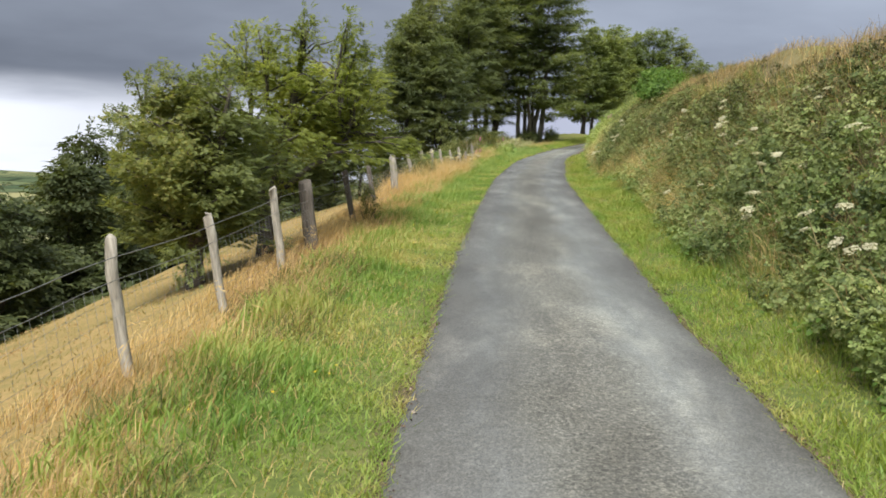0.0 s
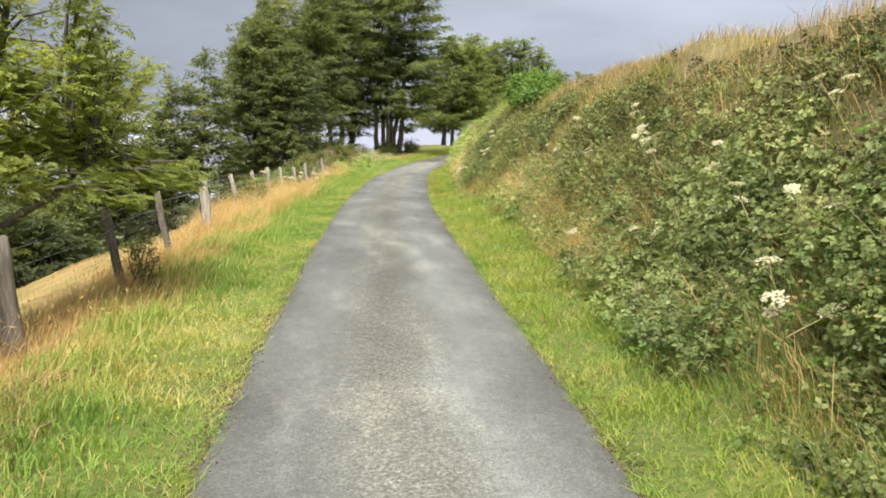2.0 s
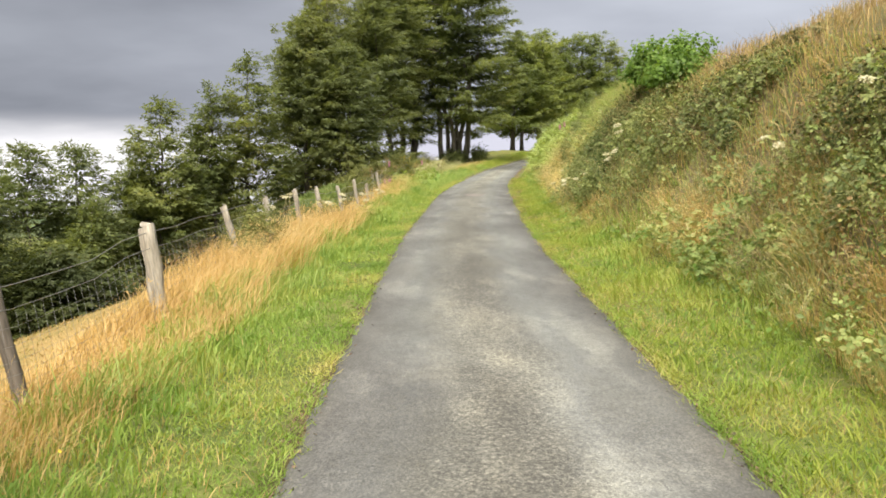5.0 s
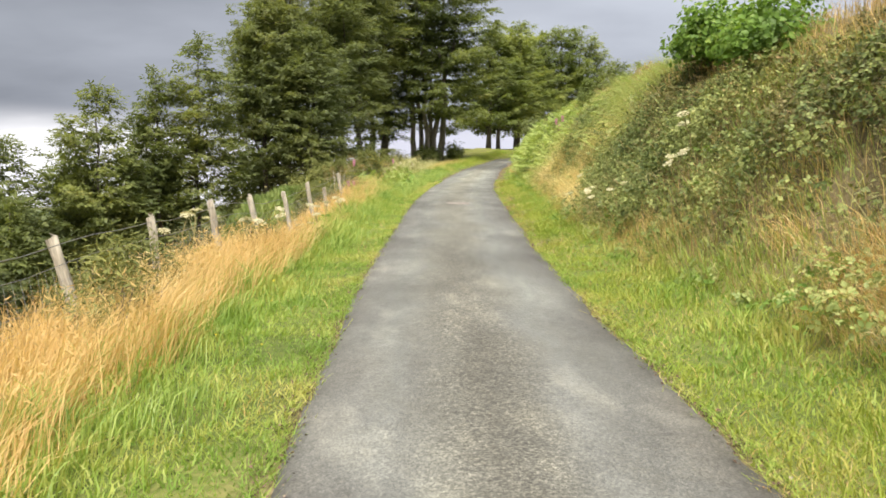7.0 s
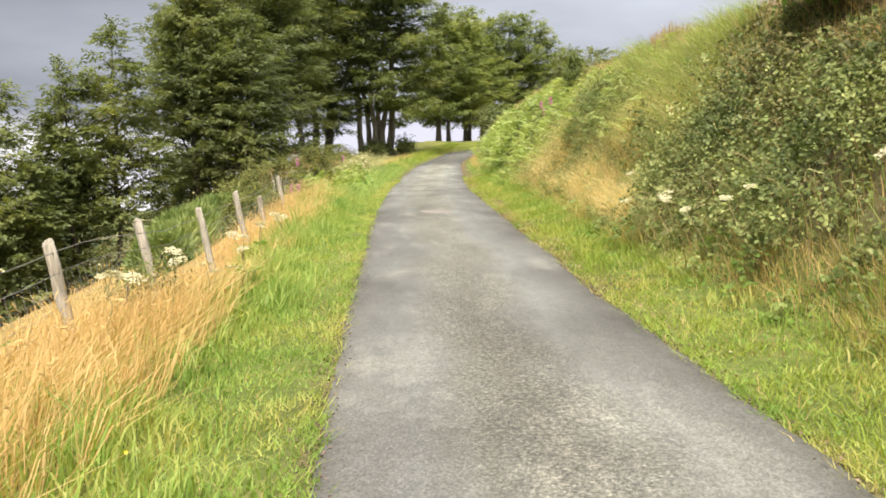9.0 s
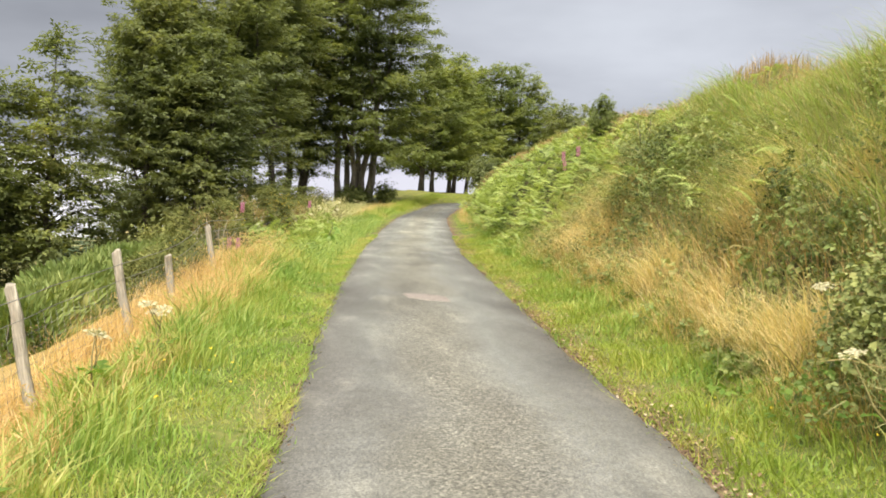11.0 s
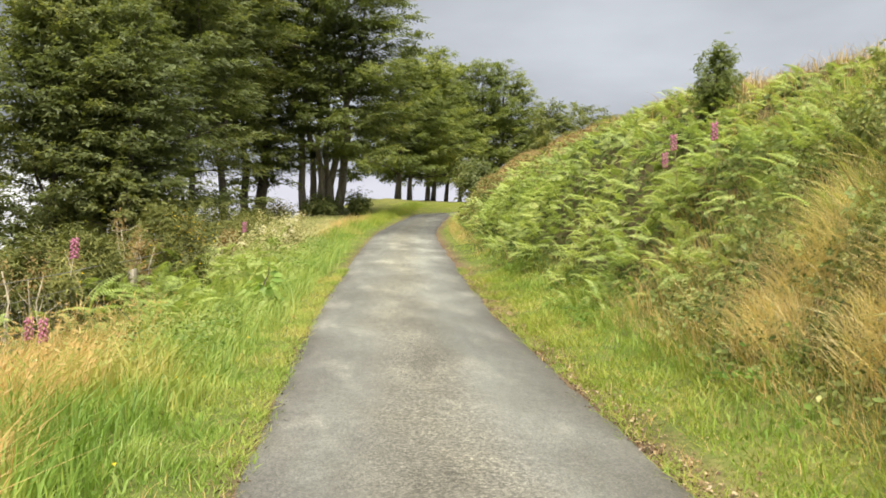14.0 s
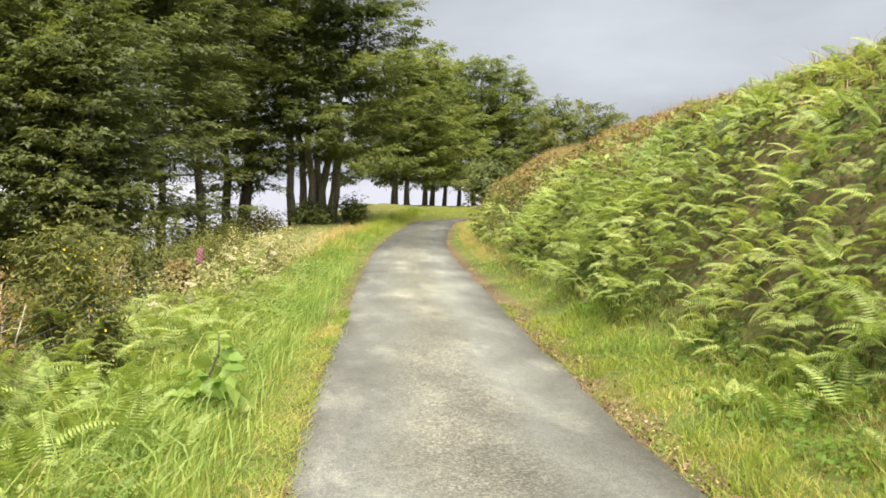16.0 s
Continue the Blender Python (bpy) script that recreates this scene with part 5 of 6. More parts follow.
def build_left_cover():
    rng = np.random.default_rng(29)
    verge_cover(rng, "verge_herbs", "leafy green herbs and nettles below the bracken", M_ELDER, 26000, 47.5, 72, -4.8, -1.75, 0.34, 0.045)
    verge_cover(rng, "verge_herbs", "bright leafy herbs crowding the verge", M_HERB, 24000, 47.0, 66, -4.2, -1.8, 0.42, 0.036)
    verge_cover(rng, "verge_herbs", "pale seeding herbs and grasses beside the lane", M_PALEHERB, 30000, 54, 76, -4.6, -2.5, 0.85, 0.036)
    verge_cover(rng, "verge_herbs", "dull green scrub leaves along the old fence", M_DULL, 9000, 50, 80, -8.5, -4.2, 0.3, 0.042)
    n = 22000
    x, y, u = strip(rng, n, 47, 68, -3.4, -1.5)
    keep = rng.random(n) < ramp01(y, 47, 51) * ramp01(u, -1.45, -2.1) * (0.3 + value_noise(x, y, 0.7, 55))
    x, y = x[keep], y[keep]
    blades(rng, x, y, rng.uniform(0.16, 0.46, len(x)), rng.uniform(0.008, 0.016, len(x)), 0.4, M_LUSH, "verge_grass", "long lush green grass beside the herbs", 2, (0.25, 0.0))
    # bracken among them
    n = 900
    x, y, u = strip(rng, n, 49.6, 61, -4.6, -2.3)
    mound = ramp01(-u, 2.2, 3.2) * (0.3 + 0.9 * value_noise(x, y, 1.1, 108))
    P = np.stack([x, y, land(x, y) + 0.06 + 0.75 * mound * rng.random(n) ** 0.6], 1)
    R = frond_frames(rng, np.tile([0, 0, 1.0], (n, 1)), (0.6, -0.6), 1.3)
    V, F = stamp(FROND_V, FROND_F, P, R, 0.48 * rng.uniform(0.6, 1.25, n))
    tagged(new("bracken", mesh_arrays("bracken", V, F, M_BRACKEN)), "green bracken on the verge beside the old fence", "bracken", kind="stuff")



def build_litter():
    """Dead leaves, chips and bits of straw gathered along the right edge of the tarmac."""
    rng = np.random.default_rng(37)
    n = 7000
    y = rng.uniform(30, 60, n)
    x = lane_x(y) + 1.36 + np.abs(rng.normal(0.0, 0.17, n))
    keep = rng.random(n) < ramp01(y, 30, 37) * (0.3 + value_noise(x, y, 0.6, 58))
    x, y = x[keep], y[keep]
    n = len(x)
    P = np.stack([x, y, land(x, y) + rng.uniform(0.004, 0.03, n)], 1)
    V, F = stamp(LEAF_V, LEAF_F, P, frames_from(np.array([[0, 0, 1.0]]) + rng.normal(0, 0.35, (n, 3)), rng), rng.uniform(0.012, 0.045, n))
    tagged(new("leaf_litter", mesh_arrays("leaf_litter", V, F, M_LITTER)), "dead brown leaves and grit along the tarmac's edge", "litter", kind="stuff")


    # crumbs of stone, soil and dead leaf along both tarmac edges
    n = 15000
    y = rng.uniform(2, 60, n)
    left = rng.random(n) < 0.5
    x = lane_x(y) + np.where(left, -1.30, 1.36) + rng.normal(0, 0.06, n)
    keep = rng.random(n) < 0.25 + 1.1 * value_noise(x, y, 0.35, 70)
    x, y = x[keep], y[keep]
    n = len(x)
    P = np.stack([x, y, lane_z(y) + rng.uniform(0.012, 0.03, n)], 1)
    V, F = stamp(LEAF_V, LEAF_F, P, frames_from(np.array([[0, 0, 1.0]]) + rng.normal(0, 0.5, (n, 3)), rng), rng.uniform(0.01, 0.035, n))
    tagged(new("edge_crumbs", mesh_arrays("edge_crumbs", V, F, M_CRUMB)), "dark reddish-brown crumbs along the tarmac's edges", "litter", kind="stuff")


build_left_cover()
build_litter()


build_bank()


# ---- fence ----
POST_Y = [4.4, 7.15, 9.72, 12.3, 14.2, 17.75, 20.65, 23.98, 27.95, 30.35, 33.3, 36.15, 39.3, 42.3, 44.5, 47.4, 52.6, 55.6, 58.8, 60.6, 63.5]
THICK = {14.2: 0.115, 23.98: 0.10}
DARK = {14.2, 17.75, 20.65}
FENCE_U = -3.66


def fence_point(y, up):
    x = float(lane_x(y)) + FENCE_U
    return np.array([x - 0.15 * up, y, float(land(x, y)) + up])


def post_mesh(h, r, rng, mat):
    """Round fencing stake: a little crooked, top sawn at a slant, edges chipped."""
    zs = np.array([-0.25, 0, 0.3, 0.6, 0.85, h - 0.02, h])
    ctr = np.stack([rng.normal(0, 0.008, 7), rng.normal(0, 0.008, 7), zs], 1)
    V, F = tube(ctr, [r * 1.04, r * 1.03, r, r * 0.98, r * 0.97, r * 0.95, r * 0.86], 9)
    V[:, 2] += np.where(V[:, 2] > h - 0.05, V[:, 0] * 0.3, 0)
    V += rng.normal(0, 0.003, V.shape)
    return quads_to_mesh("post", V, F, mat)


def build_fence():
    rng = np.random.default_rng(5)
    fence = thing("fence", "stock fence of weathered posts with wire netting and plain wires", "fence", fence_point(7.15, 0))
    inv = Matrix.Translation(fence.location).inverted()
    tops = []
    for y in POST_Y:
        r = THICK.get(y, rng.uniform(0.05, 0.062))
        h = (1.1 if y < 43 else 0.9 if y < 48 else 0.48) + rng.uniform(-0.04, 0.05)
        p = fence_point(y, 0)
        post = part("post", post_mesh(h, r, rng, M_DARKPOST if y in DARK else M_POST), fence, "thick dark straining post" if y in THICK else "")
        post.matrix_parent_inverse = inv
        post.location = p
        post.rotation_euler = Euler((rng.normal(0, 0.02), -0.15 + rng.normal(0, 0.03), 0))
        tops.append(p)
    ends = [1.0] + POST_Y
    # strands
    for up, rad in ((0.98, 0.0045), (0.80, 0.0036), (0.66, 0.0015), (0.52, 0.0015), (0.40, 0.0015), (0.30, 0.0015), (0.21, 0.0015), (0.13, 0.0015)):
        pts = []
        for a, b in zip(ends[:-1], ends[1:]):
            for k in range(4):
                y = a + (b - a) * k / 4
                pts.append(fence_point(y, up) + np.array([0.058, 0, -0.012 * math.sin(math.pi * k / 4)]))
        pts.append(fence_point(ends[-1], up) + np.array([0.058, 0, 0]))
        V, F = tube(pts, [rad] * len(pts), 4)
        w = part("wire", quads_to_mesh("wire", V, F, M_WIRE), fence)
        w.matrix_parent_inverse = inv
    # upright stays of the netting, one mesh a bay
    for a, b in zip(ends[:-1], ends[1:]):
        pieces = []
        for y in np.arange(a + 0.08, b - 0.03, 0.155):
            lo, hi = fence_point(y, 0.10), fence_point(y, 0.80)
            off = np.array([0.058, 0, 0])
            pieces.append(tube([lo + off, hi + off], [0.0013, 0.0013], 3))
        V, F = join(pieces)
        w = part("netting", quads_to_mesh("netting", V, F, M_WIRE), fence)
        w.matrix_parent_inverse = inv


build_fence()


# ---- trees ----
def bough(rng, a, b, r0, r1, sag=0.15, n=5):
    """Crooked limb from a to b."""
    a, b = np.asarray(a, float), np.asarray(b, float)
    t = np.linspace(0, 1, n)[:, None]
    L = np.linalg.norm(b - a)
    pts = a + (b - a) * t + rng.normal(0, 0.035 * L, (n, 3)) * np.sin(t * np.pi) + np.array([0, 0, sag * L]) * np.sin(t * np.pi)
    return tube(pts, np.linspace(r0, r1, n), 6)


def crown_clumps(rng, n, centre, radii, hollow=0.35, flat_base=None):
    """Centres of leaf clumps filling an uneven envelope."""
    d = rng.normal(size=(n, 3)); d /= np.linalg.norm(d, axis=1, keepdims=True)
    r = (hollow + (1 - hollow) * rng.random(n)) ** 0.6
    bulge = 0.72 + 0.5 * value_noise(d[:, 0] * 3 + centre[0], d[:, 1] * 3 + d[:, 2] * 2 + centre[1], 0.8, 61)
    P = np.asarray(centre) + d * (r * bulge)[:, None] * np.asarray(radii)
    if flat_base is not None:
        P[:, 2] = np.where(P[:, 2] < flat_base, flat_base + rng.random(n) * 0.8, P[:, 2])
    return P


def build_tree(name, label, at, stems, ends, starts, leaf, per_metre, width, bark, leaves, seed, group="", droop=0.25, wind=0.3, thick=0.08, limbs=40, plume=None):
    """stems: (foot, head, foot radius, head radius), relative to the tree's foot.
    ends, starts: each leafy bough runs from a place on a stem to its end and carries flat sprays of leaves."""
    rng = np.random.default_rng(seed)
    x, y = at
    foot = np.array([x, y, float(land(x, y))])
    tree = thing(name, label, "tree", foot, group)
    for f, h, r0, r1 in stems:
        f, h = np.asarray(f, float), np.asarray(h, float)
        n = 9
        t = np.linspace(0, 1, n)[:, None]
        L = np.linalg.norm(h - f)
        pts = f + (h - f) * t + rng.normal(0, 0.016 * L, (n, 3)) * np.sin(t * np.pi) * np.array([1, 1, 0.2])
        pts[0, 2] -= 0.3
        rad = np.interp(t.ravel(), [0, 0.06, 0.2, 1], [r0 * 1.45, r0 * 1.08, r0, r1])
        V, F = tube(pts, rad, 9)
        V += rng.normal(0, 0.03 * r0, V.shape)
        part("trunk", quads_to_mesh("trunk", V, F, bark), tree)
    ids = rng.choice(len(ends), min(limbs, len(ends)), replace=False)
    V, F = join([bough(rng, starts[i], starts[i] + (ends[i] - starts[i]) * 0.9, 0.012 + 0.012 * np.linalg.norm(ends[i] - starts[i]), 0.008, 0.05) for i in ids])
    tagged(part("branchwork", quads_to_mesh("branchwork", V, F, bark), tree), kind="stuff")
    A, B = np.asarray(starts), np.asarray(ends)
    ln = np.linalg.norm(B - A, axis=1)
    which = np.repeat(np.arange(len(B)), np.maximum(6, (ln * per_metre * rng.uniform(0.6, 1.4, len(B)))).astype(int))
    n = len(which)
    t = 1.04 - 0.78 * rng.random(n) ** 1.3
    D = (B - A)[which]
    out = D / (np.linalg.norm(D, axis=1, keepdims=True) + 1e-9)
    P = A[which] + D * t[:, None]
    w = width * (1.15 - 0.75 * (t - 0.3))
    off = rng.normal(size=(n, 3)) * w[:, None] * np.array([1, 1, 0]) + np.array([0, 0, 1.0]) * rng.normal(0, thick, n)[:, None]
    off[:, 2] -= droop * (np.hypot(off[:, 0], off[:, 1]) + 0.25 * np.maximum(0, t - 0.5) * ln[which])
    off[:, 0] += wind * np.abs(off[:, 0])
    P = P + off
    X = out * np.array([1, 1, 0.4]) + off * np.array([0.8, 0.8, 0]) + rng.normal(0, 0.35, (n, 3)) + np.array([wind * 0.6, 0, -droop])
    X /= np.linalg.norm(X, axis=1, keepdims=True)
    up = np.array([0, 0, 1.0]) + rng.normal(0, 0.30, (n, 3))
    Y = np.cross(up, X); Y /= np.linalg.norm(Y, axis=1, keepdims=True) + 1e-9
    R = np.stack([X, Y, np.cross(X, Y)], 2)
    V, F = stamp(*(plume or (PLUME_V, PLUME_F)), P, R, leaf * rng.uniform(0.6, 1.4, n))
    part("crown", mesh_arrays("crown", V, F, leaves), tree)
    return tree


def boughs(rng, n, stems, base, height, radius, profile, ascend, lean=(0, 0)):
    """Ends and starts of the leafy boughs: an uneven envelope round the stems, radius * profile(height share)."""
    f = rng.random(n) ** 0.9
    th = np.arange(n) * 2.39996 + rng.normal(0, 0.4, n)
    rough = 0.46 + 1.02 * value_noise(np.cos(th) * 1.6 + f * 2.2 + 7, np.sin(th) * 1.6 + f * 3.1 + 3, 0.55, int(rng.integers(1000)))
    r = radius * np.interp(f, *profile) * rough * (0.45 + 0.55 * rng.random(n) ** 0.4)
    z = base + (height - base) * f + rng.normal(0, 0.25, n)
    z -= (1 - ramp01(f, 0.0, 0.25)) * rng.uniform(0, 0.55, n) * base * (value_noise(th * 1.3, f, 0.9, 83) > 0.45)
    E, S = [], []
    for k in range(n):
        st = stems[int(rng.integers(len(stems)))]
        a, h = np.asarray(st[0], float), np.asarray(st[1], float)
        zz = np.clip(z[k] - ascend * r[k], min(base * 0.7, h[2] * 0.5), h[2])
        s0 = a + (h - a) * ((zz - a[2]) / (h[2] - a[2]))
        c = s0 * 0.6 + np.array([lean[0] * f[k], lean[1] * f[k], 0]) * 0.4
        E.append((c[0] + r[k] * math.cos(th[k]), c[1] + r[k] * math.sin(th[k]), z[k])); S.append(s0)
    return np.array(E), np.array(S)


ROUND = ([0, 0.15, 0.45, 0.75, 0.92, 1.0], [0.70, 0.95, 1.0, 0.78, 0.48, 0.22])
SPIRE = ([0, 0.12, 0.4, 0.7, 0.9, 1.0], [0.85, 1.0, 0.85, 0.55, 0.28, 0.10])


def broad_tree(name, label, at, height, base, radius, seed, leaves, stems=None, bark=None, n=150, leaf=0.30, per=16, group="", lean=(0.5, 0), profile=ROUND, ascend=0.35, width=0.42, wind=0.3, plume=None):
    rng = np.random.default_rng(seed + 500)
    bark = bark or M_BARK
    stems = stems or [((0, 0, 0), (lean[0], lean[1], height * 0.92), 0.2, 0.04)]
    E, S = boughs(rng, n, stems, base, height, radius, profile, ascend, lean)
    return build_tree(name, label, at, stems, E, S, leaf, per, width, bark, leaves, seed, group, wind=wind, plume=plume or (FLAKE_V, FLAKE_F))


def hawthorn(at, height, radius, seed, stem, label, lean, shoots, low, leaves, count):
    rng = np.random.default_rng(seed + 900)
    E, S = boughs(rng, count, stem, low, height, radius, ([0, 0.2, 0.55, 0.8, 1.0], [0.8, 1.0, 0.95, 0.65, 0.3]), 0.5, lean)
    # upright shoots above the crown
    tips = np.array(shoots, float).reshape(-1, 3)
    E = np.vstack([E, tips, tips + rng.normal(0, 0.16, tips.shape)])
    high = tips[:, 2:] > 2.6
    S = np.vstack([S, np.where(high, tips * np.array([0.8, 1, 0.66]), tips * np.array([0.62, 0.8, 1.02])), np.where(high, tips * np.array([0.8, 1, 0.7]), tips * np.array([0.7, 0.9, 1.03]))])
    return build_tree("hawthorn_tree", label, at, stem, E, S, 0.125, 78, 0.15, M_BARK, leaves, seed, "hawthorns by the fence", 0.3, 0.45, 0.05, 110)


def build_trees():
    # first hawthorn's darker leaf colour: its own olive tone plus its lower crown's shade
    hawthorn((-3.7, 13.2), 3.05, 1.25, 1, [((0, 0, 0), (-0.1, 0.2, 2.8), 0.125, 0.03), ((0.02, 0, 0.9), (-0.9, 0.3, 2.6), 0.08, 0.02), ((0.02, 0, 0.9), (0.6, -0.3, 3.0), 0.07, 0.02)], "small hawthorn with a gnarled dark trunk beside the fence", (-0.1, 0), [(0.46, 0, 3.46), (-0.24, 0.1, 2.95), (-0.5, 0, 2.75), (0.2, 0.1, 3.2)], 1.05, M_BEECH, 200)
    hawthorn((-3.1, 15.3), 3.8, 1.15, 2, [((0, 0, 0), (0.7, 0.1, 3.9), 0.13, 0.03), ((0, 0, 0.9), (1.5, 0.5, 2.15), 0.06, 0.02), ((0, 0, 0.8), (-0.4, 0.2, 3.3), 0.06, 0.02), ((0.3, 0.05, 1.8), (1.2, 2.5, 3.45), 0.045, 0.015)], "windswept yellow-green hawthorn leaning over the fence", (0.25, 0.5), [(1.5, 0, 4.25), (0.7, 0, 4.3), (0.07, 0, 3.9), (-0.35, 0, 3.97), (1.75, 0.2, 3.2), (1.6, 0, 3.65), (1.33, 2.93, 3.64), (1.1, 2.3, 3.4), (1.2, 1.8, 3.1), (0.9, 2.2, 3.0), (2.55, 0.47, 1.93), (2.25, 0.6, 2.05), (1.74, 1.28, 2.3), (1.95, 0.5, 2.12), (1.78, -0.1, 1.75), (1.4, 0.6, 2.05), (1.3, 0.2, 1.85), (2.2, 0.9, 2.1)], 2.15, M_HAWTHORN, 100)
    # trees down the slope to the west: place, height of the top, radius
    for k, (x, y, top, r) in enumerate(((-14.5, 21, -0.6, 2.2), (-17.5, 27, 0.1, 2.8), (-17, 33, 0.8, 2.6), (-21, 38, 1.2, 3.2), (-18.5, 43, 2.2, 3.0), (-21, 51, 4.0, 3.0), (-18, 56, 4.9, 2.8), (-23, 62, 6.0, 3.2), (-18, 64, 6.2, 2.7), (-16.3, 67, 6.3, 2.5), (-11.8, 69.5, 9.2, 2.8), (-6.9, 73, 12.0, 2.4), (-24, 74, 7.0, 3.0), (-9.2, 72, 9.9, 2.1), (-17, 48, 1.6, 2.4), (-14, 62, 2.6, 2.2), (-14.5, 57, 0.8, 2.2), (-13.5, 71, 6.5, 2.4), (-10.5, 75, 7.0, 2.2), (-11, 84, 5.2, 2.6), (-6, 88, 5.8, 2.4), (-17, 84, 4.6, 2.8), (-4.2, 82, 5.6, 2.0))):
        h = top - float(land(x, y))
        # trees up to y = 60 get the darker leaves that stand in for shade
        broad_tree("hedgerow_tree", "dark green broadleaf tree on the slope below the pasture", (x, y), h, h * (0.27 if y > 55 and top > 6 else 0.08), r * 1.25, 100 + k, M_DARKLEAF if y > 74 else M_BEECH if y > 60 else M_SHADED, n=165 if 36 < y < 77 else 100, leaf=0.42 if y > 53 else 0.5, per=25 if 36 < y < 63 else 18, group="trees below the pasture", stems=[((0, 0, 0), (0.4, 0, h * 0.95), 0.13, 0.02)], profile=SPIRE, lean=(0.4, 0))
    # the small dark wood left of the lane's top
    for k, (x, y, top, r) in enumerate(((-3.3, 78, 16.0, 2.8), (-1.8, 80, 18.0, 3.5), (-0.4, 77, 13.5, 2.9), (1.6, 84, 19.5, 3.5), (3.2, 90, 21.5, 3.6), (-3.0, 89, 18.0, 3.4))):
        h = top - float(land(x, y))
        broad_tree("wood_tree", "dark dense tree in the small wood beside the lane", (x, y), h, 7.0 if x > 3 else 2.6, r * 1.05, 200 + k, M_DARKLEAF, n=230, leaf=0.35, per=23, group="small wood beside the lane", stems=[((0, 0, 0), (0.4, 0, h * 0.95), 0.16, 0.03), ((0.1, 0.2, 0), (-0.9, 0.5, h * 0.6), 0.09, 0.02)], profile=([0, 0.15, 0.45, 0.75, 0.92, 1.0], [0.75, 0.95, 1.0, 0.72, 0.42, 0.18]), ascend=0.15)
    broad_tree("beech_tree", "tall beech with two close trunks at the lane's top", (5.1, 96.5), 18.0, 5.0, 4.4, 301, M_BEECH,
               [((-0.5, 0, 0), (-0.8, 0, 16), 0.24, 0.05), ((0.35, 0.1, 0), (0.9, 0.2, 17), 0.34, 0.05)], M_BARK, 300, 0.44, 18, "beeches at the lane's top", ascend=0.2)
    broad_tree("beech_tree", "tall many-stemmed beech clump with pale trunks", (9.3, 97), 18.5, 4.2, 5.9, 302, M_BEECH,
               [((-1.05, 0, 0), (-2.3, 0, 14), 0.22, 0.05), ((-0.45, 0.3, 0), (-0.9, 0.4, 17), 0.20, 0.05), ((-0.12, -0.2, 0), (0.0, -0.6, 17.5), 0.21, 0.05), ((0.26, 0.2, 0), (0.9, 0.6, 17), 0.19, 0.05), ((0.62, 0, 0), (1.8, 0, 15), 0.22, 0.05), ((1.0, 0, 0), (2.9, -0.2, 14), 0.27, 0.05)], M_PALEBARK, 380, 0.44, 18, "beeches at the lane's top", (1.7, 0), ascend=0.15)
    for k, (x, y, top, r, s) in enumerate(((19.6, 125, 22.4, 5.4, 0.26), (20.9, 125.6, 21.6, 4.8, 0.22), (23.6, 127, 23.4, 5.2, 0.2), (25.9, 140, 24.6, 5.6, 0.24), (28.1, 140, 23.8, 5.0, 0.2), (29.9, 140.5, 24.8, 5.0, 0.2), (31.8, 141, 25.4, 5.2, 0.2), (34.9, 142, 25.6, 5.4, 0.2), (37.6, 143.5, 22.6, 4.8, 0.2))):
        h = top - float(land(x, y))
        broad_tree("lane_tree", "tree in the row where the lane bends", (x, y), h, 3.4, r, 400 + k, M_OLIVE, [((0, 0, 0), (0.5 + 0.1 * k, 0, h * 0.95), s, 0.04)], M_BARK, 165, 0.54, 12, "row of trees at the bend", profile=([0, 0.2, 0.5, 0.8, 1.0], [0.9, 1.0, 0.8, 0.5, 0.2]))
    for k, (x, y, h, r) in enumerate(((36, 128, 10.6, 4.4), (41, 131, 10.8, 4.4), (46, 136, 10.6, 4.6), (52, 140, 10.2, 4.6), (58, 145, 9.4, 4.6))):
        broad_tree("far_tree", "dark tree beyond the top of the bank", (x, y), h, 1.5, r, 500 + k, M_DARKLEAF, n=110, leaf=0.6, per=12, group="trees beyond the bank")


build_trees()


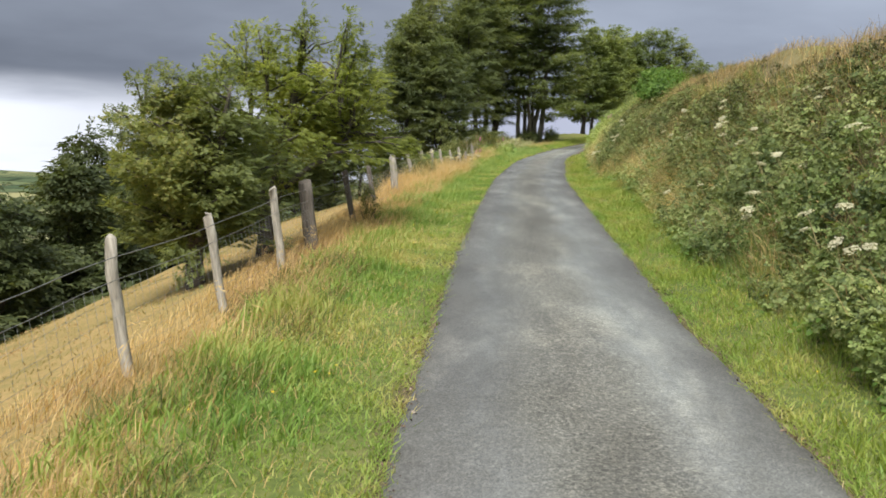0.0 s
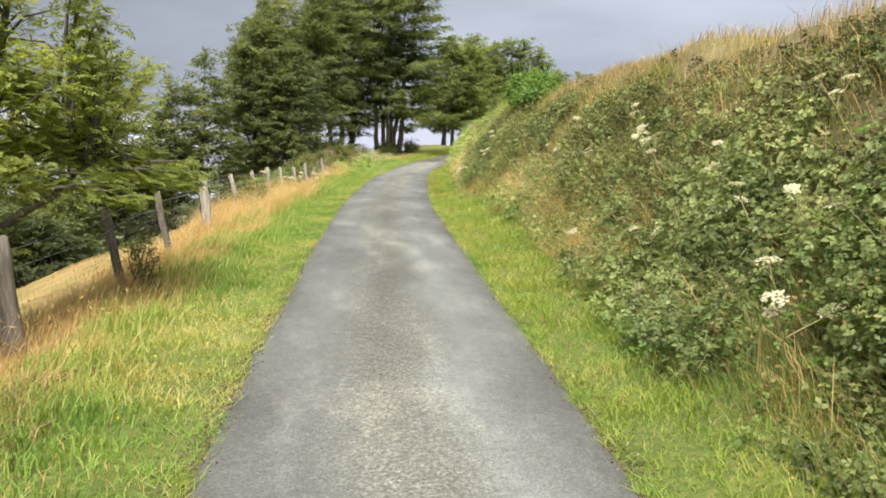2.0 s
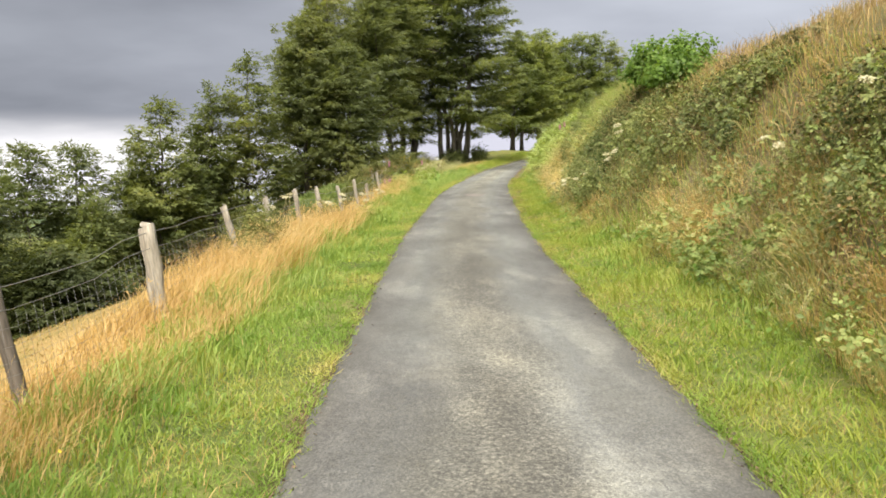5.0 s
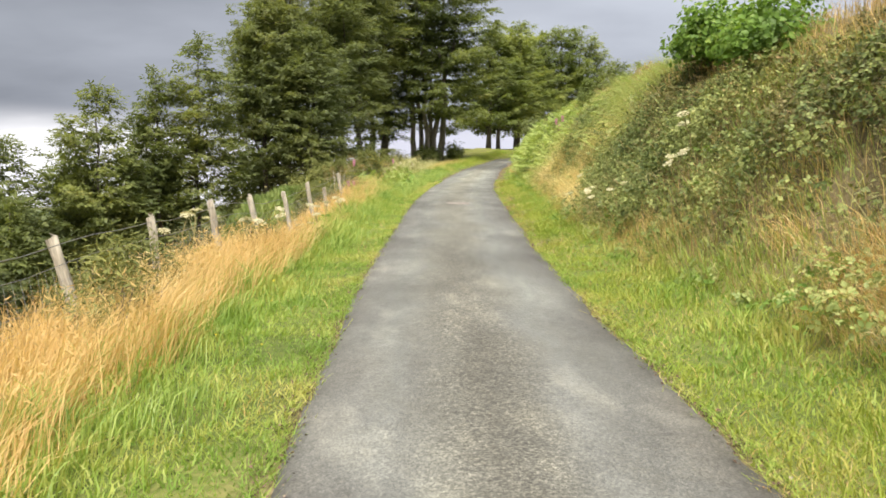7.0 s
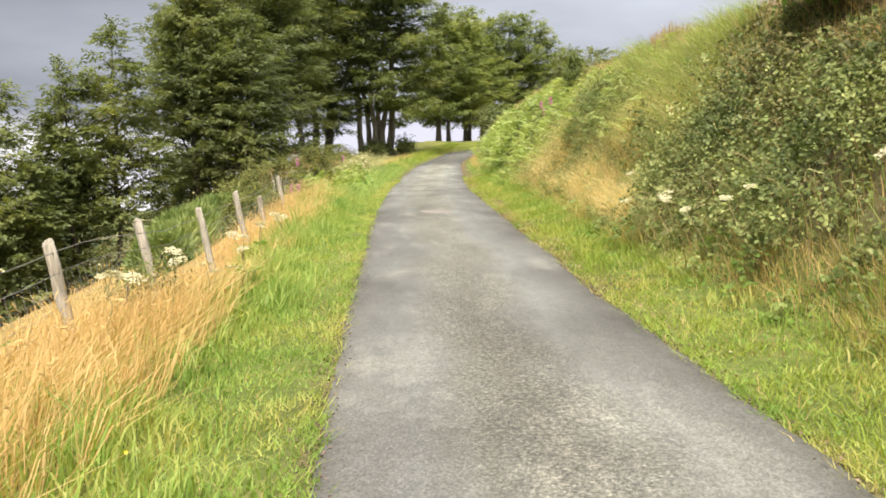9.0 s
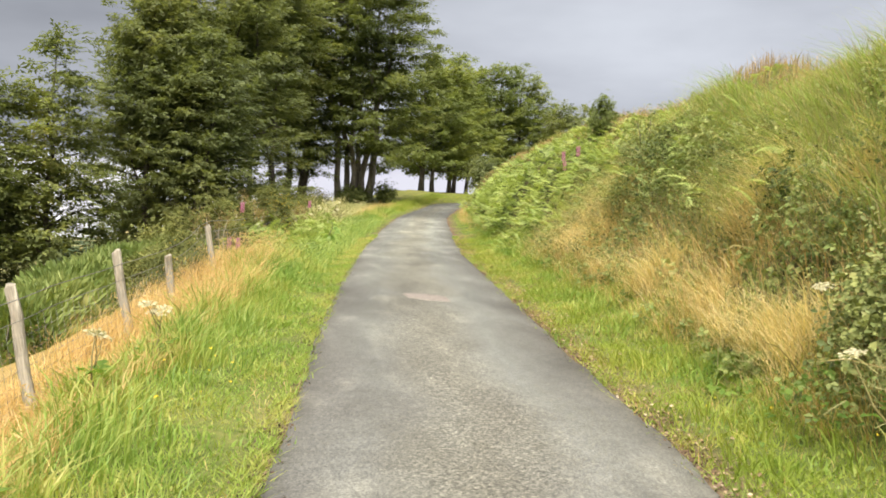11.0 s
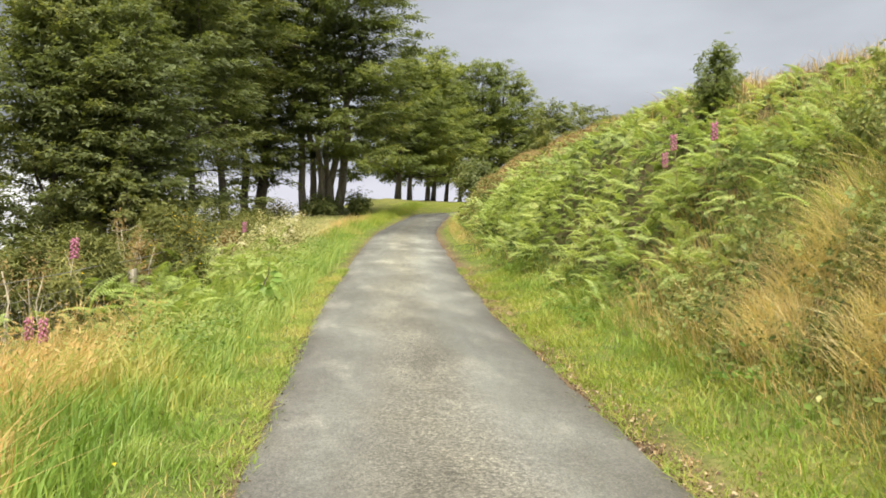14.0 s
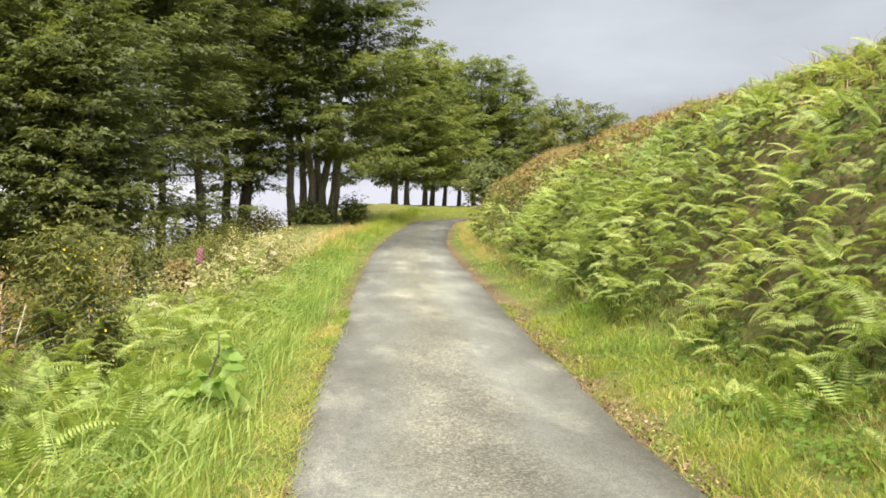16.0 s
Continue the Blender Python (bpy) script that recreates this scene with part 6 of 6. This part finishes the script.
# ---- shrubs and wayside plants ----
def shrub(name, label, at, height, radius, leaves, seed, category="bush", n_clump=60, leaf=0.06, per=80, spread=0.13, group="", template=(LEAF_V, LEAF_F), flowers=0, stems=7, sink=0.1):
    """Rounded bush: a few stems from the foot and a crown of clumped leaves."""
    rng = np.random.default_rng(seed)
    x, y = at
    foot = np.array([x, y, float(land(x, y))])
    bush = thing(name, label, category, foot, group)
    c = crown_clumps(rng, n_clump, (0, 0, height * 0.52), (radius, radius, height * 0.5), 0.4, sink)
    pieces = [bough(rng, (rng.normal(0, 0.06), rng.normal(0, 0.06), -0.1), c[rng.integers(len(c))], 0.018, 0.005, 0.05) for k in range(stems)]
    V, F = join(pieces)
    tagged(part("stemwork", quads_to_mesh("stemwork", V, F, M_BARK), bush), kind="stuff")
    which = np.repeat(np.arange(n_clump), per)
    n = len(which)
    off = rng.normal(size=(n, 3)) * spread * rng.uniform(0.6, 1.4, n_clump)[which][:, None]
    P = c[which] + off
    face = (P - np.array([0, 0, height * 0.35])) * np.array([0.8, 0.8, 0.6]) / max(radius, height * 0.5) + np.array([0, 0, 0.5]) + rng.normal(0, 0.5, (n, 3))
    V, F = stamp(template[0], template[1], P, frames_from(face, rng), leaf * rng.uniform(0.6, 1.4, n))
    part("crown", mesh_arrays("crown", V, F, leaves), bush)
    if flowers:
        pick = rng.integers(0, n, flowers)
        pick = pick[np.argsort(np.linalg.norm(P[pick] - np.array([0.1, -0.4, height * 0.5]), axis=1))[: flowers // 2]]
        Q = P[pick] + face[pick] * 0.05
        V, F = stamp(LEAF_V, LEAF_F, Q, frames_from(rng.normal(size=(len(Q), 3)), rng), rng.uniform(0.018, 0.034, len(Q)))
        tagged(part("blossom", mesh_arrays("blossom", V, F, M_YELLOW), bush, "small bright yellow flowers"), kind="stuff")
    return bush


SPINE_V = [(0, 0.10, 0), (0, -0.10, 0), (1, 0, 0.05)]
SPINE_F = [(0, 1, 2)]


def build_shrubs():
    # gorse by the fence
    for k, (y, u, h, r, fl) in enumerate(((50.6, -4.2, 1.25, 0.42, 20), (51.6, -4.0, 1.4, 0.4, 20), (52.7, -4.3, 1.5, 0.45, 20), (51.0, -5.0, 1.45, 0.5, 0), (53.4, -4.9, 1.65, 0.5, 0), (54.7, -3.65, 1.7, 0.5, 900), (56.3, -4.4, 1.6, 0.5, 60), (58.2, -4.4, 1.7, 0.5, 60), (60.2, -4.3, 1.7, 0.55, 60), (62.0, -3.9, 1.6, 0.6, 60), (66.5, -4.2, 1.5, 0.9, 60), (49.2, -4.6, 0.8, 0.5, 60), (46.3, -4.5, 0.75, 0.45, 40), (47.8, -4.4, 0.8, 0.45, 40))):
        shrub("gorse_bush", "olive-green gorse bush dotted with yellow flowers beside the fence", (float(lane_x(y)) + u, y), h, r, M_GORSE, 700 + k, "bush", 34, 0.09, 240, 0.10, "gorse along the fence", (SPINE_V, SPINE_F), fl)
    for k, (y, u, h) in enumerate(((53.8, -4.0, 1.35), (58.6, -3.6, 1.1))):
        shrub("dead_dock", "rusty brown seeding dock among the gorse", (float(lane_x(y)) + u, y), h, 0.2, M_SORREL, 1080 + k, "weed", 26, 0.05, 60, 0.07)
    for k in range(3):
        y = 51.4 + 1.6 * k
        shrub("scrub_mound", "low rounded dark green scrub behind the fence", (float(lane_x(y)) - 5.5, y), 1.15, 0.95, M_GORSE, 720 + k, "bush", 60, 0.07, 70, 0.16, "low scrub behind the fence")
    # seeding herbs standing in pale mounds above the verge
    for k, (y, u, h, r) in enumerate(((58.6, -3.3, 0.9, 0.45), (60.0, -3.7, 1.05, 0.5), (61.4, -3.2, 0.95, 0.5), (62.6, -3.8, 1.2, 0.55), (64.0, -3.3, 1.1, 0.55), (65.4, -3.9, 1.25, 0.6), (66.8, -3.4, 1.15, 0.55), (68.6, -3.8, 1.2, 0.6), (70.4, -3.5, 1.05, 0.55))):
        shrub("meadowsweet_clump", "mound of pale seeding meadowsweet beside the lane", (float(lane_x(y)) + u, y), h, r, M_PALEHERB, 1120 + k, "wild flower", 40, 0.05, 60, 0.085, "meadowsweet beside the lane")
    # dark bramble bush below the bank's crest
    for k, (x, y, h, r) in enumerate(((9.3, 46.0, 0.5, 0.45), (9.6, 46.9, 0.42, 0.4), (9.0, 45.0, 0.4, 0.36), (9.15, 44.1, 0.36, 0.34))):
        shrub("bramble_bush", "dark green bramble bush hanging below the bank's crest", (x, y), h, r, M_BRAMBLE, 1140 + k, "bush", 36, 0.055, 46, 0.10, "brambles below the crest", (TWIG_V, TWIG_F))
    # bright bush and sapling on the bank's top
    shrub("elder_bush", "bright green leafy elder bush on top of the bank", (8.45, 34.6), 6.0 - float(land(8.45, 34.6)), 1.05, M_ELDER, 740, "bush", 110, 0.10, 52, 0.12)
    shrub("elder_bush", "spreading bright green elder shoots on the bank's shoulder", (7.85, 31.6), 5.15 - float(land(7.85, 31.6)), 0.85, M_ELDER, 741, "bush", 70, 0.10, 46, 0.12)
    shrub("sapling", "young grey-green sapling on the bank's crest", (11.0, 52.3), 6.95 - float(land(11.0, 52.3)), 0.28, M_OLIVE, 742, "sapling", 48, 0.11, 24, 0.085, template=(PLUME_V, PLUME_F))
    shrub("holly_bush", "square dark hedge bush at the end of the bank", (16.6, 86.0), 2.4, 1.1, M_DARKLEAF, 743, "bush", 70, 0.16, 40, 0.22)
    # undergrowth at the feet of the wood
    rng = np.random.default_rng(75)
    for k in range(26):
        y = 60 + 1.4 * k + rng.uniform(-0.5, 0.5)
        x = float(lane_x(y)) - rng.uniform(8.5, 13.5) + 0.05 * max(0, y - 80)
        if y > 92:
            continue
        shrub("undergrowth_bush", "dark tangled shrub under the wood's edge", (x, y), rng.uniform(0.8, 1.7), rng.uniform(0.9, 1.4), M_DULL, 760 + k, "bush", 40, 0.11, 36, 0.26, "undergrowth at the wood's edge")
    for k, (x, y, h, r) in enumerate(((8.7, 96.2, 0.8, 0.6), (9.6, 96.1, 0.9, 0.65), (11.6, 96.6, 1.4, 0.7), (5.0, 95.4, 1.3, 1.0))):
        shrub("trunk_suckers", "leafy shoots crowding the feet of the beeches", (x, y), h, r, M_BEECH, 800 + k, "bush", 46, 0.15, 36, 0.24, "shoots below the beeches")


build_shrubs()


def build_hedge():
    """Long clipped hedge with a rounded end, running along the pasture behind the fence."""
    rng = np.random.default_rng(77)
    foot = np.array([-1.3, 43.8, float(land(-1.3, 43.8))])
    hedge = thing("clipped_hedge", "low rounded clipped green hedge behind the fence", "hedge", foot)
    n = 26000
    t = rng.random(n)
    y = 43.9 + 7.6 * t
    th = rng.uniform(-0.15, math.pi + 0.15, n)
    end = np.sqrt(np.clip(1 - ((0.09 - t) / 0.09) ** 2, 0, 1)) * (t < 0.09) + (t >= 0.09)
    r = (0.82 + 0.22 * (value_noise(y * 1.0, th, 0.7, 61) - 0.5)) * end * rng.uniform(0.8, 1.03, n)
    x = lane_x(y) - 5.85 + 0.35 * t + r * np.cos(th)
    xm = lane_x(y) - 5.85 + 0.35 * t
    z = land(xm, y) - 0.12 + r * np.sin(th) * 1.18 + (xm - x) * 0.1
    P = np.stack([x, y, z], 1) - foot
    out = np.stack([np.cos(th), -0.25 - 1.0 * (t < 0.06), np.sin(th) + 0.3], 1) + rng.normal(0, 0.5, (n, 3))
    V, F = stamp([(0, 0.12, 0), (0, -0.12, 0), (1, 0, 0.0)], SPINE_F, P, np.stack([out / np.linalg.norm(out, axis=1, keepdims=True), *[np.cross(out, rng.normal(size=(n, 3))) * 0.6 for k in range(2)]], 2), rng.uniform(0.10, 0.2, n))
    part("foliage", mesh_arrays("foliage", V, F, M_HERB), hedge)
    pieces = [bough(rng, (float(lane_x(43.9 + 7.6 * k / 11)) - 5.85 - foot[0] + 0.03 * k, 0.15 + 7.2 * k / 11, float(land(float(lane_x(43.9 + 7.6 * k / 11)) - 5.85, 43.9 + 7.6 * k / 11)) - foot[2] - 0.1), (float(lane_x(43.9 + 7.6 * k / 11)) - 5.7 - foot[0] + 0.03 * k, 0.2 + 7.2 * k / 11, float(land(float(lane_x(43.9 + 7.6 * k / 11)) - 5.85, 43.9 + 7.6 * k / 11)) - foot[2] + 0.6), 0.03, 0.008, 0.05) for k in range(12)]
    V, F = join(pieces)
    tagged(part("stemwork", quads_to_mesh("stemwork", V, F, M_BARK), hedge), kind="stuff")


build_hedge()


def umbel_plant(at, height, seed, heads, base=0.0, out=(0.05, 0.0), label="hogweed with flat white flower heads"):
    """Hogweed: ribbed hollow stem, side stalks, flat umbels, broad lobed leaves."""
    rng = np.random.default_rng(seed)
    x, y = at
    foot = np.array([x, y, float(land(x, y)) + base])
    plant = thing("hogweed", label, "wild flower", foot, "hogweed along the lane")
    top = np.array([out[0] + rng.normal(0, 0.06), out[1] + rng.normal(0, 0.06), height])
    V, F = bough(rng, (0, 0, -0.05), top, 0.010, 0.005, 0.0)
    part("stem", quads_to_mesh("stem", V, F, M_STEM), plant)
    for k in range(heads):
        a = top * (1.0 if k == 0 else rng.uniform(0.45, 0.85))
        tip = top if k == 0 else a + np.array([rng.normal(0, 0.16), rng.normal(0, 0.16), rng.uniform(0.1, 0.28)])
        holder = plant
        if k:
            V, F = bough(rng, a, tip, 0.005, 0.003, 0.0)
            holder = part("side_stalk", quads_to_mesh("side_stalk", V, F, M_STEM), plant)
        n, r = 84, rng.uniform(0.05, 0.09)
        d = np.sqrt(rng.random(n)) * r
        th = rng.uniform(0, 6.283, n)
        tilt = np.array([out[0] * 1.1 + rng.normal(0, 0.2), -0.18 + rng.normal(0, 0.2), 0.95])
        tilt /= np.linalg.norm(tilt)
        ax = np.cross(tilt, [0.0, 1.0, 0.0]); ax /= np.linalg.norm(ax)
        ay = np.cross(tilt, ax)
        P = tip + (d * np.cos(th))[:, None] * ax + (d * np.sin(th))[:, None] * ay + (0.03 - 2.5 * d * d + rng.normal(0, 0.004, n))[:, None] * tilt
        V, F = stamp(LEAF_V, LEAF_F, P, frames_from(tilt[None] + rng.normal(0, 0.25, (n, 3)), rng), rng.uniform(0.02, 0.036, n))
        tagged(part("umbel", mesh_arrays("umbel", V, F, M_WHITE), holder, "flat head of small white florets"), kind="stuff")
    for k in range(4):
        a = rng.uniform(0, 6.283)
        P = np.array([[0.05 * math.cos(a), 0.05 * math.sin(a), rng.uniform(0.1, height * 0.5)]])
        X = np.array([math.cos(a), math.sin(a), 0.35]); Y = np.array([-math.sin(a), math.cos(a), 0]); Z = np.cross(X, Y)
        V, F = stamp(SPRAY_V, SPRAY_F, P, np.stack([X, Y, Z], 1)[None], np.array([rng.uniform(0.13, 0.2)]))
        part("leaf", mesh_arrays("leaf", V, F, M_ELDER), plant)
    return plant


def foxglove(x, y, z_top, seed):
    rng = np.random.default_rng(seed)
    g = float(land(x, y))
    h = max(0.7, z_top - g)
    plant = thing("foxglove", "foxglove with a spike of purple-pink bells", "wild flower", (x, y, g), "foxgloves")
    V, F = bough(rng, (0, 0, -0.05), (0.05, 0, h), 0.008, 0.003, 0.0)
    part("stem", quads_to_mesh("stem", V, F, M_STEM), plant)
    for k in range(26):
        t = k / 26
        a = k * 2.4
        c = np.array([0.03 + 0.014 * math.cos(a), 0.014 * math.sin(a), h - 0.05 - 0.21 * t])
        tip = c + np.array([0.03 * math.cos(a), 0.03 * math.sin(a), -0.025])
        V, F = tube([c, (c + tip) / 2, tip], [0.004, 0.009 + 0.003 * t, 0.012], 6)
        part("bell", quads_to_mesh("bell", V, F, M_PINK), plant)
    return plant


def fern(x, y, seed, size, fronds=8, mat=None, label="young bright green fern at the edge of the verge"):
    rng = np.random.default_rng(seed)
    plant = thing("fern", label, "fern", (x, y, float(land(x, y))), "ferns by the lane")
    for k in range(fronds):
        a = k * 6.283 / fronds + rng.normal(0, 0.25)
        X = np.array([math.cos(a), math.sin(a), rng.uniform(0.3, 0.9)]); X /= np.linalg.norm(X)
        Y = np.array([-math.sin(a), math.cos(a), 0]); Z = np.cross(X, Y)
        V, F = stamp(FROND_V, FROND_F, np.zeros((1, 3)), np.stack([X, Y, Z], 1)[None], np.array([size * rng.uniform(0.8, 1.15)]))
        part("frond", mesh_arrays("frond", V, F, mat or M_BRACKEN), plant)
    return plant


def dead_stalk(x, y, seed, h=0.9):
    rng = np.random.default_rng(seed)
    plant = thing("dock_stalk", "dead brown dock stalk standing in dry grass", "dead plant", (x, y, float(land(x, y))), "dead stalks")
    top = np.array([rng.normal(0.08, 0.05), rng.normal(0, 0.05), h])
    V, F = bough(rng, (0, 0, -0.05), top, 0.007, 0.003, 0.0)
    part("stem", quads_to_mesh("stem", V, F, M_BARK), plant)
    for k in range(5):
        a = top * rng.uniform(0.35, 0.8)
        V, F = bough(rng, a, a + np.array([rng.normal(0, 0.1), rng.normal(0, 0.1), rng.uniform(0.15, 0.3)]), 0.004, 0.002, 0.0)
        part("twig", quads_to_mesh("twig", V, F, M_BARK), plant)
    return plant


def dead_gorse(x, y, seed, h):
    """Bleached dead gorse: forking bare branches with a few rusty tufts left on them."""
    rng = np.random.default_rng(seed)
    plant = thing("dead_gorse", "bleached dead gorse with bare forking branches and rusty tufts", "bush", (x, y, float(land(x, y))), "dead gorse by the fence")
    for k in range(6):
        a = np.array([rng.normal(0, 0.07), rng.normal(0, 0.07), -0.05])
        b = np.array([rng.normal(0.05, 0.22), rng.normal(0, 0.2), h * rng.uniform(0.65, 1.0)])
        V, F = bough(rng, a, b, 0.014, 0.005, 0.0)
        limb = part("branch", quads_to_mesh("branch", V, F, M_BLEACHED), plant)
        for j in range(4):
            c = a + (b - a) * rng.uniform(0.4, 0.95)
            V, F = bough(rng, c, c + np.array([rng.normal(0, 0.13), rng.normal(0, 0.13), rng.uniform(0.08, 0.22)]), 0.006, 0.002, 0.0)
            part("twig", quads_to_mesh("twig", V, F, M_BLEACHED), limb)
        n = 70
        P = b + rng.normal(0, 0.055, (n, 3)) * np.array([1, 1, 1.8])
        V, F = stamp(LEAF_V, LEAF_F, P, frames_from(rng.normal(0, 1, (n, 3)), rng), rng.uniform(0.02, 0.045, n))
        tagged(part("tuft", mesh_arrays("tuft", V, F, M_SORREL), limb, "withered rusty tuft"), kind="stuff")
    return plant


def build_flowers():
    rng = np.random.default_rng(91)
    # hogweed on the bank, its foot among the brambles
    for k, (y, v, h) in enumerate(((8.0, 0.35, 0.75), (8.6, 0.7, 0.7), (9.2, 0.5, 0.8), (10.4, 0.25, 0.8), (10.9, 0.5, 0.8), (11.3, 0.9, 0.75), (12.4, 0.8, 0.8), (13.6, 1.1, 0.7), (14.2, 0.4, 0.75), (15.5, 1.0, 0.8), (16.8, 0.2, 0.5), (17.5, 1.2, 0.7), (19.5, 0.9, 0.7), (21.5, 1.2, 0.7), (24.0, 0.9, 0.7), (30.5, 0.6, 0.8), (31.2, 0.9, 0.8), (33.0, 0.3, 0.7), (33.7, 0.15, 0.7), (34.6, 0.2, 0.7), (35.6, 0.1, 0.7), (36.6, 0.4, 0.7), (9.8, 1.2, 0.8), (12.0, 1.5, 0.8), (18.4, 1.5, 0.8))):
        umbel_plant((float(lane_x(y) + toe(y)) + v, y), 0.75 * h, 900 + k, int(rng.integers(1, 4)), 0.0, (-0.34, -0.08))
    # hogweed in the left verge
    for k, (y, u, h) in enumerate(((32.6, -3.1, 0.75), (33.4, -2.9, 0.7), (34.2, -2.6, 0.5), (35.2, -2.5, 0.45), (37.8, -2.7, 0.55), (39.2, -2.6, 0.5), (30.9, -3.5, 1.0), (31.5, -3.6, 1.05), (56.8, -3.3, 0.8), (55.4, -3.7, 0.8), (60.4, -3.2, 0.9), (61.6, -3.0, 0.9), (62.6, -3.5, 1.0), (63.6, -3.1, 0.9), (64.8, -3.6, 1.1), (66.0, -3.3, 1.0), (67.5, -3.8, 1.1))):
        umbel_plant((float(lane_x(y)) + u, y), h, 940 + k, int(rng.integers(2, 5)))
    for k, (x, y, zt) in enumerate(((9.3, 49.6, 5.5), (9.35, 50.7, 5.48), (9.7, 51.6, 5.33), (2.03, 49.95, 4.08), (1.98, 48.6, 3.3), (1.8, 48.9, 3.2), (3.9, 58.5, 4.4))):
        foxglove(x, y, zt, 970 + k)
    for k, (x, y, h) in enumerate(((2.24, 54.2, 1.6), (2.0, 54.6, 1.3), (1.55, 52.0, 1.2), (1.75, 50.6, 1.15), (1.45, 50.2, 1.1), (1.2, 50.9, 1.2), (2.75, 56.8, 1.4))):
        dead_gorse(x, y, 1100 + k, h)
    # ferns
    for k, (y, u, s) in enumerate(((49.6, -2.5, 0.45), (50.4, -2.9, 0.5), (50.9, -2.3, 0.4), (51.6, -2.7, 0.5), (51.9, -2.1, 0.42), (52.4, -2.5, 0.5), (49.0, -3.1, 0.5), (54.0, -2.75, 0.5), (53.2, -3.2, 0.7), (53.8, -3.6, 0.8), (54.6, -3.3, 0.75), (55.4, -2.9, 0.7), (56.2, -3.3, 0.75), (57.0, -2.9, 0.7), (52.6, -3.7, 0.75), (57.8, -3.4, 0.8), (58.8, -3.0, 0.7), (52.9, -4.2, 0.8), (54.4, -4.3, 0.85), (59.8, -3.5, 0.8), (50.9, -3.3, 0.6), (51.4, -3.7, 0.65), (51.0, -4.1, 0.6), (50.2, -3.7, 0.55), (52.0, -3.4, 0.65), (52.3, -3.0, 0.6), (53.0, -2.8, 0.6), (49.6, -4.0, 0.55))):
        fern(float(lane_x(y)) + u, y, 1000 + k, s)
    for k, (y, u, s) in enumerate(((51.4, 2.45, 0.5), (51.0, 2.75, 0.55), (52.1, 2.3, 0.35), (50.2, 2.6, 0.4))):
        fern(float(lane_x(y)) + u, y, 1020 + k, s, 6)
    for k, (y, u) in enumerate(((27.6, -3.0), (27.9, -3.15), (27.3, -3.2), (28.4, -3.4), (33.8, -3.4), (35.0, -3.3), (13.2, 2.3), (49.8, -3.0))):
        dead_stalk(float(lane_x(y)) + u, y, 1040 + k, 0.55)
    # coarse weed against a post, leafy at the top
    y = 17.6
    shrub("thistle_clump", "ragged dark thistle clump in front of the fence", (float(lane_x(y)) - 3.3, y), 0.85, 0.2, M_GORSE, 1060, "weed", 24, 0.075, 40, 0.055, template=(SPINE_V, SPINE_F))
    for k, (y, u, h) in enumerate(((28.7, -3.75, 0.95), (27.5, -3.25, 0.8), (29.6, -3.6, 0.9))):
        shrub("gorse_seedling", "small olive gorse seedling in the dry grass", (float(lane_x(y)) + u, y), h, 0.42, M_GORSE, 1064 + k, "bush", 34, 0.08, 60, 0.09, template=(SPINE_V, SPINE_F))
    y = 34.5
    shrub("gorse_seedling", "small olive gorse seedling in the dry grass", (float(lane_x(y)) - 3.35, y), 0.6, 0.35, M_GORSE, 1062, "bush", 30, 0.08, 60, 0.09, template=(SPINE_V, SPINE_F))
    # broad-leaved dock and nettles near the end of the way
    y = 53.2
    shrub("dock_plant", "broad-leaved bright green dock at the verge's edge", (float(lane_x(y)) - 2.1, y), 0.38, 0.30, M_LUSH, 1063, "weed", 16, 0.17, 5, 0.07)
    # buttercups
    n = 260
    y = rng.uniform(5, 50, n)
    left = rng.random(n) < 0.5
    x = lane_x(y) + np.where(left, rng.uniform(-2.6, -1.6, n), rng.uniform(1.7, 2.5, n))
    keep = value_noise(x, y, 1.6, 71) > 0.52
    x, y = x[keep], y[keep]
    n = len(x)
    P = np.stack([x, y, land(x, y) + rng.uniform(0.12, 0.22, n)], 1)
    V, F = stamp(SPRAY_V, SPRAY_F, P, frames_from(np.array([[0, -0.3, 1.0]]) + rng.normal(0, 0.3, (n, 3)), rng), rng.uniform(0.016, 0.03, n))
    tagged(new("buttercups", mesh_arrays("buttercups", V, F, M_YELLOW)), "small yellow buttercups in the verge grass", "wild flower", kind="stuff")


build_flowers()
